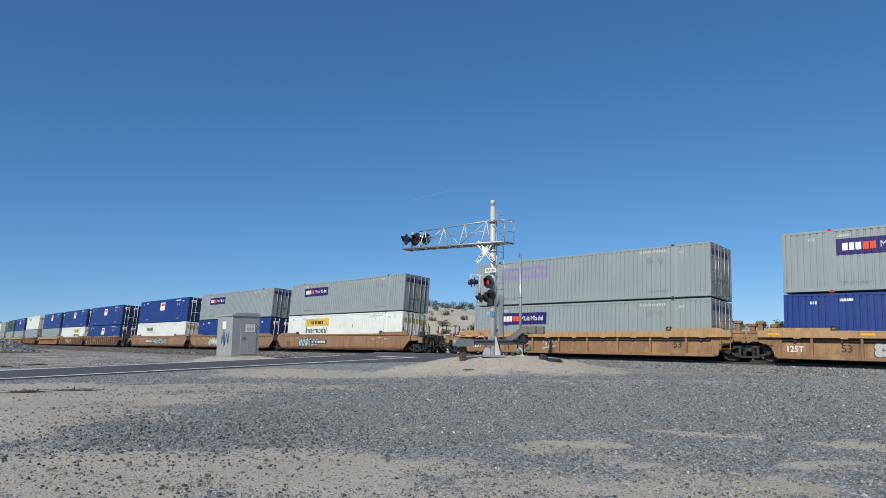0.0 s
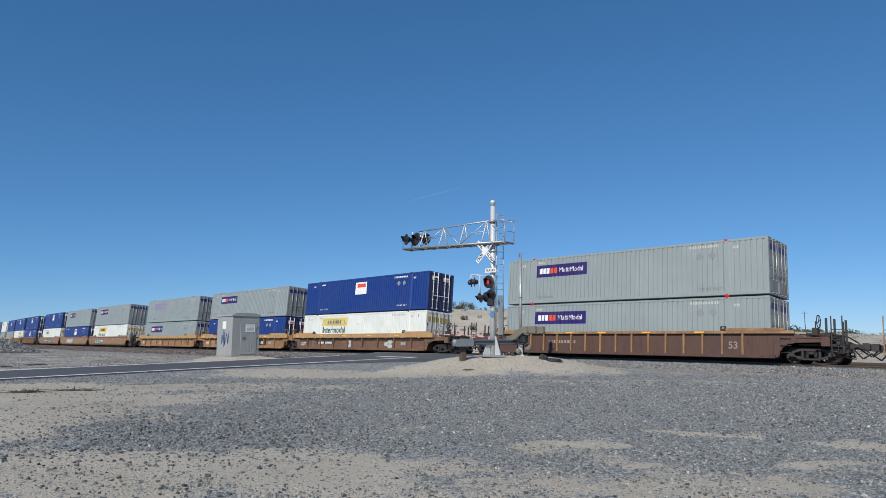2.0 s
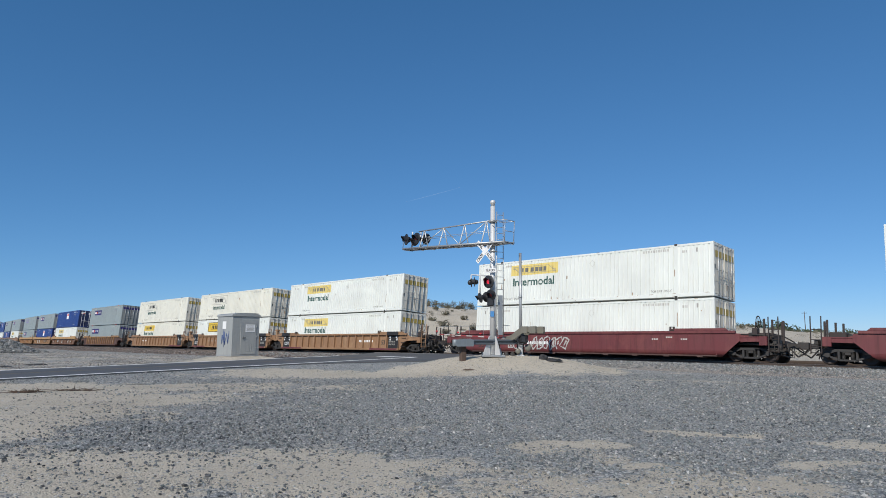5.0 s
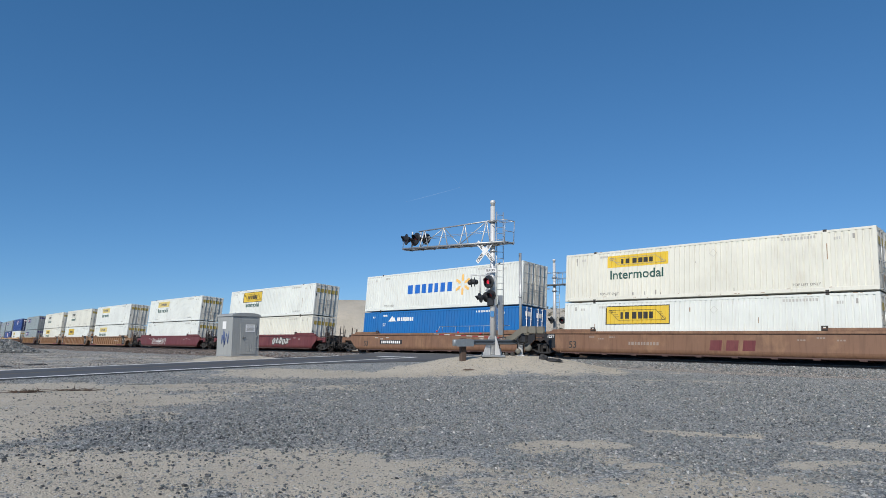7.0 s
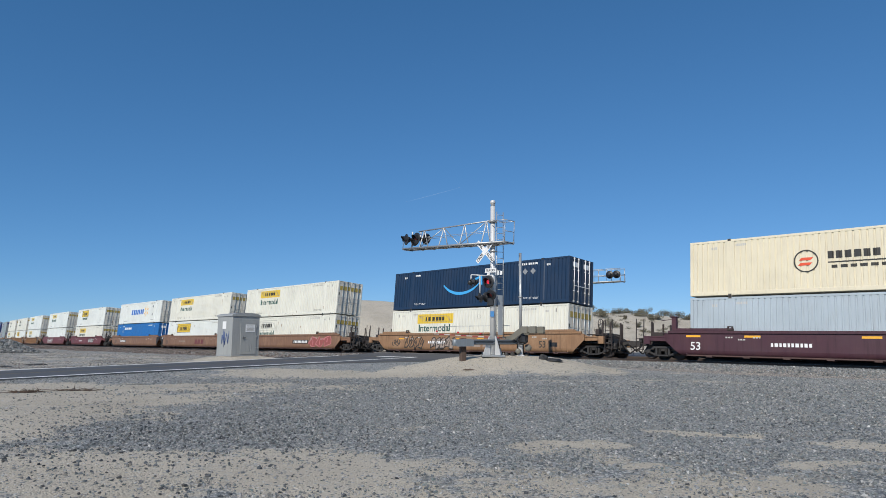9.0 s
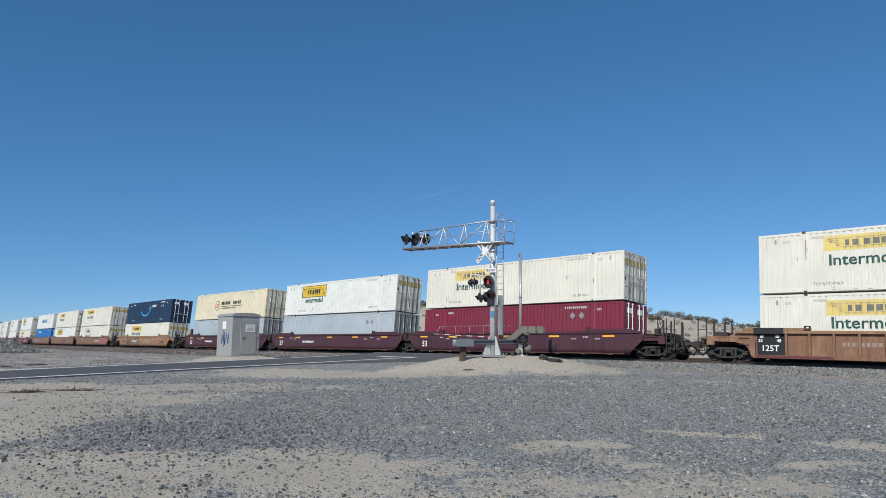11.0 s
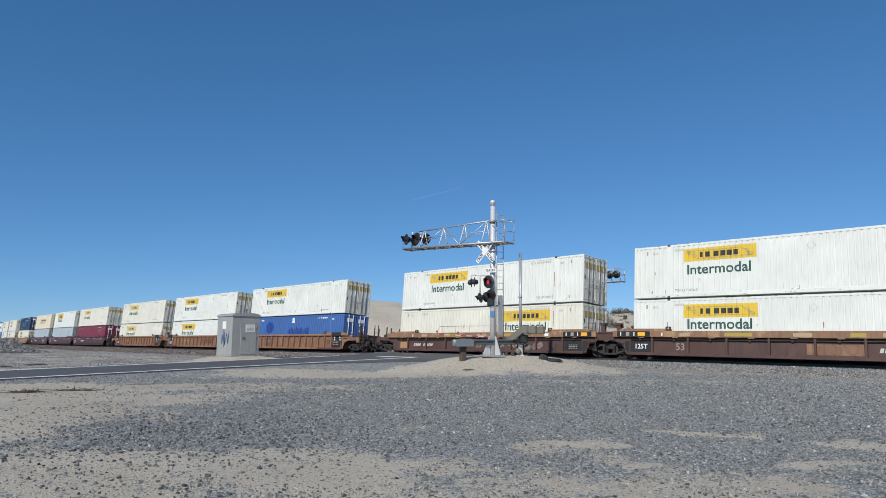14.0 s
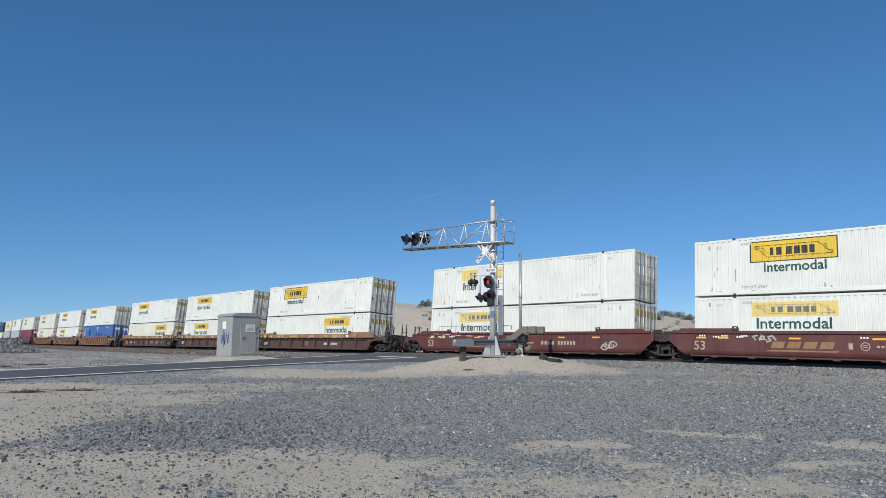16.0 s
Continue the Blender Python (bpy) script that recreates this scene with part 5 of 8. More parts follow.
def marks_dark(fifty, number, black, ton=False, logo=None, plate=None, graf=()):
    """A dark brown car: tan and yellow patches along the top, black joint ends, faded stencils."""
    def add(car):
        before = set(car.children)
        car_words(car, "53", fifty, 0.62, 0.50, SMUDGE)
        for q, n, w in ((0.0, 4, 0.75), (1.0, 6, 1.0)):
            car_bars(car, number + q, 0.62, letters(n, w, n)[0], 0.19, 0.05, PALELINE, "number_bar", 0.05)
        if plate is not None:
            car_plate(car, plate, plate + 0.95, 0.36, 0.82, TAN, "tan_plate")
        if logo is not None:
            car_plate(car, logo, logo + 2.3, 0.38, 0.86, REDOCHRE, "mark_ground")
            for k in range(3):
                car_bars(car, logo + 0.25 + k * 0.65, 0.62, [0.5], 0.32, 0, SIENNA, "logo_bar").location.y -= 0.008
        for sign in black:
            x0, x1 = sorted((sign * 6.95, sign * 8.5))
            car_plate(car, x0, x1, 0.33, 0.9, BLACK, "stencil_panel")
            for k in range(3 if sign > 0 else 0):
                car_bars(car, x0 + 0.3, 0.0, letters(5, 0.6, k)[0], 0.04, 0.04, FADEDLINE, "stencil_bar").matrix_basis = pose(x0 + 0.3, -V_SIDE - 0.03, 0.66 - k * 0.09)
        if ton:
            car_words(car, "125T", -7.55, 0.62, 0.36, DECALWHITE).location.y -= 0.008
        for g in graf:
            graffiti(car, *g)
        for ob in car.children:
            if ob not in before:
                ob.location.y += 0.08
        for sign in black:
            x0, x1 = sorted((sign * 6.95, sign * 8.9))
            car_plate(car, x0, x1, TOP - 0.31, TOP - 0.02, BLACK, "panel_head").location.y -= 0.112
            for x, w, m in ((0.2, 0.06, DECALWHITE), (0.55, 0.2, FADEDLINE), (1.0, 0.06, DECALWHITE), (1.25, 0.42, AMBER)):
                car_plate(car, x0 + x, x0 + x + w, TOP - 0.27, TOP - 0.07, m, "marker_plate").location.y -= 0.118
        for x, w, m in ((-6.3, 0.07, DECALWHITE), (-5.3, 0.55, PALESAND), (-3.0, 1.3, DULLYELLOW), (0.1, 0.8, PALESAND), (2.4, 0.6, DULLYELLOW), (3.6, 0.75, PALESAND), (5.6, 0.3, DECALWHITE)):
            car_plate(car, x, x + w, TOP - 0.27, TOP - 0.1, m, "marker_plate").location.y -= 0.112
    return add


def marks_oxide(graf):
    """A leaning name mark with a stroke below it, tan figures, yellow reflectors."""
    def add(car):
        car_words(car, "53", -7.72, 0.70, 0.62, TANLINE)
        for k in range(4):
            car_bars(car, -4.35 + k * 0.68, 0.80, [0.54], 0.30, 0, OCHRE, "logo_bar", 0.12)
        car_bars(car, -4.6, 0.53, [2.95], 0.07, 0, OCHRE, "logo_bar", 0.16)
        car_bars(car, -1.15, 0.78, [0.17], 0.26, 0, TANLINE, "number_bar")
        lathe_ring(car, -0.52, 0.78)
        car_bars(car, -0.1, 0.78, letters(9, 1.6, 4)[0], 0.09, 0.05, TANLINE, "number_bar")
        car_bars(car, 1.97, 0.78, [0.17, 0.17, 0.17, 0.17], 0.21, 0.09, TANLINE, "number_bar")
        car_bars(car, 3.2, 0.78, [0.14] * 6, 0.21, 0.075, TANLINE, "number_bar")
        for x in (-7.9, -6.8, -3.55, -0.25, 3.2, 5.55):
            car_plate(car, x, x + 0.5, 1.06, 1.14, AMBER, "reflector")
        for k, x in enumerate((-7.75, -7.05, -6.65, -5.9, -5.7, -0.7)):
            car_bars(car, x, 1.2 - 0.05 * (k % 2), letters(3, 0.3, k)[0], 0.08, 0.04, DECALWHITE, "stencil_bar")
        graffiti(car, *graf)
    return add


def lathe_ring(car, x, z):
    def build(bm):
        n = 16
        for k in range(n):
            a, b = math.tau * k / n, math.tau * (k + 1) / n
            prism(bm, [(r * math.cos(u), r * math.sin(u)) for u, r in ((a, 0.15), (a, 0.185), (b, 0.185), (b, 0.15))], -0.004, 0)
        for q in (-0.05, 0.03):
            prism(bm, [(-0.1, q), (0.1, q), (0.1, q + 0.03), (-0.1, q + 0.03)], -0.004, 0)
    part("ring_mark", shared(("car_ring",), TANLINE, build), TANLINE, car, m=pose(x, -V_SIDE - 0.021, z))


PALESAND = paint("pale worn patch paint", (0.42, 0.32, 0.2), (0.3, 0.18, 0.1), 0.6)
TANLINE = paint("faded tan stencil paint", (0.42, 0.34, 0.27), (0.25, 0.17, 0.12), 0.5)


def plain_grey(c):
    markings(c, False, 11, True)


def purple_panel(faded=False):
    def add(c):
        logo_purple(c, faded=faded)
        markings(c, False, 12)
        sw = PURPLE
        end_plate(c, -1.12, 2.25, 1.0, 0.3, sw)
        end_plate(c, 0.05, 2.25, 1.0, 0.3, sw)
    return add


def poster(c):
    logo_poster(c)
    markings(c, True, 13)
    for y in (-0.82, 0.33):
        end_plate(c, y, 2.28, 0.42, 0.14, ORANGE, "end_label")


def hauler(style, upper=True, x0=-5.25, seed=1, word=True):
    def add(c):
        top = 2.62 if upper else 2.60
        if style != "none":
            yellow_badge(c, x0, top, style)
        if word:
            words(c, "Intermodal", x0 + 1.95, 1.30, 0.64, INKGREEN, 0.98, 0.012) if style in ("framed", "bare") else words(c, "Intermodal", x0 + 1.82, 1.44 if upper else 1.52, 0.71, INKGREEN, 1.05, 0.012)
        markings(c, False, 20 + seed, False)
        stains(c, seed, FADEDLINE if seed % 3 == 0 else RUSTSTAIN, 9)
        wear(c, seed)
        end_plate(c, -1.1, 2.08, 1.02, 0.34, DULLYELLOW)
        end_plate(c, 0.06, 2.08, 1.02, 0.34, DULLYELLOW)
    return add


BAREPANEL = paint("blank blue-white panel paint", (0.60, 0.65, 0.68), (0.45, 0.45, 0.42), 0.25)


def patched(c):
    sign_panel(c, -5.25, -3.75, 1.85, 2.59, PALEYELLOW, None, "badge")
    sign_panel(c, -2.6, -1.55, 1.85, 2.59, PALEYELLOW, None, "badge")
    bars(c, -4.45, 2.2, [0.2, 0.2], 0.3, 0.11, DARKLINE, "name_bar")
    bars(c, -2.52, 2.2, [0.2], 0.3, 0.0, DARKLINE, "name_bar")
    words(c, "Inter", -4.42, 1.42, 0.76, INKGREEN, 0.92, 0.012)
    words(c, "dal", -2.2, 1.42, 0.76, INKGREEN, 0.95, 0.012)
    markings(c, False, 29, False)
    stains(c, 9, RUSTSTAIN)
    sign_panel(c, -3.75, -2.6, 0.4, 2.74, BAREPANEL, None, "repair_panel", "blank pale repair panel", 0.016)


def arrow(c):
    """A curved sky-blue arrow, and a short white name."""
    def build(bm):
        n = 22
        pts = []
        for k in range(n + 1):
            u = k / n
            a = radians(215 + 112 * u)
            w = 0.04 + 0.16 * math.sin(math.pi * min(1, u * 0.92 + 0.08)) ** 0.8
            pts.append(((2.1 + w / 2) * math.cos(a), (1.55 + w / 2) * math.sin(a), (2.1 - w / 2) * math.cos(a), (1.55 - w / 2) * math.sin(a)))
        for a, b in zip(pts, pts[1:]):
            prism(bm, [a[:2], b[:2], b[2:], a[2:]], -0.004, 0)
        prism(bm, [(1.15, -0.62), (1.95, -0.35), (2.0, -1.05), (1.85, -1.05), (1.78, -0.58), (1.15, -0.78)], -0.0045, 0)
    part("arrow_mark", shared(("arrow_mark",), SKYBLUE, build), SKYBLUE, c, "sky-blue curved arrow", pose(-0.95, FACE, 2.55))
    bars(c, 1.45, 2.2, letters(5, 1.3, 2)[0], 0.28, 0.10, DECALWHITE, "name_bar")
    markings(c, True, 14)


NAMEBLUE = paint("bright blue decal", (0.012, 0.14, 0.52), (0.1, 0.2, 0.45), 0.25)


PALEAMBER = paint("sun-bleached amber decal", (0.85, 0.50, 0.14), (0.7, 0.5, 0.25), 0.3)


def spark(c):
    ws, gap = letters(7, 4.7, 6)
    bars(c, -3.0, 1.55, ws, 0.66, gap, NAMEBLUE, "name_bar")

    def build(bm):
        for k in range(6):
            a = math.tau * k / 6 + math.pi / 2
            d, e = Vector((math.cos(a), math.sin(a))), Vector((-math.sin(a), math.cos(a)))
            q = [d * 0.22 - e * 0.03, d * 0.34 - e * 0.1, d * 0.68 - e * 0.09, d * 0.76, d * 0.68 + e * 0.09, d * 0.34 + e * 0.1, d * 0.22 + e * 0.03]
            prism(bm, [(p.x, p.y) for p in q], -0.004, 0)
    part("spark_mark", shared(("spark_mark",), PALEAMBER, build), PALEAMBER, c, "yellow six-rayed spark", pose(2.75, FACE, 1.62))
    markings(c, False, 15, False)
    for z in (2.15, 1.1):
        diamond(c, POST - 0.95, z, 0.21, DIAMOND)


def peak(c):
    def build(bm):
        prism(bm, [(-0.42, -0.2), (0.0, 0.22), (0.12, 0.06), (0.2, 0.14), (0.46, -0.2)], -0.004, 0)
    part("peak_mark", shared(("peak_mark",), DECALWHITE, build), DECALWHITE, c, m=pose(-4.6, FACE, 2.3))
    bars(c, -4.0, 2.25, letters(9, 2.05, 7)[0], 0.28, 0.05, DECALWHITE, "name_bar")
    markings(c, True, 16, False)
    words(c, "53'", -5.5, 1.85, 0.34, DECALWHITE)


def ring(c):
    def build(bm):
        n = 28
        for k in range(n):
            a, b = math.tau * k / n, math.tau * (k + 1) / n
            prism(bm, [(r * math.cos(u), r * math.sin(u)) for u, r in ((a, 0.47), (a, 0.53), (b, 0.53), (b, 0.47))], -0.004, 0)
    part("ring_mark", shared(("ring_mark",), DARKLINE, build), DARKLINE, c, m=pose(-2.55, FACE, 1.5))
    bars(c, -2.85, 1.6, [0.5], 0.13, 0, ORANGE, "logo_bar", lean=0.12)
    bars(c, -2.9, 1.36, [0.5], 0.13, 0, ORANGE, "logo_bar", lean=0.12)
    bars(c, -1.65, 1.72, letters(6, 2.3, 5)[0], 0.34, 0.09, DARKLINE, "name_bar")
    bars(c, 1.05, 1.72, letters(5, 1.9, 9)[0], 0.34, 0.09, DARKLINE, "name_bar")
    bars(c, -1.65, 1.38, [4.9], 0.06, 0, DARKLINE, "name_bar")
    bars(c, -1.5, 1.18, letters(9, 3.4, 3)[0], 0.14, 0.12, DARKLINE, "name_bar")
    markings(c, False, 17, False, False)


SPRAYBLUE = paint("dark blue sprayed paint", (0.012, 0.05, 0.26), (0.03, 0.08, 0.25), 0.4)


def blobs(c):
    def edge(bm):
        bevel_box(bm, -HALF - 0.004, -HALF + 0.16, -SIDE - 0.006, -SIDE + 0.1, 0.06, C_H - 0.04, 0.01)
    part("red_post", shared(("red_post",), RED, edge), RED, c, "faded red corner post")
    rng = random.Random(4)
    for k in range(16):
        x, h = -0.6 + k * 0.22, rng.uniform(0.15, 0.3) + 0.2 * math.sin(k * 0.8) ** 2

        def streak(bm):
            pressed(bm, x, x + 0.17, 1.3 - 0.3 * h, 1.42 + h, 0.004)
        part("painted_streak", shared(("painted_streak", k), SPRAYBLUE, streak), SPRAYBLUE, c)
    for k in range(7):
        def disc(bm):
            q = 0.55 * math.sqrt(max(0.05, 1 - ((k - 3) / 3.6) ** 2))
            pressed(bm, -4.7 + k * 0.2, -4.7 + k * 0.2 + 0.19, 1.85 - q, 1.85 + q, 0.004)
        part("painted_streak", shared(("painted_disc", k), SPRAYBLUE, disc), SPRAYBLUE, c)
    words(c, "53", -7.0, 2.05, 0.62, DECALWHITE)
    sign_panel(c, -7.35, -6.55, 1.28, 1.7, DECALWHITE, None, "notice")
    words(c, "110\"", -6.95, 1.5, 0.34, ROYAL).location.y -= 0.004
    sign_panel(c, -0.08, 0.42, 2.25, 2.7, DECALWHITE, None, "notice")
    words(c, "110\"", 0.17, 2.46, 0.24, ROYAL).location.y -= 0.004
    markings(c, True, 18, False, False)


BOX_W = ("white corrugated shipping container with a yellow hauler badge", WHITE)
BOX_C = ("yellowed white corrugated shipping container with a faded badge", CREAM)
BOX_G = ("pale grey corrugated shipping container with a purple name panel", GREY)
BOX_N = ("deep blue corrugated shipping container with a small poster", NAVY)
WORNTAN = paint("worn tan over brown car paint", (0.25, 0.135, 0.075), (0.12, 0.06, 0.04), 0.6, 0.6, rust=0.5, patch=(0.40, 0.26, 0.13))
R_TAN = dict(style="ribbed", old=True, colour=REDBROWN, trim=TAN, label="faded ochre ribbed double-stack well car")
# ribs in the paler trim paint, which also carries the light on their edges
R_RUST = dict(style="ribbed", colour=RUSTY, trim=REDBROWN, ribs=REDBROWN, label="rust-brown ribbed double-stack well car")
R_AGED = dict(style="ribbed", old=True, colour=AGEDRUST, trim=TAN, label="rust-brown ribbed double-stack well car with an ochre top")
R_OCHRE = dict(style="ribbed", colour=OCHRE, trim=OCHRE, label="ochre ribbed double-stack well car with black panels")
R_REDO = dict(style="ribbed", colour=REDOCHRE, trim=OCHRE, label="rust-stained ochre ribbed double-stack well car")
R_DARK = dict(style="ribbed", old=True, colour=UMBER, trim=WORNTAN, ribs=UMBER, label="dark brown ribbed double-stack well car")
S_SIEN = dict(style="smooth", colour=SIENNA, trim=SIENNA, label="smooth red-brown double-stack well car")
S_OCHRE = dict(style="smooth", colour=OCHRE, trim=OCHRE, label="smooth ochre double-stack well car with graffiti")
S_MAR = dict(style="smooth", colour=MAROON, trim=MAROON, label="smooth maroon double-stack well car with graffiti")
S_PLUM = dict(style="smooth", colour=PLUM, trim=PLUM, label="smooth plum double-stack well car with yellow reflectors")
S_OXID = dict(style="smooth", colour=OXIDE, trim=OXIDE, label="smooth oxide-red double-stack well car")

# each unit: place along the rails at 1.5 s, its kind, its two ends, its marks, the lower and the upper load
J, K = "joint", "coupler"
TRAIN = [
    (-260.5, R_TAN, J, J, marks_ribbed(False, True), (BOX_G, plain_grey), (BOX_W, hauler("faded", seed=1))),
    (-240.9, R_TAN, J, K, marks_ribbed(False, True), (BOX_G, plain_grey), (BOX_G, plain_grey)),
    (-217.4, R_TAN, K, J, marks_ribbed(False, True), (BOX_G, plain_grey), (("dark green corrugated shipping container", GREEN), plain_grey)),
    (-197.9, R_TAN, J, J, marks_ribbed(False, True), (BOX_G, plain_grey), (BOX_N, poster)),
    (-178.3, R_RUST, J, K, marks_ribbed(True, True), (BOX_G, plain_grey), (BOX_W, hauler("faded", seed=2, word=False))),
    (-156.6, R_TAN, K, J, marks_ribbed(False, True), (BOX_G, plain_grey), (BOX_N, poster)),
    (-138.0, R_RUST, J, J, marks_ribbed(True, True, (-3.0, 3.4, CHALK, 5, TEALPAINT)), (BOX_W, hauler("faded", False, 1.0, 3)), (BOX_N, poster)),
    (-119.3, R_RUST, J, K, marks_ribbed(True, True), (BOX_N, poster), (BOX_N, poster)),
    (-95.6, S_OCHRE, K, J, marks_smooth(BLACK, (-1.6, 5.0, DARKLINE, 6, TEALPAINT)), (BOX_W, hauler("bare", False, -5.25, 4, False)), (BOX_N, poster)),
    (-75.8, S_OCHRE, J, J, marks_smooth(None, (-4.4, 4.2, CHALK, 7, TEALPAINT)), (BOX_N, poster), (BOX_G, purple_panel())),
    (-56.3, S_OCHRE, J, K, marks_smooth(BLACK, (-5.6, 3.0, DARKLINE, 8, TEALPAINT)), (BOX_W, hauler("yellow", False, -5.25, 5)), (BOX_G, purple_panel())),
    (-32.7, R_TAN, K, J, marks_ribbed(False, True, (-2.2, 1.0, CHALK, 9)), (BOX_G, purple_panel()), (BOX_G, purple_panel(True))),
    (-13.15, R_TAN, J, J, marks_old(-5.5, [(-4.15, 0.78, 4), (-2.95, 0.72, 4), (-2.25, 0.72, 4), (0.7, 0.8, 4)], None, 2.0), (BOX_N, poster), (BOX_G, purple_panel())),
    (6.25, R_AGED, J, K, marks_old(0.95, [(-0.9, 0.72, 4), (4.2, 1.1, 3)], -5.45), (BOX_W, hauler("faded", False, -5.25, 6)), (BOX_N, poster)),
    (30.0, R_RUST, K, K, marks_ribbed(True, False), (BOX_G, purple_panel()), (BOX_G, purple_panel())),
    (53.67, R_OCHRE, K, J, marks_ribbed(False, False, None, "right", num=(-4.9, 1.75, DECALWHITE)), (BOX_C, hauler("yellow", False, -5.25, 7)), (BOX_C, hauler("bare", True, -5.25, 8))),
    (73.55, R_OCHRE, J, J, marks_ribbed(False, True, None, True, MAROON), (BOX_W, hauler("framed", False, -5.25, 9, False)), (BOX_C, hauler("bare", True, -5.25, 10))),
    (93.1, R_OCHRE, J, K, marks_ribbed(False, True, None, True, num=(3.3, 1.8, DECALWHITE)), (BOX_W, hauler("faded", False, -5.25, 11)), (BOX_W, hauler("faded", True, -5.25, 12))),
    (117.05, S_MAR, K, K, marks_smooth(None, (-5.0, 4.5, CHALK, 12)), (BOX_W, hauler("none", False, -5.25, 13, False)), (BOX_W, hauler("faded", True, -5.25, 14))),
    (140.55, S_MAR, K, K, marks_smooth(None, (1.9, 2.9, DARKLINE, 13, CHALK, 0.5, 0.7, 0.58)), (BOX_C, hauler("yellow", False, -5.25, 15)), (BOX_W, hauler("framed", True, -5.25, 16))),
    (164.2, S_SIEN, K, J, marks_smooth(BLACK, at=-5.6, black=(1,)), (("bright blue corrugated shipping container with white marks", BLUE), peak), (("white corrugated container with blue name bars and a yellow spark", WHITE), spark)),
    (183.63, S_SIEN, J, J, marks_smooth(None, None, MAROON, ink=SMUDGE, black=(-1, 1)), (BOX_W, hauler("framed", False, -5.25, 17, False)), (BOX_C, hauler("yellow", True, -5.25, 18))),
    (203.3, S_SIEN, J, K, marks_smooth(BLACK, (4.75, 3.3, PINKPAINT, 14, DULLRED, 0.3, 0.98, 0.85), at=2.0, black=(-1,)), (BOX_C, hauler("bare", False, -5.25, 19)), (BOX_C, hauler("yellow", True, -5.25, 20))),
    (227.0, S_OCHRE, K, K, marks_smooth(None, [(-6.2, 2.0, DARKLINE, 15, None, 0.32, 0.85), (-3.4, 2.35, DARKLINE, 25, SMUDGE, 0.32, 0.85), (-7.6, 0.8, DARKLINE, 35, None, 0.5, 0.45)], SMUDGE, right=True), (BOX_C, hauler("yellow", False, -5.25, 21)), (("blue-black corrugated container with a sky-blue curved arrow", INK), arrow)),
    (250.63, S_PLUM, K, J, marks_smooth(None, (4.4, 1.6, CHALK, 16), None, True, at=-4.3), (("blue-grey corrugated shipping container", DIMGREY), plain_grey), (("ivory corrugated container with a ring mark and dark bars", IVORY), ring)),
    (270.5, S_PLUM, J, J, marks_smooth(None, None, None, True, at=-4.3), (("blue-grey corrugated shipping container", DIMGREY), plain_grey), (BOX_W, hauler("framed", True, -5.25, 22))),
    (290.1, S_PLUM, J, K, marks_smooth(None, None, None, True, at=-4.3), (("dark red corrugated shipping container", CRIMSON), plain_grey), (BOX_C, hauler("faded", True, -5.25, 23))),
    (313.5, R_REDO, K, J, marks_ribbed(False, True, None, True), (BOX_C, hauler("faded", False, -5.25, 24)), (BOX_C, hauler("faded", True, -5.25, 25))),
    (333.07, R_REDO, J, J, marks_ribbed(False, True, None, True, MAROON), (BOX_W, hauler("yellow", False, -5.25, 26)), (BOX_W, hauler("yellow", True, -5.25, 27))),
    (352.65, R_REDO, J, K, marks_ribbed(False, True, (-4.4, 1.6, DARKLINE, 17), True), (("faded blue corrugated container with painted shapes", STEELBLUE), blobs), (BOX_W, hauler("yellow", True, -5.25, 28))),
    (376.13, R_DARK, K, J, marks_dark(0.1, -6.3, (1,), plate=-7.8, graf=[(1.2, 1.1, SMUDGE, 41, None, 0.42, 0.4, 0.3), (2.7, 1.2, SMUDGE, 42, None, 0.5, 0.3, 0.3), (4.6, 0.7, SMUDGE, 43, None, 0.45, 0.35, 0.3)]), (BOX_C, hauler("yellow", False, 2.0, 29)), (BOX_W, hauler("yellow", True, -5.15, 30))),
    (395.55, R_DARK, J, J, marks_dark(-5.35, 3.4, (-1, 1), True, 0.6), (BOX_W, hauler("yellow", False, -5.25, 31)), (BOX_W, hauler("yellow", True, -5.25, 32))),
    (415.0, R_DARK, J, K, marks_dark(-0.42, 2.2, (-1,), True), (BOX_W, hauler("yellow", False, 1.75, 33)), (BOX_W, hauler("framed", True, -5.25, 34))),
    (438.36, S_OXID, K, J, marks_oxide((6.2, 0.9, CHALK, 18, None, 0.45, 0.4)), (BOX_W, hauler("faded", False, -5.25, 35)), (("white corrugated container with a patched yellow badge", WHITE), patched)),
    (457.9, S_OXID, J, K, marks_oxide((-5.1, 0.95, CHALK, 19, None, 0.98, 0.28)), (BOX_W, hauler("faded", False, -5.25, 36)), (BOX_W, hauler("framed", True, -5.25, 37))),
]
LOAD_Z = 0.274
for i, (s, kind, left, right, marks, lower, upper) in enumerate(TRAIN):
    car = well_car(kind["label"], kind["colour"], kind["style"], left, right, kind["trim"], i, marks, kind.get("old", False), kind.get("ribs"))
    ROLLING.append((car, s, 0.0))
    for (look_, logo), z in ((lower, LOAD_Z), (upper, LOAD_Z + C_H + 0.012)):
        label, colour = look_
        c = container(label, colour, logo, i, RED if colour is GREY and i in (12, 14) else IRON)
        ROLLING.append((c, s, z))


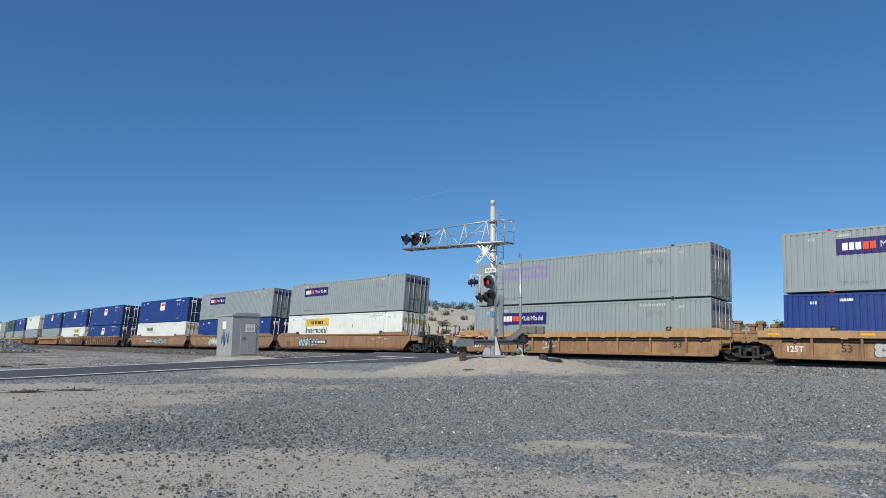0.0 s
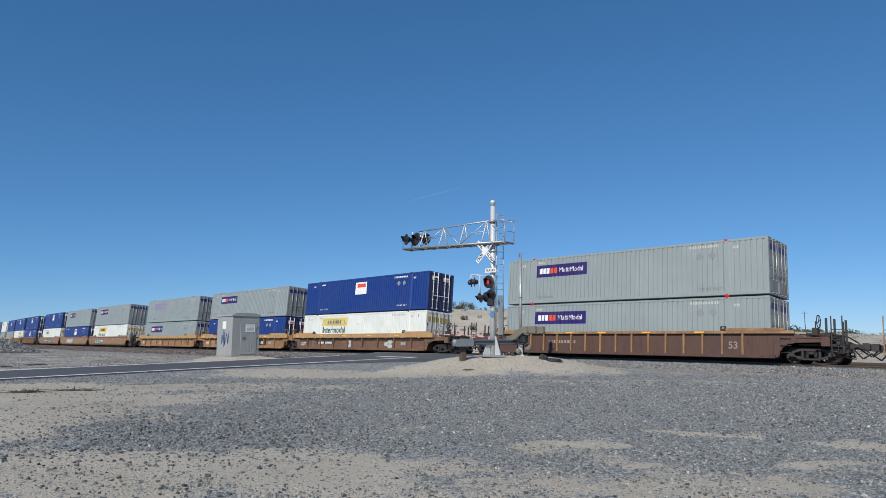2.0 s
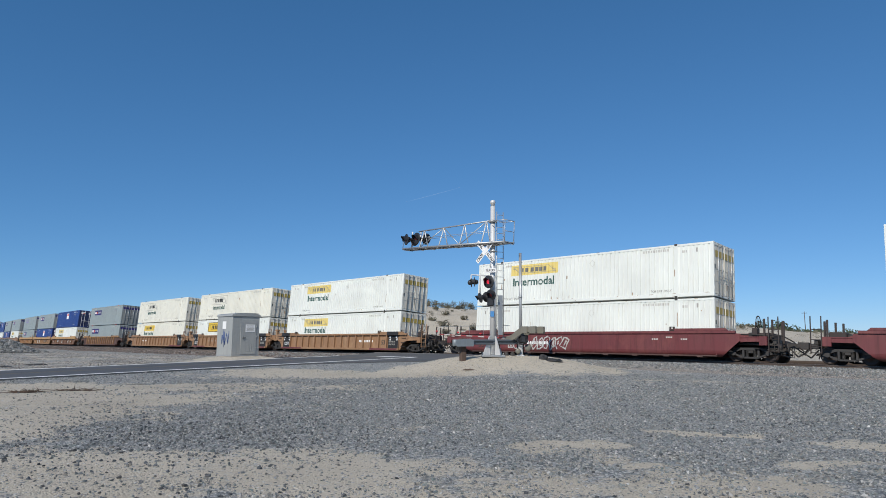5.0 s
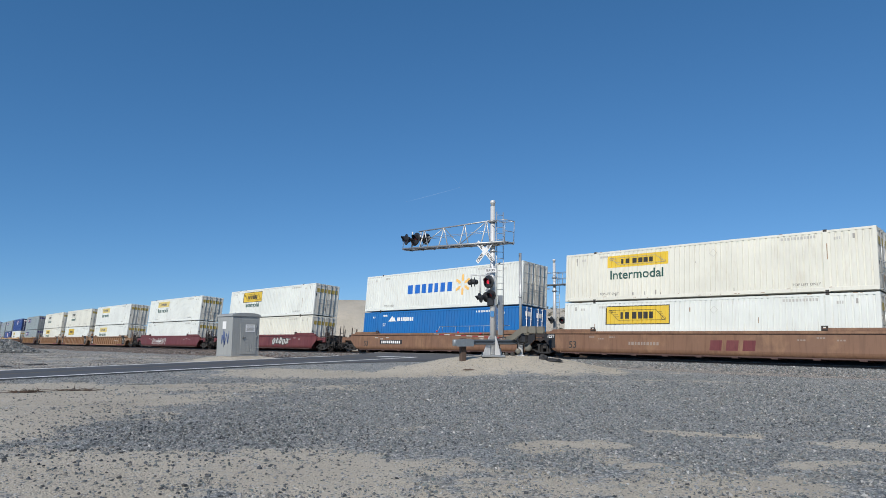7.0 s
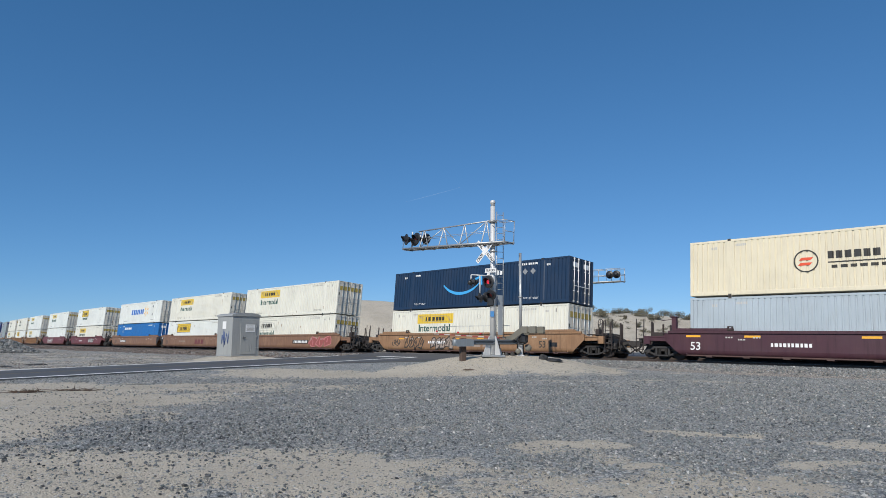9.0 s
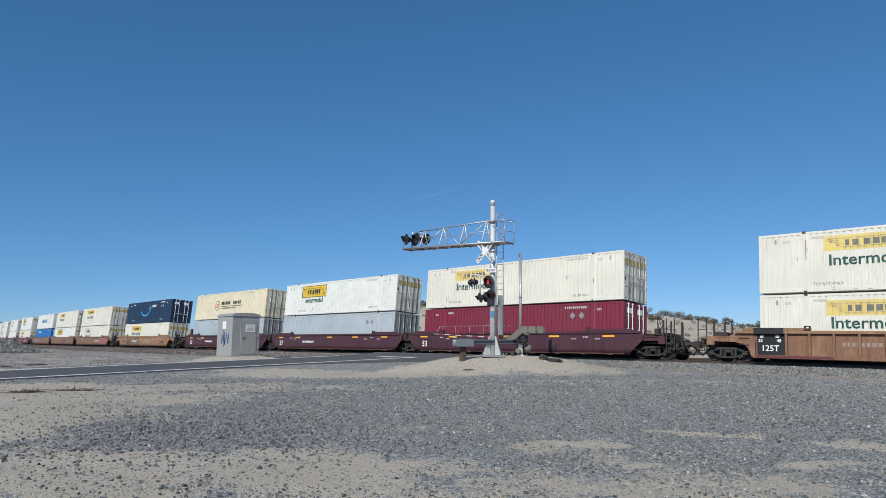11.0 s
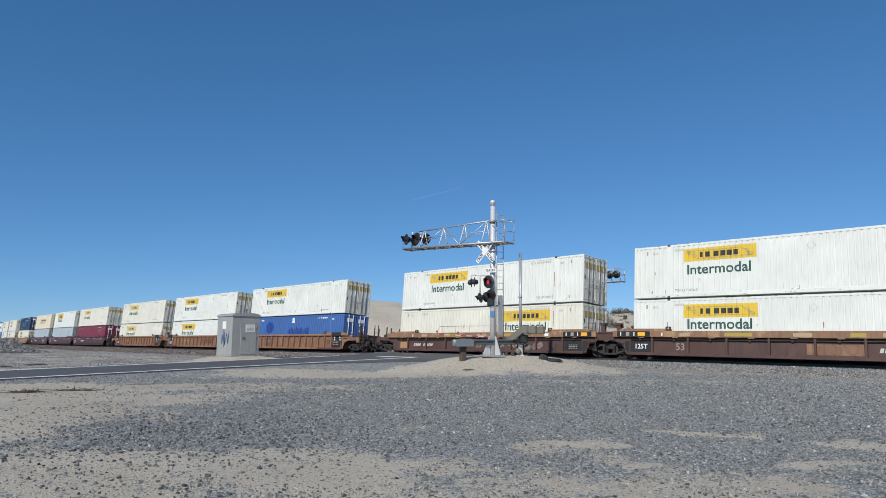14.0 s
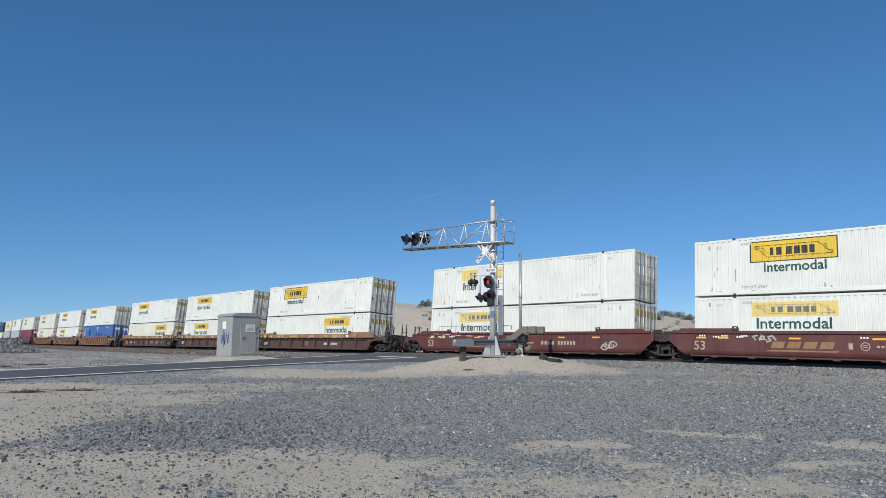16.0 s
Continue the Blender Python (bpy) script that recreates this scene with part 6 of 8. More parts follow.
# ---- crossing signals ----
MAST = Vector((2.37, 32.0, 0.31))
ARM_DIR = Vector((-0.70, 0.714, 0))
ARM_TURN = math.degrees(math.atan2(ARM_DIR.y, ARM_DIR.x))
FACING = math.degrees(math.atan2(-0.754, -0.657)) + 90        # turns a thing whose front is -y to face the road's traffic
HOODBLACK = paint("black signal hood", (0.014, 0.015, 0.018), (0.05, 0.05, 0.05), 0.3, 0.4, streak=False)
SHELLGREY = paint("dull grey gate casting", (0.17, 0.16, 0.13), (0.10, 0.09, 0.07), 0.5, 0.5)
POSTWOOD = paint("dark creosoted post timber", (0.085, 0.055, 0.04), (0.04, 0.03, 0.025), 0.6, 0.85)
WBEAM = paint("blue-grey guard rail steel", (0.115, 0.135, 0.155), (0.09, 0.085, 0.08), 0.5, 0.45, 0.3)


def glow_material():
    m, nt, bsdf = nodes_of("lit red lens")
    bsdf.inputs["Base Color"].default_value = lin(0.5, 0.01, 0.02)
    bsdf.inputs["Roughness"].default_value = 0.2
    bsdf.inputs["Emission Color"].default_value = lin(1.0, 0.05, 0.10)
    bsdf.inputs["Emission Strength"].default_value = 0.55
    return m


def dull_lens():
    m, nt, bsdf = nodes_of("unlit red lens")
    bsdf.inputs["Base Color"].default_value = lin(0.16, 0.008, 0.012)
    bsdf.inputs["Roughness"].default_value = 0.15
    return m


LITLENS, DULLLENS = glow_material(), dull_lens()


def build_disc(bm):
    lathe(bm, [(0.02, 0.03), (0.30, 0.03), (0.31, 0.015), (0.31, 0.0), (0.30, -0.01), (0.16, -0.01)], 24, (0, 0, 0), "y")


def build_housing(bm):
    lathe(bm, [(0.17, 0.02), (0.17, 0.14), (0.12, 0.24), (0.05, 0.27)], 16, (0, 0, 0), "y")


def build_lens(bm):
    lathe(bm, [(0.11, -0.01), (0.10, -0.03), (0.07, -0.045), (0.02, -0.05)], 18, (0, 0, 0), "y")


def build_visor(bm):
    # a hood over the lens, open below
    n = 14
    for r0, r1 in ((0.17, 0.165),):
        a = [radians(-35 + 250 * k / n) for k in range(n + 1)]
        for k in range(n):
            q = []
            for u in (a[k], a[k + 1]):
                depth = -0.30 * (0.55 + 0.45 * max(0, math.sin(u)))
                q.append([(r0 * math.cos(u), 0.0, r0 * math.sin(u)), (r1 * math.cos(u), depth, r1 * math.sin(u)),
                          ((r0 + 0.008) * math.cos(u), 0.0, (r0 + 0.008) * math.sin(u)), ((r1 + 0.008) * math.cos(u), depth, (r1 + 0.008) * math.sin(u))])
            v = [[bm.verts.new(p) for p in s] for s in q]
            for i, j in ((0, 1), (1, 3), (3, 2)):
                bm.faces.new((v[0][i], v[0][j], v[1][j], v[1][i]))
    bmesh.ops.remove_doubles(bm, verts=bm.verts[:], dist=0.0005)


def flasher(parent, at, turn, lit=False, tilt=0, size=1.0):
    f = part("flasher", shared(("flasher",), HOODBLACK, build_disc), HOODBLACK, parent, "round black flashing-light unit" + (" with its red lens lit" if lit else ""), Matrix.Translation(at) @ pose(0, 0, 0, 0, 0, turn) @ pose(0, 0, 0, tilt) @ Matrix.Scale(size, 4))
    part("housing", shared(("housing",), HOODBLACK, build_housing), HOODBLACK, f)
    part("visor", shared(("visor",), HOODBLACK, build_visor), HOODBLACK, f)
    lens = LITLENS if lit else DULLLENS
    part("lens", shared(("lens",), lens, build_lens), lens, f)
    return f


def strut(parent, name, bits, material, m=None, label=""):
    """One part of round bars: (from, to, radius)."""
    bm = bmesh.new()
    for a, b, r in bits:
        tube(bm, a, b, r, 8)
    return part(name, bm, material, parent, label, m)


LEAN = 0.6          # degrees that the masts stand off plumb


def cantilever(at, label, turn, tilt, length, height, full):
    mast = tagged(new("crossing_signal"), label, "signal", "cantilever crossing signals")
    mast.matrix_world = Matrix.Translation(at) @ pose(0, 0, 0, 0, LEAN, 0)
    bm = bmesh.new()
    tube(bm, (0, 0, 0.04), (0, 0, height - 0.25), 0.152, 20, 0.115)
    part("mast", bm, ALU, mast)
    bm = bmesh.new()
    lathe(bm, [(0.10, height - 0.25), (0.10, height - 0.12), (0.13, height - 0.10), (0.13, height + 0.02), (0.08, height + 0.06)], 14, (0, 0, 0), "z")
    part("mast_cap", bm, ALU, mast)
    bm = bmesh.new()
    bevel_box(bm, -0.55, 0.55, -0.55, 0.55, -0.02, 0.05, 0.01)
    part("base_plate", bm, GALV, mast)
    for k in range(4):
        bm = bmesh.new()
        prism(bm, [(0.17, 0.06), (0.56, 0.06), (0.56, 0.14), (0.22, 0.95), (0.17, 0.95)], -0.022, 0.022)
        part("gusset", bm, ALU, mast, m=pose(0, 0, 0, 0, 0, 35 + 90 * k))
    for k in range(4):
        bm = bmesh.new()
        tube(bm, (0.5, 0, 0.06), (0.5, 0, 0.16), 0.03, 6)
        part("anchor_bolt", bm, GALV, mast, m=pose(0, 0, 0, 0, 0, 80 + 90 * k))
    frame_m = pose(0, 0, 0, 0, 0, turn) @ pose(0, 0, 5.42, 0, -tilt, 0)
    arm = strut(mast, "cantilever_arm", [((-1.05, y, 0), (length, y, 0), 0.05) for y in (-0.34, 0.34)], GALV, frame_m, "galvanised truss arm with a walkway")
    # triangular truss: two bottom chords, one top chord, legs leaning together
    if full:
        strut(arm, "top_chord", [((-0.05, 0, 1.14), (length - 0.9, 0, 0.94), 0.036)], GALV)
        for y in (-0.34, 0.34):
            strut(arm, "handrail", [((0.0, y * 0.6, 0.6), (length - 1.2, y * 0.6, 0.52), 0.010)], GALV)
    else:
        # an upright railing along both edges of the walkway
        for y in (-0.34, 0.34):
            for z in (0.5, 1.0):
                strut(arm, "handrail", [((0.0, y, z), (length, y, z), 0.022)], GALV)
            for k in range(6):
                strut(arm, "rail_post", [((0.6 + k * 1.17, y, 0), (0.6 + k * 1.17, y, 1.0), 0.024)], GALV)
    for k in range(4 if full else 0):
        x = 0.45 + k * 1.5
        h = 1.13 - 0.036 * x
        if x < length - 0.9:
            for y in (-0.34, 0.34):
                strut(arm, "upright", [((x, y, 0), (x, 0, h), 0.030)], ALU)
        if x + 1.5 < length:
            strut(arm, "diagonal", [((x, 0, h), (x + 1.5, 0.34, 0), 0.022)] if k % 2 == 0 else [((x, 0.34, 0), (x + 1.5, 0, h - 0.05), 0.022)], GALV)
    bm = bmesh.new()
    bevel_box(bm, -1.05, length, -0.30, 0.30, -0.02, 0.025, 0.006)
    part("walkway", bm, GALV, arm)
    for k in range(9):
        x = -1.0 + k * (length + 0.95) / 8
        strut(arm, "cross_bar", [((x, -0.36, -0.05), (x, 0.36, -0.05), 0.03)], GALV)
    # guard rail round the walkway behind the mast, and at the tip
    for y in (-0.34, 0.34):
        strut(arm, "guard_post", [((-1.03, y, 0), (-1.03, y, 1.05), 0.02)], GALV)
        strut(arm, "guard_bar", [((-1.03, y, 1.05), (-0.1, y, 1.05), 0.018)], GALV)
        strut(arm, "guard_post", [((length - 0.02, y, 0), (length - 0.02, y, 0.55), 0.02)], GALV)
    for z in (0.52, 1.05):
        strut(arm, "guard_bar", [((-1.03, -0.34, z), (-1.03, 0.34, z), 0.018)], GALV)
    strut(arm, "guard_bar", [((length - 0.02, -0.34, 0.55), (length - 0.02, 0.34, 0.55), 0.018)], GALV)
    # band clamps where the arm meets the mast
    for z in (5.36, 6.5):
        bm = bmesh.new()
        lathe(bm, [(0.17, z - 0.06), (0.21, z - 0.06), (0.21, z + 0.06), (0.17, z + 0.06)], 16, (0, 0, 0), "z")
        part("clamp", bm, GALV, mast)
    # ladder
    lad = strut(mast, "ladder", [((x, 0, 0.9), (x, 0, 7.0), 0.022) for x in (-0.17, 0.17)], GALV, pose(0.36, 0.12, 0.0, 0, 0, 20) if full else pose(0.3, 0.2, 0, 0, 0, 20))
    for k in range(20):
        strut(lad, "rung", [((-0.17, 0, 1.05 + k * 0.305), (0.17, 0, 1.05 + k * 0.305), 0.013)], GALV)
    return mast, arm


near, near_arm = cantilever(MAST, "aluminium cantilever railroad crossing signal on a sandy mound", ARM_TURN, 2.4, 6.3, 7.50, True)
bm = bmesh.new()
bevel_box(bm, -0.12, 0.12, -0.03, 0.03, 1.0, 2.9, 0.01)
part("ladder_guard", bm, GALV, near, m=pose(0.36, 0.05, 0, 0, 0, 20))
# lights at the arm's tip: two facing the traffic, one facing back
mount = pose(0, 0, 0, 0, 0, FACING)
for x, up in ((5.45, 0.52), (6.15, 0.58)):
    strut(near_arm, "light_post", [((x, -0.2, 0), (x, -0.2, 1.0), 0.04)], ALU)
tip = Matrix.Translation(ARM_DIR * 5.55 + Vector((0, 0, 6.18)))
u = Vector((0.754, -0.657, 0))
f = Vector((-0.657, -0.754, 0))
for off, turn, lit in ((u * 0.28 + f * 0.3, FACING - 8, False), (u * -0.5 + f * 0.3, FACING - 25, False), (u * 0.5 - f * 0.25, FACING + 180, False), (u * -0.35 - f * 0.25, FACING + 180, False)):
    flasher(near, tip.translation + off, turn, lit)
strut(near, "light_bracket", [(tip.translation + u * -0.8 + f * 0.05, tip.translation + u * 0.8 + f * 0.05, 0.035)], HOODBLACK)
# lights on the mast
zb = 3.52
flasher(near, f * 0.36 + u * 0.02 + Vector((0, 0, zb)), FACING, True)
strut(near, "light_bracket", [((0, 0, zb), f * 0.36 + Vector((0, 0, zb)), 0.05)], HOODBLACK)
flasher(near, Vector((-0.9, -0.1, zb)), -86, size=0.72)
flasher(near, Vector((-1.02, 0.05, zb - 0.02)), 94, size=0.72)
strut(near, "light_bracket", [((-0.1, 0, zb + 0.3), (-1.05, 0, zb + 0.36), 0.03), ((-1.05, 0, zb + 0.36), (-1.05, 0, zb - 0.02), 0.03), ((-0.62, 0, zb + 0.32), (-0.62, 0, zb - 0.75), 0.035)], ALU)
flasher(near, Vector((-0.62, -0.15, zb - 0.76)), -70, tilt=14, size=0.78)
flasher(near, Vector((-0.1, -0.3, zb - 0.62)), -38, tilt=16, size=0.85)
flasher(near, Vector((-0.28, 0.2, zb - 0.7)), 205, size=0.8)
bm = bmesh.new()
bevel_box(bm, -0.16, 0.16, -0.14, 0.14, -0.2, 0.22, 0.05)
part("junction_box", bm, HOODBLACK, near, m=Matrix.Translation((-0.12, -0.12, zb - 0.95)))


NOTICEBLUE = paint("blue sign sheeting", (0.04, 0.20, 0.45), (0.1, 0.2, 0.35), 0.2)


def crossbuck():
    z = 5.02
    base = Matrix.Translation(f * 0.26 + u * -0.26 + Vector((0, 0, z))) @ pose(0, 0, 0, 0, 0, FACING)
    for angle, word1, word2, dy in ((45, "RAIL", "ROAD", 0.0), (-45, "CROS", "SING", -0.02)):
        bm = bmesh.new()
        bevel_box(bm, -0.70, 0.70, -0.006, 0.006, -0.112, 0.112, 0.003)
        if angle == 45:
            angle = -45
        else:
            angle = 45
        blade = part("crossbuck_blade", bm, SIGNWHITE, near, "white crossbuck blade", base @ Matrix.Translation((0, dy, 0)) @ Matrix.Rotation(radians(-angle), 4, "Y"))
        for w, x in ((word1, -0.42), (word2, 0.42)):
            part("lettering", lettering(w, 0.21, DARKLINE, 0.85, 0.004), DARKLINE, blade, m=pose(x, -0.012, 0))
    bm = bmesh.new()
    bevel_box(bm, -0.33, 0.33, -0.006, 0.006, -0.19, 0.02, 0.003)
    plate = part("track_plate", bm, SIGNWHITE, near, "white plate reading two tracks", base @ Matrix.Translation((0.3, 0.02, -0.86)))
    part("lettering", lettering("2", 0.2, DARKLINE), DARKLINE, plate, m=pose(0, -0.012, 0.13))
    part("lettering", lettering("TRACKS", 0.15, DARKLINE), DARKLINE, plate, m=pose(0, -0.012, -0.085))
    for dz in (-0.05, 0.0):
        bm = bmesh.new()
        lathe(bm, [(0.17, z + dz - 0.02), (0.19, z + dz - 0.02), (0.19, z + dz + 0.02), (0.17, z + dz + 0.02)], 16, (0, 0, 0), "z")
    part("sign_clamp", bm, GALV, near)
    bm = bmesh.new()
    bevel_box(bm, -0.09, 0.09, -0.2, -0.185, 1.86, 2.12, 0.004)
    part("notice", bm, NOTICEBLUE, near, "small blue emergency notice", pose(0, 0, 0, 0, 0, -12))


crossbuck()

far, far_arm = cantilever(Vector((9.35, 56.0, -0.2)), "aluminium cantilever crossing signal beyond the rails", ARM_TURN + 180, -0.4, 6.5, 8.0, False)
far_arm.location.z += 0.45
for x, back in ((5.6, 0), (6.2, 0)):
    flasher(far, Vector((0.70, -0.714, 0)) * x + Vector((0, 0, 6.35)) + Vector((-0.3, -0.3, 0)), FACING + 188)
for k, turn in ((0, -70), (1, -40)):
    flasher(far, Vector((-0.35 + 0.9 * k, -0.4, 2.9)), turn)


# ---- gate ----
DULLWHITE = paint("dull white gate sheeting", (0.50, 0.48, 0.45), (0.3, 0.27, 0.24), 0.5)
GATERED = paint("dull red gate sheeting", (0.33, 0.035, 0.04), (0.2, 0.08, 0.07), 0.4)


def make_gate():
    g = tagged(new("crossing_gate"), "lowered crossing gate with grey mechanism and striped arm", "gate")
    at = Vector((3.72, 32.2, 0.20))
    g.matrix_world = Matrix.Translation(at) @ pose(0, 0, 0, 0, LEAN, 0)
    bm = bmesh.new()
    tube(bm, (0, 0, 0.04), (0, 0, 5.08), 0.068, 12)
    part("post", bm, GALV, g)
    bm = bmesh.new()
    lathe(bm, [(0.078, 2.9), (0.09, 2.9), (0.09, 2.98), (0.078, 2.98)], 12, (0, 0, 0), "z")
    part("clamp", bm, GALV, g)
    bm = bmesh.new()
    bevel_box(bm, -0.42, 0.42, -0.3, 0.3, 0.0, 0.05, 0.01)
    part("base_plate", bm, GALV, g)
    bm = bmesh.new()
    bevel_box(bm, -0.17, 0.17, -0.15, 0.15, 0.05, 0.16, 0.03)
    lathe(bm, [(0.13, 0.14), (0.11, 0.2), (0.11, 0.66), (0.15, 0.7)], 14, (0, -0.02, 0), "z")
    part("pedestal", bm, ALU, g, "pale cast pedestal")
    bm = bmesh.new()
    lathe(bm, [(0.05, -0.08), (0.13, -0.06), (0.13, 0.06), (0.05, 0.08)], 16, (0, 0, 0), "y")
    part("gear_cover", bm, SHELLGREY, g, "round grey gear cover", pose(-0.14, -0.18, 0.34))
    bm = bmesh.new()
    lathe(bm, [(0.05, -0.07), (0.17, -0.05), (0.17, 0.05), (0.05, 0.07)], 16, (0, 0, 0), "y")
    part("gear_cover", bm, SHELLGREY, g, m=pose(0.34, -0.1, 0.5))
    bm = bmesh.new()
    for k in range(16):
        a, b = math.tau * k / 16, math.tau * (k + 1) / 16
        tube(bm, (0.2 * math.cos(a), 0, 0.2 * math.sin(a)), (0.2 * math.cos(b), 0, 0.2 * math.sin(b)), 0.045, 6, caps=False)
    part("crank_ring", bm, HOODBLACK, g, "black crank ring", pose(0, -0.32, 0.88))
    bm = bmesh.new()
    bevel_box(bm, -0.2, 0.2, -0.17, 0.17, 0.72, 1.12, 0.06)
    part("mechanism_case", bm, HOODBLACK, g, "black gate mechanism case", pose(0.1, -0.22, 0.0, 0, 0, ARM_TURN))
    # counterweight arms swing out to the back
    m = pose(0, 0, 1.0, 0, 0, ARM_TURN) @ Matrix.Scale(0.8, 4)
    for y in (-0.42, 0.34):
        bm = bmesh.new()
        prism(bm, [(0.75, -0.20), (0.95, 0.0), (0.4, 0.12), (-0.1, 0.45), (-0.5, 0.62), (-1.5, 0.56), (-1.5, 0.30), (-0.55, 0.30), (-0.1, 0.02), (0.3, -0.18)], y, y + 0.07)
        part("side_arm", bm, SHELLGREY, g, m=m)
        for x in (-1.45, -0.85):
            bm = bmesh.new()
            bevel_box(bm, x, x + 0.42, y - 0.09, y + 0.16, 0.22, 0.64, 0.025)
            part("counterweight", bm, SHELLGREY, g, m=m)
    # the arm itself: red and white lengths
    tilt = pose(0, 0, 0.92, 0, 0, ARM_TURN) @ pose(0, 0, 0, 0, -2.2, 0)
    for k in range(13):
        bm = bmesh.new()
        x = 0.7 + k * 0.41
        bevel_box(bm, x, x + 0.409, -0.035, 0.035, -0.03 + 0.001 * k, 0.03 - 0.001 * k, 0.006)
        mat = GATERED if k % 2 else DULLWHITE
        part("arm_length", bm, mat, g, m=tilt)
    for x in (2.6, 4.2, 5.8):
        bm = bmesh.new()
        lathe(bm, [(0.035, -0.05), (0.045, -0.02), (0.045, 0.05), (0.02, 0.06)], 12, (x, 0, 0.15), "y")
        part("arm_lamp", bm, RED, g, "small red gate lamp", tilt)
    strut(g, "arm_brace", [((0.7, 0, 0.62), (5.6, 0, 0.42), 0.012), ((5.6, 0, 0.42), (5.8, 0, 0.05), 0.012)] + [((1.4 + 1.0 * k, 0, 0.05), (1.4 + 1.0 * k, 0, 0.59 - 0.04 * k), 0.008) for k in range(5)], GALV, tilt)
    return g


make_gate()


# ---- guard rail before the mast ----
SHOESTEEL = paint("pale blue-grey galvanised steel", (0.22, 0.25, 0.27), (0.14, 0.14, 0.13), 0.5, 0.45, 0.3)


def make_guard_rail():
    g = tagged(new("guard_rail"), "blue-grey steel guard rail on dark timber posts", "guard rail")
    at = Vector((1.28, 31.4, 0))
    gz = float(ground_z(at.x, at.y)[0])
    g.matrix_world = Matrix.Translation((at.x, at.y, gz))
    d = Vector((0.90, 0.43, 0))
    turn = math.degrees(math.atan2(d.y, d.x))
    prof = [(0.0, 0.02), (0.04, 0.04), (0.04, 0.09), (-0.03, 0.12), (-0.03, 0.15), (0.04, 0.18), (0.04, 0.24), (0.0, 0.26)]
    bm = bmesh.new()
    xs = [-0.75, -0.5, 0.0, 0.6, 1.2, 1.8, 2.4, 3.0]
    rows = []
    for x in xs:
        bend = 0.25 * max(0, -x - 0.3)
        rows.append([bm.verts.new((x, -0.1 - p + bend, 0.66 + z)) for p, z in prof] + [bm.verts.new((x, -0.092 - p + bend, 0.66 + z)) for p, z in prof[::-1]])
    for a, b in zip(rows, rows[1:]):
        for k in range(len(a)):
            fc = bm.faces.new((a[k], a[(k + 1) % len(a)], b[(k + 1) % len(a)], b[k]))
            fc.smooth = False
    for r in (rows[0], rows[-1]):
        bm.faces.new(r)
    part("beam", bm, WBEAM, g, m=pose(0, 0, 0, 0, 0, turn))
    bm = bmesh.new()
    prism(bm, [(-0.88, 0.66), (-0.8, 0.6), (0.02, 0.6), (0.06, 0.66), (0.06, 0.88), (-0.1, 0.96), (-0.8, 0.92), (-0.88, 0.86)], -0.26, -0.16)
    lathe(bm, [(0.10, 0.62), (0.13, 0.64), (0.13, 0.90), (0.10, 0.92)], 14, (-0.84, -0.1, 0), "z")
    part("end_shoe", bm, SHOESTEEL, g, "rolled steel rail end", pose(0, 0, 0, 0, 0, turn))
    for x in (-0.36, 1.45, 2.8):
        h = ground_z(at.x + d.x * x, at.y + d.y * x)[0] - gz
        bm = bmesh.new()
        bevel_box(bm, x - 0.13, x + 0.13, -0.05, 0.2, h - 0.05, 0.98, 0.02)
        part("post", bm, POSTWOOD, g, m=pose(0, 0, 0, 0, 0, turn))
    return g


make_guard_rail()


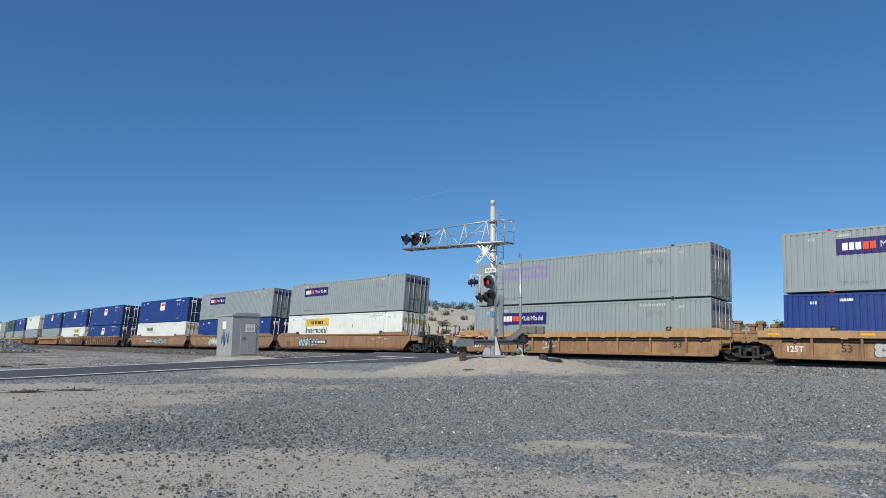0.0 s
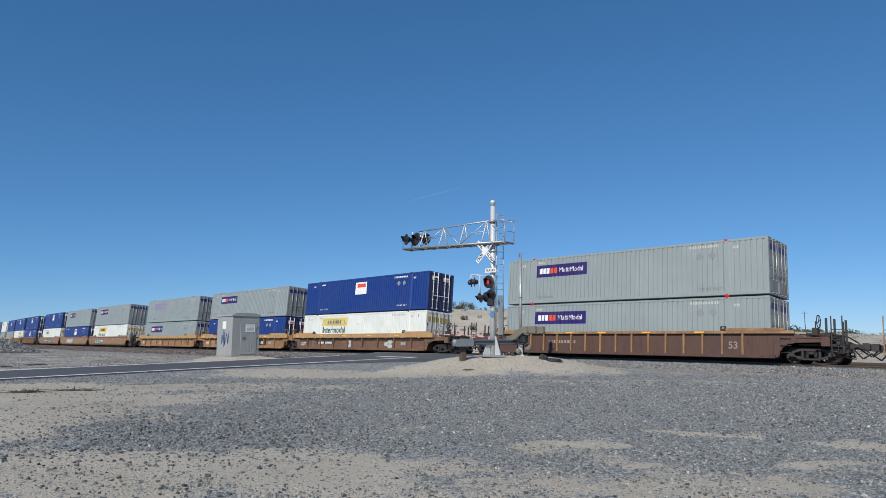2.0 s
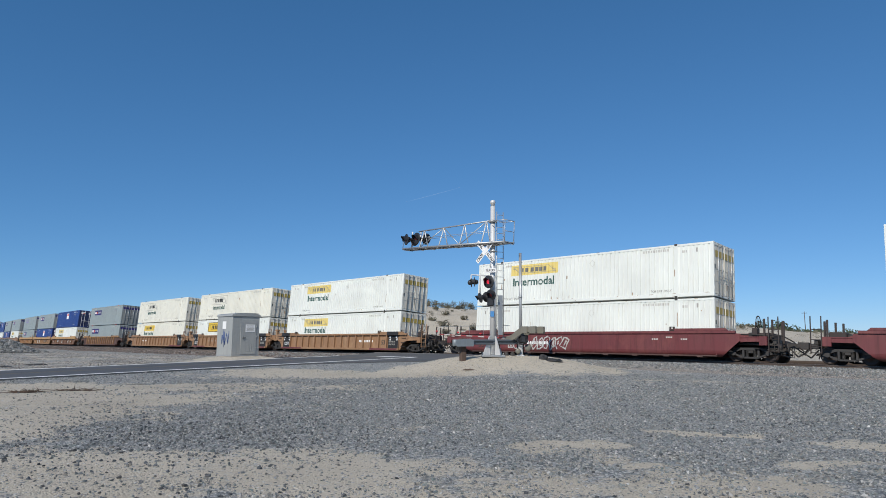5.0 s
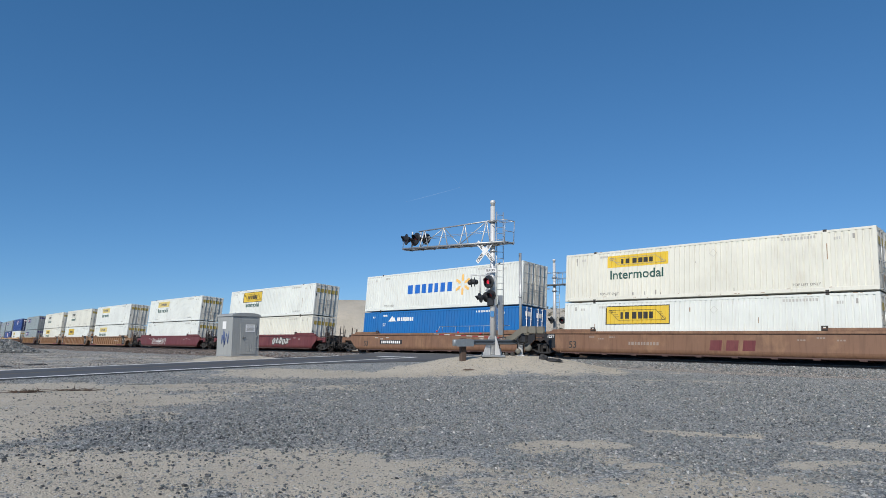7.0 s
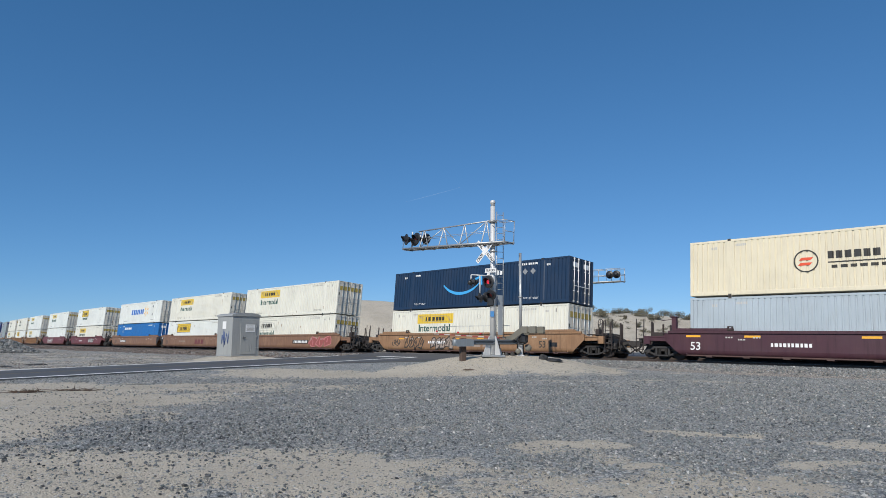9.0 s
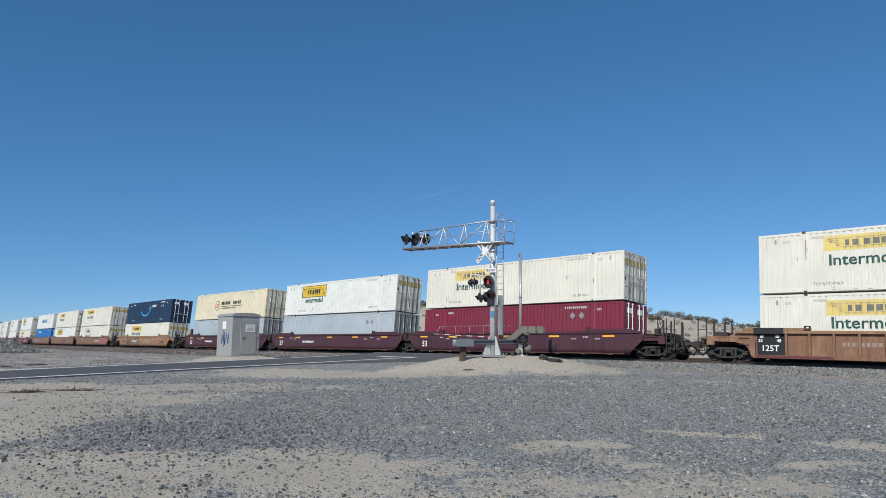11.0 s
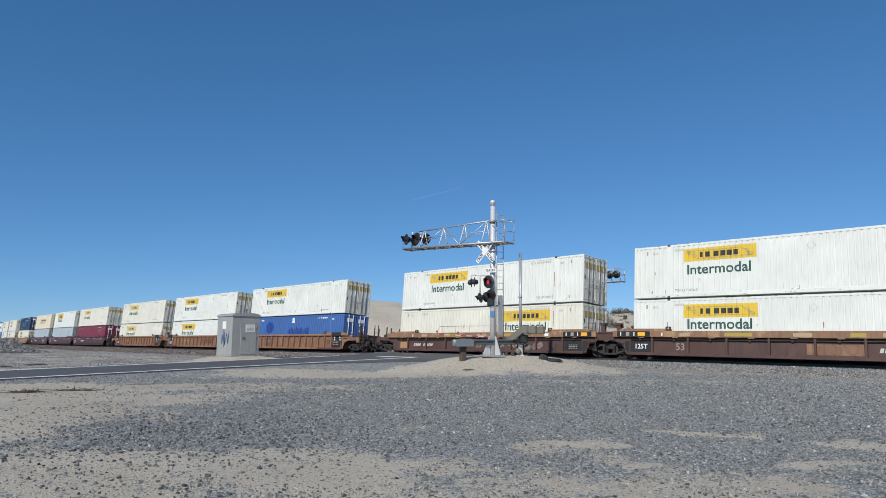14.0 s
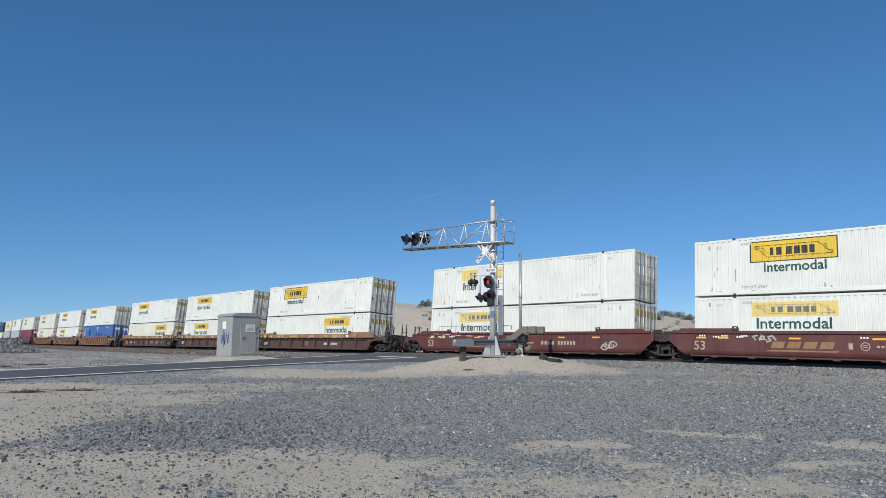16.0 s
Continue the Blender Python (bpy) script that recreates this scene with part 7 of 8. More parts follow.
# ---- signal house ----
def make_house():
    h = tagged(new("signal_house"), "grey metal signal house with notices beside the road", "signal house")
    C0 = Vector((-14.5, 46.0, -0.06))
    ax, ay = Vector((0.714, 0.70, 0)), Vector((-0.70, 0.714, 0))
    m = Matrix((( ax.x, ay.x, 0, C0.x), (ax.y, ay.y, 0, C0.y), (0, 0, 1, C0.z), (0, 0, 0, 1)))
    h.matrix_world = m
    W, D, H = 2.06, 2.22, 2.76
    bm = bmesh.new()
    bevel_box(bm, 0, W, 0, D, 0.06, H, 0.012)
    part("body", bm, HOUSEGREY, h)
    bm = bmesh.new()
    bevel_box(bm, -0.03, W + 0.03, -0.03, D + 0.03, 0.0, 0.07, 0.01)
    part("plinth", bm, GALV, h)
    bm = bmesh.new()
    prism(bm, [(-0.06, H), (W + 0.06, H)] + [(W / 2 + (W / 2 + 0.06) * math.cos(math.pi * k / 10), H + 0.05 + 0.2 * math.sin(math.pi * k / 10) ** 0.8) for k in range(11)], -0.06, D + 0.06)
    part("roof", bm, HOUSEGREY, h)
    bm = bmesh.new()
    bevel_box(bm, 0.62, 1.82, -0.035, -0.004, 0.14, 2.32, 0.01)
    door = part("door", bm, HOUSEGREY, h, "grey steel door")
    strut(door, "handle", [((0.8, -0.07, 1.15), (0.8, -0.07, 1.38), 0.018), ((0.8, -0.07, 1.27), (1.0, -0.07, 1.27), 0.016)], IRON)
    for z in (0.5, 1.3, 2.0):
        strut(door, "hinge", [((1.83, -0.04, z), (1.83, -0.04, z + 0.14), 0.02)], GALV)
    for k in range(4):
        bm = bmesh.new()
        bevel_box(bm, 1.15 + k * 0.13, 1.2 + k * 0.13, -0.045, -0.034, 0.3, 0.85, 0.004)
        part("louvre", bm, HOUSEGREY, door)
    bm = bmesh.new()
    bevel_box(bm, 0.98, 1.7, -0.05, -0.037, 1.68, 2.2, 0.004)
    sign = part("notice", bm, SIGNWHITE, door, "white printed notice")
    for k in range(5):
        bm = bmesh.new()
        w = 0.5 if k % 2 else 0.6
        box(bm, 1.34 - w / 2, 1.34 + w / 2, -0.053, -0.0505, 1.75 + k * 0.085, 1.785 + k * 0.085)
        part("text_bar", bm, FADEDLINE, door)
    # the side that faces the camera's left: a notice and a scrawl
    bm = bmesh.new()
    box(bm, -0.012, -0.002, 0.9, 1.42, 1.9, 2.42)
    part("side_notice", bm, SIGNWHITE, h, "white printed notice")
    rng = random.Random(3)
    walk_y, walk_z, bits = 0.5, 1.2, []
    for k in range(13):
        to = (0.5 + 0.085 * k + rng.uniform(-0.12, 0.12), (1.75, 0.85)[k % 2] + rng.uniform(-0.3, 0.22))
        bits.append(((-0.004, walk_y, walk_z), (-0.004, *to), 0.022))
        walk_y, walk_z = to
    strut(h, "scrawl", bits, SCRAWLBLUE, label="dark blue sprayed scrawl")
    bm = bmesh.new()
    bevel_box(bm, W, W + 0.02, 0.3, 0.7, 1.6, 1.9, 0.004)
    part("vent", bm, GALV, h)
    for x in (0.3, W - 0.3):
        strut(h, "lifting_eye", [((x, 0.25, H + 0.1), (x, 0.25, H + 0.27), 0.02)], GALV)


SCRAWLBLUE = paint("dark blue spray paint", (0.02, 0.06, 0.2), (0.1, 0.13, 0.2), 0.4)
HOUSEGREY = paint("weathered grey aluminium sheet", (0.35, 0.36, 0.35), (0.20, 0.19, 0.17), 0.4, 0.45, 0.15)
make_house()


# ---- plants ----
def leaf_material(name, rgb, dry):
    m, nt, bsdf = nodes_of(name)
    geo = nt.nodes.new("ShaderNodeNewGeometry")
    col = mixed(nt, stepped(nt, geo.outputs["Random Per Island"], 0, 1), lin(*rgb), lin(*dry))
    nt.links.new(col, bsdf.inputs["Base Color"])
    bsdf.inputs["Roughness"].default_value = 0.75
    return m


SCRUB = leaf_material("desert scrub leaves", (0.085, 0.085, 0.055), (0.17, 0.15, 0.10))
TREELEAF = leaf_material("dusty tree leaves", (0.025, 0.045, 0.018), (0.06, 0.075, 0.035))
TWIG = paint("dry twig", (0.16, 0.115, 0.08), (0.08, 0.06, 0.04), 0.5, 0.9, streak=False)


def leaves_mesh(rng, wide, high, n, size):
    """Small bent leaf clumps in several uneven lobes."""
    lobes = [(rng.uniform(-0.36, 0.36) * wide, rng.uniform(-0.36, 0.36) * wide, rng.uniform(0.12, 0.8) * high, rng.uniform(0.13, 0.25) * wide) for _ in range(10)]
    pts, faces = [], []
    for _ in range(n):
        cx, cy, cz, r = rng.choice(lobes)
        d = Vector((rng.gauss(0, 1), rng.gauss(0, 1), rng.gauss(0, 0.8))).normalized() * r * rng.uniform(0.5, 1.05)
        c = Vector((cx, cy, max(0.05, cz + d.z))) + Vector((d.x, d.y, 0))
        a = Vector((rng.gauss(0, 1), rng.gauss(0, 1), rng.gauss(0, 1))).normalized() * size * rng.uniform(0.6, 1.4)
        b = a.orthogonal().normalized() * size * rng.uniform(0.3, 0.7)
        k = len(pts)
        pts += [c - a, c + b, c + a, c - b]
        faces.append((k, k + 1, k + 2, k + 3))
    me = bpy.data.meshes.new("crown")
    me.from_pydata([tuple(p) for p in pts], [], faces)
    return me


def bush(name, label, category, group, at, wide, high, seed, leaf, n, size, trunk=0.0):
    rng = random.Random(seed)
    b = tagged(new(name), label, category, group)
    b.matrix_world = Matrix.Translation(at)
    bm = bmesh.new()
    if trunk:
        tube(bm, (0, 0, -0.2), (0.05 * wide, 0, high * 0.4), trunk, 7, trunk * 0.6)
        for k in range(6):
            a = math.tau * k / 6 + rng.random()
            tube(bm, (0.04 * wide, 0, high * 0.35), (math.cos(a) * wide * 0.3, math.sin(a) * wide * 0.3, high * rng.uniform(0.55, 0.8)), trunk * 0.5, 5, trunk * 0.15)
    else:
        for k in range(8):
            a = math.tau * k / 8 + rng.random()
            tube(bm, (0, 0, -0.15), (math.cos(a) * wide * 0.35, math.sin(a) * wide * 0.35, high * rng.uniform(0.5, 0.9)), 0.03, 4, 0.008)
    part("trunk" if trunk else "stems", bm, TWIG, b)
    me = leaves_mesh(rng, wide, high, n, size)
    me.materials.append(leaf)
    part("crown", me, leaf, b)
    return b


def at_column(px, d):
    a = math.atan((px - 784) / 1175)
    x, y = d * math.sin(a), d * math.cos(a)
    return Vector((x, y, float(ground_z(x, y)[0])))


rng = random.Random(12)
SCRUB_SPOTS = [(525, 112, 2.8, 1.9), (548, 118, 1.5, 1.0), (752, 117, 2.4, 1.5), (768, 114, 3.0, 1.5), (790, 118, 2.6, 1.2), (812, 116, 3.0, 1.8), (832, 115, 2.8, 1.9),
               (940, 118, 2.4, 1.8), (958, 113, 2.6, 1.4), (1043, 112, 2.8, 2.1), (1062, 104, 3.6, 2.3), (1078, 98, 3.4, 2.2), (1092, 110, 2.6, 1.4), (1112, 116, 2.6, 1.6), (1132, 108, 2.9, 1.7),
               (1140, 116, 3.0, 2.0), (1158, 106, 2.6, 1.6), (1176, 115, 3.0, 2.2), (1196, 112, 2.6, 2.0), (1214, 110, 2.4, 1.6), (1236, 114, 2.0, 1.4), (1258, 110, 2.4, 1.5), (1285, 112, 1.8, 2.3)]
for k, (px, d, w, h) in enumerate(SCRUB_SPOTS):
    bush("desert_shrub", "dusty olive desert shrub on a sandy slope", "shrub", "desert shrubs", at_column(px, d), w * 0.95, h * (0.75 if px < 1030 else 0.52), 40 + k, SCRUB, 900, 0.085)
for k in range(48):
    px, d = rng.uniform(480, 1330), rng.uniform(84, 120)
    s, v = along_track(*at_column(px, d)[:2])
    if v[0] > 22 and not 560 < px < 745:
        bush("desert_shrub", "low grey-green desert shrub on a sandy slope", "shrub", "desert shrubs", at_column(px, d), rng.uniform(0.7, 1.6), rng.uniform(0.4, 0.9), 140 + k, SCRUB, 260, 0.10)
for k, (px, d, w, h) in enumerate(((1318, 210, 7, 5.2), (1342, 220, 8, 5.6), (1362, 205, 8, 6.4), (1385, 215, 6, 4.6), (1406, 220, 8, 4.2), (1428, 230, 9, 3.6), (1290, 225, 6, 5.0), (1238, 215, 6, 5.4), (1460, 240, 9, 3.8), (1500, 230, 8, 3.4), (375, 260, 7, 4.0))):
    bush("roadside_tree", "dusty dark green tree beyond the hills", "tree", "far trees", at_column(px, d), w, h * 0.66, 300 + k, TREELEAF, 1500, 0.36, 0.22)


def make_low_scrub():
    """Small tufts strewn over the hill slopes."""
    rng = random.Random(77)
    pts, faces = [], []
    for k in range(640):
        px, d = (rng.uniform(470, 1340), rng.uniform(80, 121)) if k < 340 else (rng.uniform(1200, 1640), rng.uniform(70, 200))
        at = at_column(px, d)
        if along_track(at.x, at.y)[1][0] < 20 or 575 < px < 740:
            continue
        w, h = (rng.uniform(0.2, 0.6), rng.uniform(0.15, 0.45)) if k < 340 else (rng.uniform(0.4, 1.3), rng.uniform(0.25, 0.7))
        for _ in range(46):
            c = at + Vector((rng.gauss(0, 0.5) * w, rng.gauss(0, 0.5) * w, rng.uniform(0, h)))
            a = Vector((rng.gauss(0, 1), rng.gauss(0, 1), rng.gauss(0, 1))).normalized() * rng.uniform(0.05, 0.12)
            b = a.orthogonal().normalized() * 0.045
            k = len(pts)
            pts += [c - a, c + b, c + a, c - b]
            faces.append((k, k + 1, k + 2, k + 3))
    me = bpy.data.meshes.new("low_scrub")
    me.from_pydata([tuple(p) for p in pts], [], faces)
    me.materials.append(SCRUB)
    tagged(new("low_scrub", me), "low dusty scrub strewn over sandy slopes", "scrub", kind="stuff")


make_low_scrub()


# ---- poles and distance ----
def pole(label, px, d, top, arm):
    at = at_column(px, d)
    p = tagged(new("lamp_post" if arm else "utility_pole"), label, "pole")
    p.matrix_world = Matrix.Translation(at)
    h = top - at.z
    bm = bmesh.new()
    tube(bm, (0, 0, -0.1), (0, 0, h), 0.13, 10, 0.08)
    part("shaft", bm, GALV if arm else POSTWOOD, p)
    if arm:
        strut(p, "arm", [((0, 0, h - 0.15), (0.9, 0, h - 0.1), 0.04)], GALV)
        bm = bmesh.new()
        bevel_box(bm, 0.8, 1.3, -0.12, 0.12, h - 0.16, h - 0.05, 0.03)
        part("lamp_head", bm, GALV, p)
    else:
        strut(p, "crossarm", [((-0.9, 0, h - 0.5), (0.9, 0, h - 0.5), 0.06)], POSTWOOD)


pole("pale grey lamp post with a short arm beyond the rails", 952, 74.0, 6.75, True)
pole("slim dark utility pole among far trees", 1421, 230.0, 9.6, False)


def make_mountains():
    rng = random.Random(8)
    n, pts, faces = 240, [], []
    for k in range(n + 1):
        a = radians(-60 + 120 * k / n)
        px = 784 + 1175 * math.tan(a)
        h = 8 + 22 * (0.5 + 0.5 * noise.noise((k / 9.0, 3, 0))) + 10 * noise.noise((k / 2.6, 7, 0))
        h += 105 * math.exp(-((px + 40) / 75) ** 2)
        for r, z in ((3600, -2), (3750, h * 0.55), (3950, h), (4250, -2)):
            pts.append((r * math.sin(a), r * math.cos(a), z))
    for k in range(n):
        for j in range(3):
            q = k * 4 + j
            faces.append((q, q + 4, q + 5, q + 1))
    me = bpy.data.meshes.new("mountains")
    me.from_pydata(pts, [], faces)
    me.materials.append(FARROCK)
    tagged(new("backdrop_mountains", me), "mountain ridge on the horizon, haze in its blue-grey colour", "mountains", kind="structure")


# the air's haze is put into the rock's blue-grey base colour
FARROCK = paint("far rock tinted for haze", (0.24, 0.29, 0.36), (0.28, 0.31, 0.36), 0.4, 0.95, streak=False)
make_mountains()


# ---- loose stones ----
def stone_material(name, cast=(1.0, 1.0, 1.0)):
    m, nt, bsdf = nodes_of(name)
    geo = nt.nodes.new("ShaderNodeNewGeometry")
    r = nt.nodes.new("ShaderNodeValToRGB")
    tones = ((0.0, (0.026, 0.033, 0.04)), (0.2, (0.085, 0.104, 0.12)), (0.36, (0.17, 0.158, 0.14)), (0.5, (0.13, 0.165, 0.165)), (0.68, (0.205, 0.222, 0.24)), (0.84, (0.28, 0.268, 0.245)), (0.965, (0.335, 0.338, 0.335)), (1.0, (0.56, 0.55, 0.53)))
    for k, (p, c) in enumerate(tones):
        e = r.color_ramp.elements[k] if k < 2 else r.color_ramp.elements.new(p)
        e.position, e.color = p, lin(*[q * w for q, w in zip(c, cast)])
    nt.links.new(geo.outputs["Random Per Island"], r.inputs["Fac"])
    fine = noise_of(nt, 60, 3)
    nt.links.new(mixed(nt, stepped(nt, fine, 0.3, 0.75, 0, 0.25), r.outputs["Color"], lin(*[q * w for q, w in zip((0.30, 0.27, 0.23), cast)])), bsdf.inputs["Base Color"])
    bsdf.inputs["Roughness"].default_value = 0.85
    return m


STONE = stone_material("crushed grey stone")
BALLASTBROWN = stone_material("brake-dusted brown ballast", (0.66, 0.52, 0.48))
DARKSTONE = stone_material("dark blue-grey stone", (0.42, 0.44, 0.47))
BROWNSTONE = stone_material("dusty brown stone", (0.95, 0.84, 0.76))
ico = bmesh.new()
bmesh.ops.create_icosphere(ico, subdivisions=1, radius=1.0)
ICO_V = np.array([v.co[:] for v in ico.verts])
ICO_F = np.array([[v.index for v in fc.verts] for fc in ico.faces])
ico.free()
OCT_V = np.array([(1, 0, 0), (-1, 0, 0), (0, 1, 0), (0, -1, 0), (0, 0, 1), (0, 0, -1)], dtype=float)
OCT_F = np.array([(0, 2, 4), (2, 1, 4), (1, 3, 4), (3, 0, 4), (2, 0, 5), (1, 2, 5), (3, 1, 5), (0, 3, 5)])


def stones(name, label, pos, size, gen, base_v=ICO_V, base_f=ICO_F, material=None):
    n, k = len(pos), len(base_v)
    v = base_v[None] + gen.uniform(-0.44, 0.44, (n, k, 3))
    v *= (size[:, None] * gen.uniform(0.6, 1.25, (n, 3)))[:, None, :]
    ang = gen.uniform(0, math.tau, n)
    c, s = np.cos(ang)[:, None], np.sin(ang)[:, None]
    x, y = v[..., 0] * c - v[..., 1] * s, v[..., 0] * s + v[..., 1] * c
    v = np.stack([x, y, v[..., 2] * 0.85], -1) + pos[:, None, :]
    fcs = (base_f[None] + (np.arange(n) * k)[:, None, None]).reshape(-1, 3)
    me = bpy.data.meshes.new(name)
    me.vertices.add(n * k)
    me.vertices.foreach_set("co", v.reshape(-1).astype(np.float32))
    me.loops.add(len(fcs) * 3)
    me.loops.foreach_set("vertex_index", fcs.reshape(-1).astype(np.int32))
    me.polygons.add(len(fcs))
    me.polygons.foreach_set("loop_start", np.arange(0, len(fcs) * 3, 3, dtype=np.int32))
    me.update(calc_edges=True)
    me.shade_flat()
    me.materials.append(material or STONE)
    return tagged(new(name, me), label, "stones", kind="stuff")


def scatter():
    gen = np.random.default_rng(5)
    n = 800000
    r = np.sqrt(gen.uniform(6.2 ** 2, 37.0 ** 2, n))
    keep = gen.uniform(0, 1, n) < np.clip((9.0 / r) ** 1.6, 0.06, 1) * (1 - np.clip((r - 27) / 10, 0, 1))
    r = r[keep]
    a = gen.uniform(radians(-36), radians(36), len(r))
    x, y = r * np.sin(a), r * np.cos(a)
    sand = sand_share(x, y)
    clump = np.array([noise.noise((p * 0.9, q * 0.9, 2)) * 0.45 + noise.noise((p * 2.6, q * 2.6, 4)) * 0.55 + noise.noise((p * 7, q * 7, 6)) * 0.35 for p, q in zip(x, y)])
    s_, v_ = along_track(x, y)
    rel = -(x - ROAD_P[0]) * ROAD_N[0] - (y - ROAD_P[1]) * ROAD_N[1]
    aa = (x - ROAD_P[0]) * ROAD_E[0] + (y - ROAD_P[1]) * ROAD_E[1]
    dens = np.clip(0.80 - sand * 1.25 + clump * 1.15, 0.035, 0.97) * (rel > widening(aa) + 0.1) * (v_ < -4.3)
    keep = gen.uniform(0, 1, len(r)) < dens
    x, y, r = x[keep], y[keep], r[keep]
    size = 0.0075 + 0.0165 * gen.uniform(0, 1, len(x)) ** 2.0 + (gen.uniform(0, 1, len(x)) > 0.994) * 0.014
    size *= np.clip(r / 13, 0.9, 1.6)
    z = ground_z(x, y) + size * 0.3
    pos = np.stack([x, y, z], 1)
    big = (size > 0.017) & (r < 13)
    stones("loose_stones", "loose grey crushed stones strewn over sand", pos[big], size[big], gen)
    stones("loose_gravel", "fine grey gravel strewn over sand", pos[~big], size[~big], gen, OCT_V, OCT_F)
    # darker stones in clumps
    pos, sz = [], []
    for cx, cy, sx, sy, n in ((-4.3, 12.2, 1.7, 1.6, 1500), (-2.4, 10.6, 1.6, 0.9, 500), (-6.5, 11.0, 2.2, 2.2, 600), (-3.4, 8.4, 1.6, 1.0, 260), (7.4, 11.8, 1.8, 1.5, 900), (0.5, 13.5, 3.5, 2.0, 500), (15.6, 28.6, 2.6, 0.6, 900)):
        x, y = gen.normal(cx, sx, n), gen.normal(cy, sy, n)
        ok = y > 6.4
        q = 0.009 + 0.02 * gen.uniform(0, 1, n) ** 2
        pos.append(np.stack([x, y, ground_z(x, y) + q * 0.3], 1)[ok])
        sz.append(q[ok])
    stones("dark_stones", "dark angular stones in loose clumps on sand", np.concatenate(pos), np.concatenate(sz), gen, ICO_V, ICO_F, DARKSTONE)
    # the ballast heap beyond the road
    n = 5200
    u, w = gen.normal(0, 1, n), gen.normal(0, 1, n)
    cx, cy = -53.2, 81.0
    x, y = cx + u * 1.9, cy + w * 1.4
    h = 1.65 * np.exp(-(u ** 2 + w ** 2) / 2.8)
    z = ground_z(x, y) + h * gen.uniform(0.75, 1.0, n)
    stones("ballast_heap", "heap of blue-grey ballast stones beside the road", np.stack([x, y, z], 1), gen.uniform(0.07, 0.16, n), gen, OCT_V, OCT_F)
    # rough gravel between the road and the rails, and brown ballast beside them
    n = 60000
    d, col = gen.uniform(36, 112, n), gen.uniform(-60, 440, n)
    x, y = (col - 784) / 1175 * d, d
    s_, v_ = along_track(x, y)
    rr = (x - ROAD_P[0]) * ROAD_N[0] + (y - ROAD_P[1]) * ROAD_N[1] - ROAD_W / 2
    lump = np.array([noise.noise((p * 0.22, q * 0.22, 3)) + 0.6 * noise.noise((p * 0.8, q * 0.8, 8)) for p, q in zip(x, y)])
    pad = np.hypot(x + 14.6, y - 47.3) > 4.0
    keep = (rr > ROAD_W / 2 + 1.6) & (v_ < -4.7) & pad & (gen.uniform(0, 1, n) < np.clip(0.2 + lump * 0.6, 0.03, 0.8) * np.clip((rr - ROAD_W / 2) / 7, 0.12, 1))
    x, y = x[keep], y[keep]
    size = gen.uniform(0.02, 0.06, len(x))
    stones("rough_gravel", "rough grey-brown gravel between the road and the rails", np.stack([x, y, ground_z(x, y) + size * 0.1], 1), size, gen, OCT_V, OCT_F, BROWNSTONE)
    n = 16000
    s, v = gen.uniform(-150, -7.5, n), gen.uniform(-5.4, -1.1, n)
    zz = np.interp(v, [-5.4, -3.3, -1.75, 0], [-1.0, -0.42, -0.19, -0.19])
    b = radians(CANT)
    k = np.clip(np.searchsorted(S_GRID, s), 0, len(S_GRID) - 1)
    lat = v * math.cos(b) + zz * math.sin(b)
    x, y, z = TX[k] - np.sin(HEAD[k]) * lat, TY[k] + np.cos(HEAD[k]) * lat, zz * math.cos(b) - v * math.sin(b) + 0.015
    rr = (x - ROAD_P[0]) * ROAD_N[0] + (y - ROAD_P[1]) * ROAD_N[1] - ROAD_W / 2
    keep = rr > ROAD_W / 2 + 0.6
    x, y, z = x[keep], y[keep], z[keep]
    size = gen.uniform(0.04, 0.09, len(x))
    stones("brown_ballast", "brown dusty ballast along the far rails", np.stack([x, y, np.maximum(z, ground_z(x, y))], 1), size, gen, OCT_V, OCT_F, BALLASTBROWN)
    # coarse stones on the shoulder of the track bed
    n = 26000
    s = gen.uniform(-22, 34, n)
    v = gen.uniform(-3.9, -1.0, n)
    keep = ~((s > -6) & (s < 9)) & (np.abs(v + 0.755) > 0.12)
    s, v = s[keep], v[keep]
    zz = np.interp(v, [-5.2, -3.3, -1.75, 0], [-1.0, -0.42, -0.19, -0.19])
    hx, hy, hh = (np.interp(s, S_GRID, q) for q in (TX, TY, HEAD))
    b = radians(CANT)
    lat = v * math.cos(b) + zz * math.sin(b)
    p = np.stack([hx - np.sin(hh) * lat, hy + np.cos(hh) * lat, zz * math.cos(b) - v * math.sin(b) + 0.012 + fall(s)], 1)
    stones("ballast_stones", "coarse grey ballast stones along the rails", p, gen.uniform(0.022, 0.052, len(p)), gen, OCT_V, OCT_F)


scatter()


# ---- small clutter on the ground ----
def brush(label, x, y, length, turn, seed, n=60):
    rng = random.Random(seed)
    b = tagged(new("dead_brush"), label, "dead brush", "dead brush")
    z = float(ground_z(x, y)[0])
    b.matrix_world = Matrix.Translation((x, y, z)) @ pose(0, 0, 0, 0, 0, turn)
    for k in range(n):
        bm = bmesh.new()
        p = Vector((rng.uniform(-0.5, 0.5) * length, rng.gauss(0, 0.10), 0.01))
        q = p + Vector((rng.gauss(0, 0.26), rng.gauss(0, 0.14), rng.uniform(0.0, 0.09) * (2.6 if rng.random() > 0.93 else 1)))
        tube(bm, p, q, 0.013, 4, 0.005)
        part("twig", bm, DRYTWIG, b)


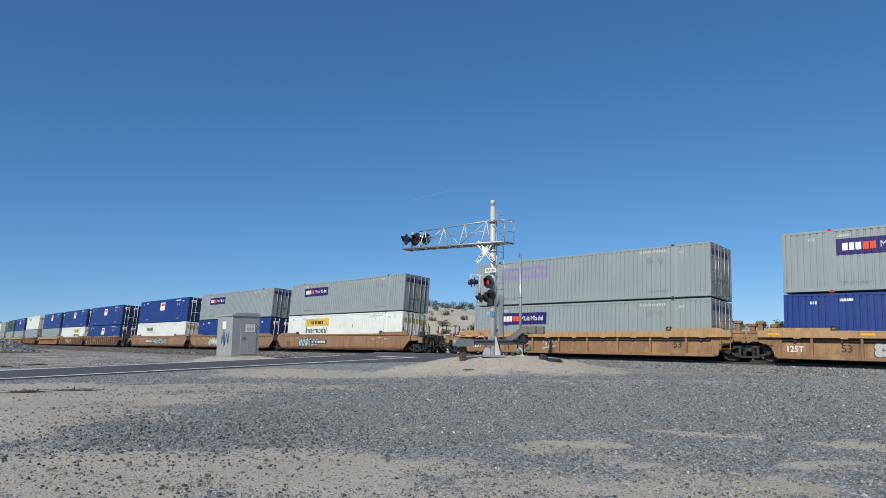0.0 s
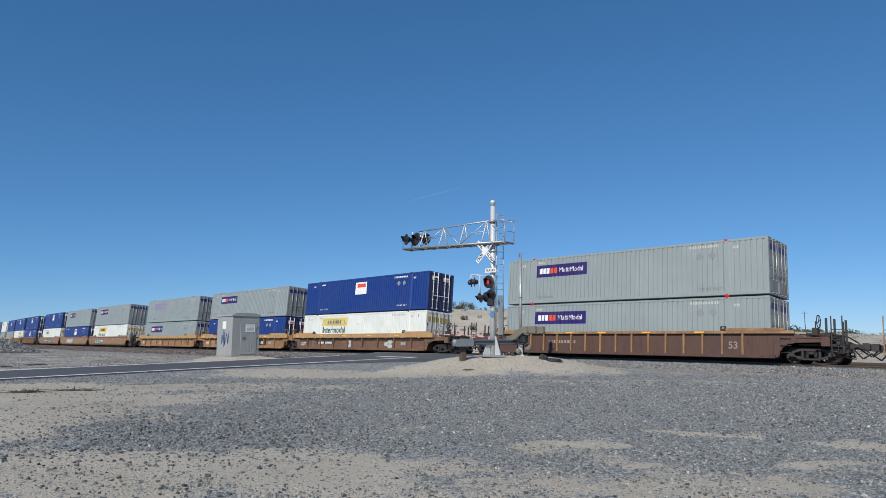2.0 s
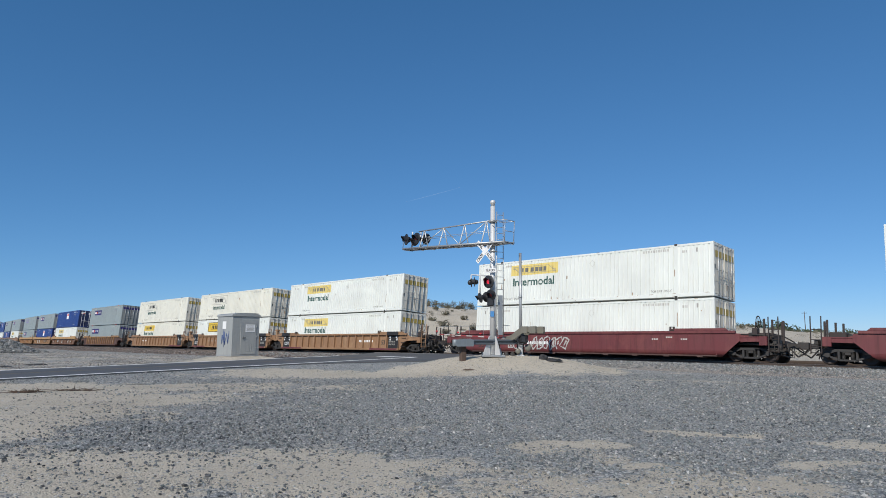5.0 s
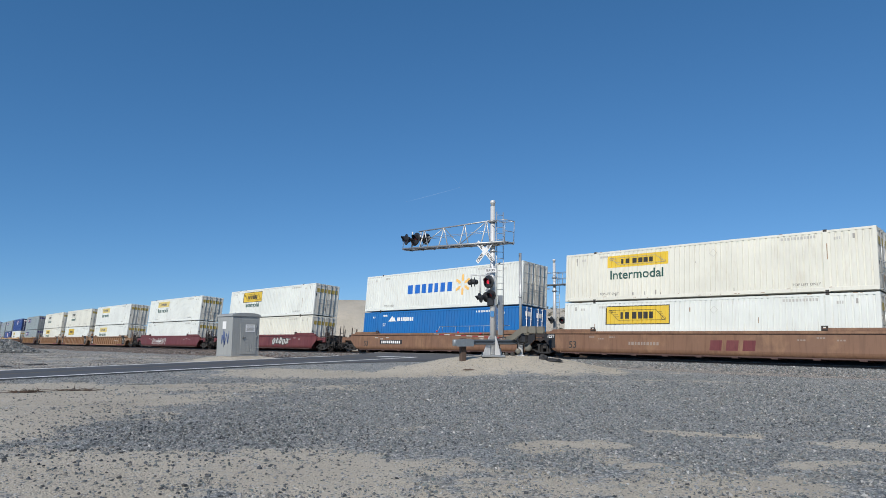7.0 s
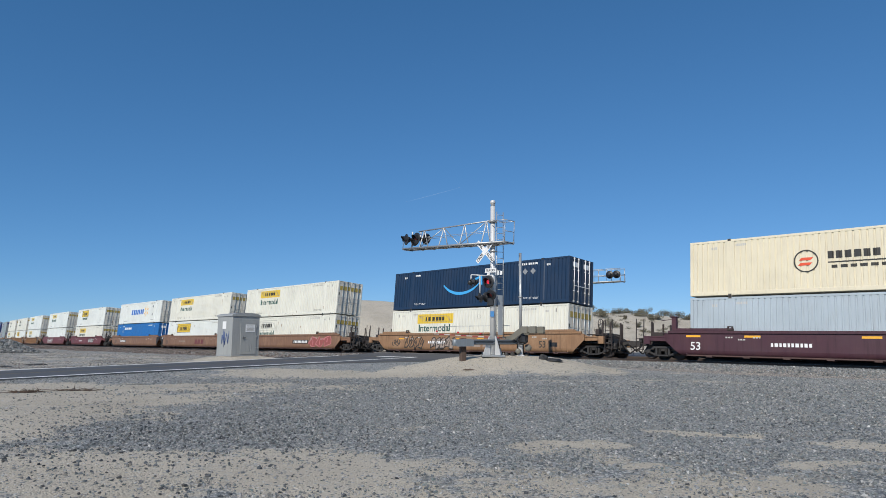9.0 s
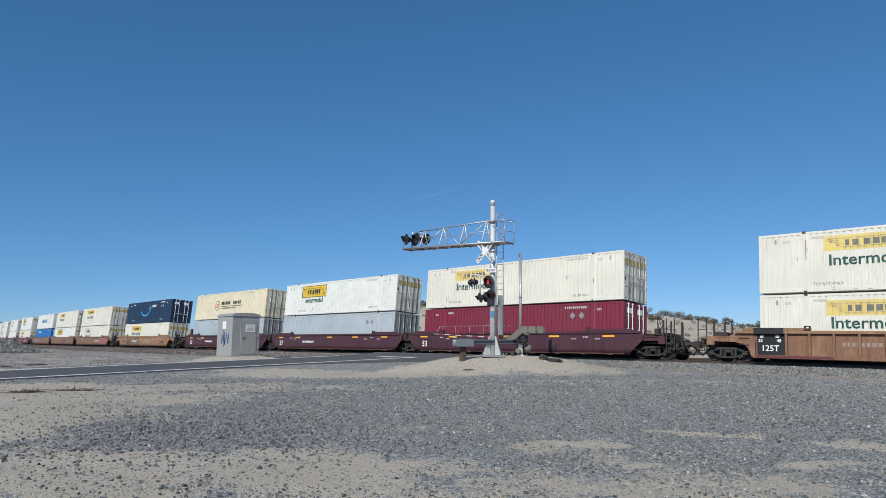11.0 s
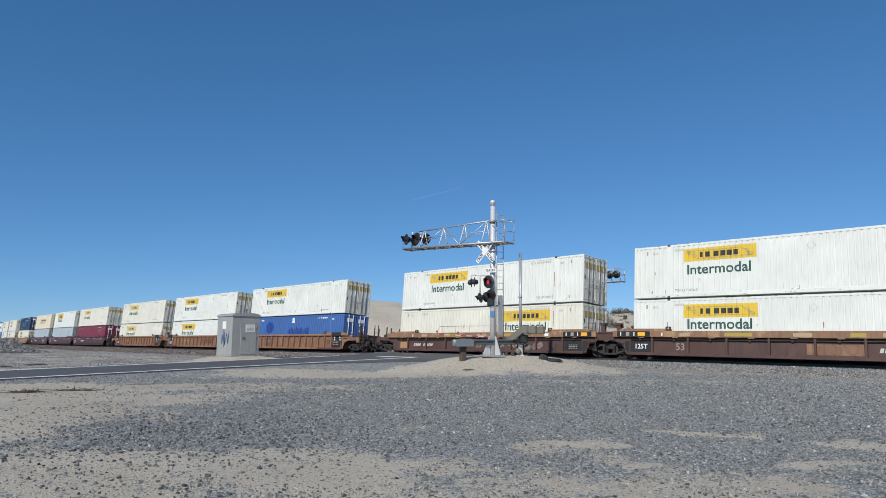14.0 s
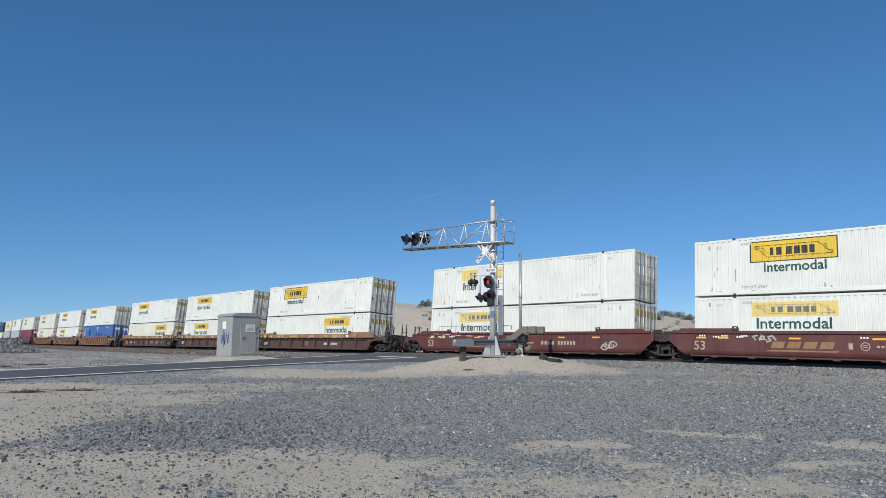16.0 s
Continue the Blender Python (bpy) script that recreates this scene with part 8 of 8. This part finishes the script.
DRYTWIG = paint("dead brown twig", (0.085, 0.055, 0.038), (0.04, 0.03, 0.024), 0.5, 0.9, streak=False)
brush("dry brown dead brush lying on sand", -12.5, 20.3, 0.6, 4, 1, 80)
brush("thin line of dry twigs on sand", -11.25, 20.7, 1.0, -2, 2, 35)
DARKSAND = paint("dark grey-brown sand", (0.17, 0.155, 0.13), (0.11, 0.10, 0.085), 0.5, 0.95, streak=False)
RUBBER = paint("torn black rubber", (0.012, 0.012, 0.013), (0.05, 0.045, 0.04), 0.3, 0.6, streak=False)


def scrap(name, label, category, x, y, sx, sy, sz, seed, material, lift=0.0):
    """A crumpled flat piece."""
    rng = random.Random(seed)
    bm = bmesh.new()
    bmesh.ops.create_icosphere(bm, subdivisions=2, radius=1.0)
    for v in bm.verts:
        k = 1 + 0.35 * noise.noise(v.co * 2.1 + Vector((seed, 0, 0)))
        v.co = Vector((v.co.x * sx * k, v.co.y * sy * k, max(-0.1, v.co.z) * sz * (k + 0.6 * noise.noise(v.co * 4 + Vector((0, seed, 0))))))
    me = mesh_of(name, bm, material)
    ob = tagged(new(name, me), label, category)
    ob.matrix_world = Matrix.Translation((x, y, float(ground_z(x, y)[0]) + lift))
    return ob


scrap("tyre_scrap", "torn black tyre tread lying on the mound", "rubber scrap", 5.15, 31.3, 0.42, 0.22, 0.13, 2, RUBBER)
scrap("tyre_scrap", "small torn black rubber piece on sand", "rubber scrap", 4.7, 31.5, 0.22, 0.16, 0.22, 5, RUBBER)
scrap("tyre_scrap", "flat black rubber strip on sand", "rubber scrap", 1.15, 29.6, 0.3, 0.1, 0.05, 8, POSTWOOD)
scrap("sand_hummock", "low dark patch of grey-brown sand beside the road", "sand", -11.0, 24.2, 0.35, 0.22, 0.035, 9, DARKSAND)
for k, (x, y, w) in enumerate(((-10.9, 46.6, 0.9), (-25.9, 42.8, 0.8), (-25.7, 39.3, 0.6))):
    scrap("asphalt_rubble", "low dark heap of debris beside the road", "rubble", x, y, w, 0.3, 0.09, 20 + k, RUBBER)
# blocks at the gate's foot
for k, (x, y) in enumerate(((3.05, 32.4), (3.35, 32.3), (4.05, 32.5))):
    scrap("stone_block", "dark stone lying at the gate's foot", "stone", x, y, 0.13, 0.1, 0.16, 30 + k, IRON)
# fallen branch on the track bed
bm = bmesh.new()
tube(bm, (0, 0, 0.03), (0.5, 0.2, 0.12), 0.02, 5, 0.01)
tube(bm, (0.1, 0.05, 0.04), (0.65, -0.05, 0.08), 0.015, 5, 0.006)
me = mesh_of("bleached_branch", bm, DECALWHITE)
ob = tagged(new("bleached_branch", me), "bleached branch lying on grey ballast", "branch")
ob.matrix_world = Matrix.Translation((16.6, 27.6, float(ground_z(16.6, 27.6)[0]) + 0.02))


def make_contrail():
    m, nt, bsdf = nodes_of("thin vapour")
    bsdf.inputs["Base Color"].default_value = lin(0.9, 0.92, 0.95)
    bsdf.inputs["Alpha"].default_value = 0.05
    bm = bmesh.new()
    d = 3000.0

    def at(px, py, dy):
        up = radians(7.784) - math.atan((py - 441) / 1175)
        x = (px - 784) / 1175 * d
        return Vector((x, d, EYE_Z + math.hypot(x, d) * math.tan(up) + dy))
    n = 16
    rows = []
    for k in range(n + 1):
        u = k / n
        w = 2.2 * math.sin(math.pi * u) ** 0.6 * (0.7 + 0.3 * noise.noise((k * 0.9, 0, 0))) + 0.1
        rows.append((bm.verts.new(at(718 + 98 * u, 358 - 26 * u, -w)), bm.verts.new(at(718 + 98 * u, 358 - 26 * u, w))))
    for p, q in zip(rows, rows[1:]):
        bm.faces.new((p[0], q[0], q[1], p[1]))
    ob = tagged(new("backdrop_contrail", mesh_of("contrail", bm, m)), "faint white vapour trail in the blue sky", "contrail", kind="structure")
    ob.visible_shadow = False


make_contrail()


# ---- the run of the train ----
def motions():
    times = [0.5 * k for k in range(33)]
    for thing, s, z in ROLLING:
        walk(thing, [(t, rail_pose(s - run(t), z)) for t in times])


motions()
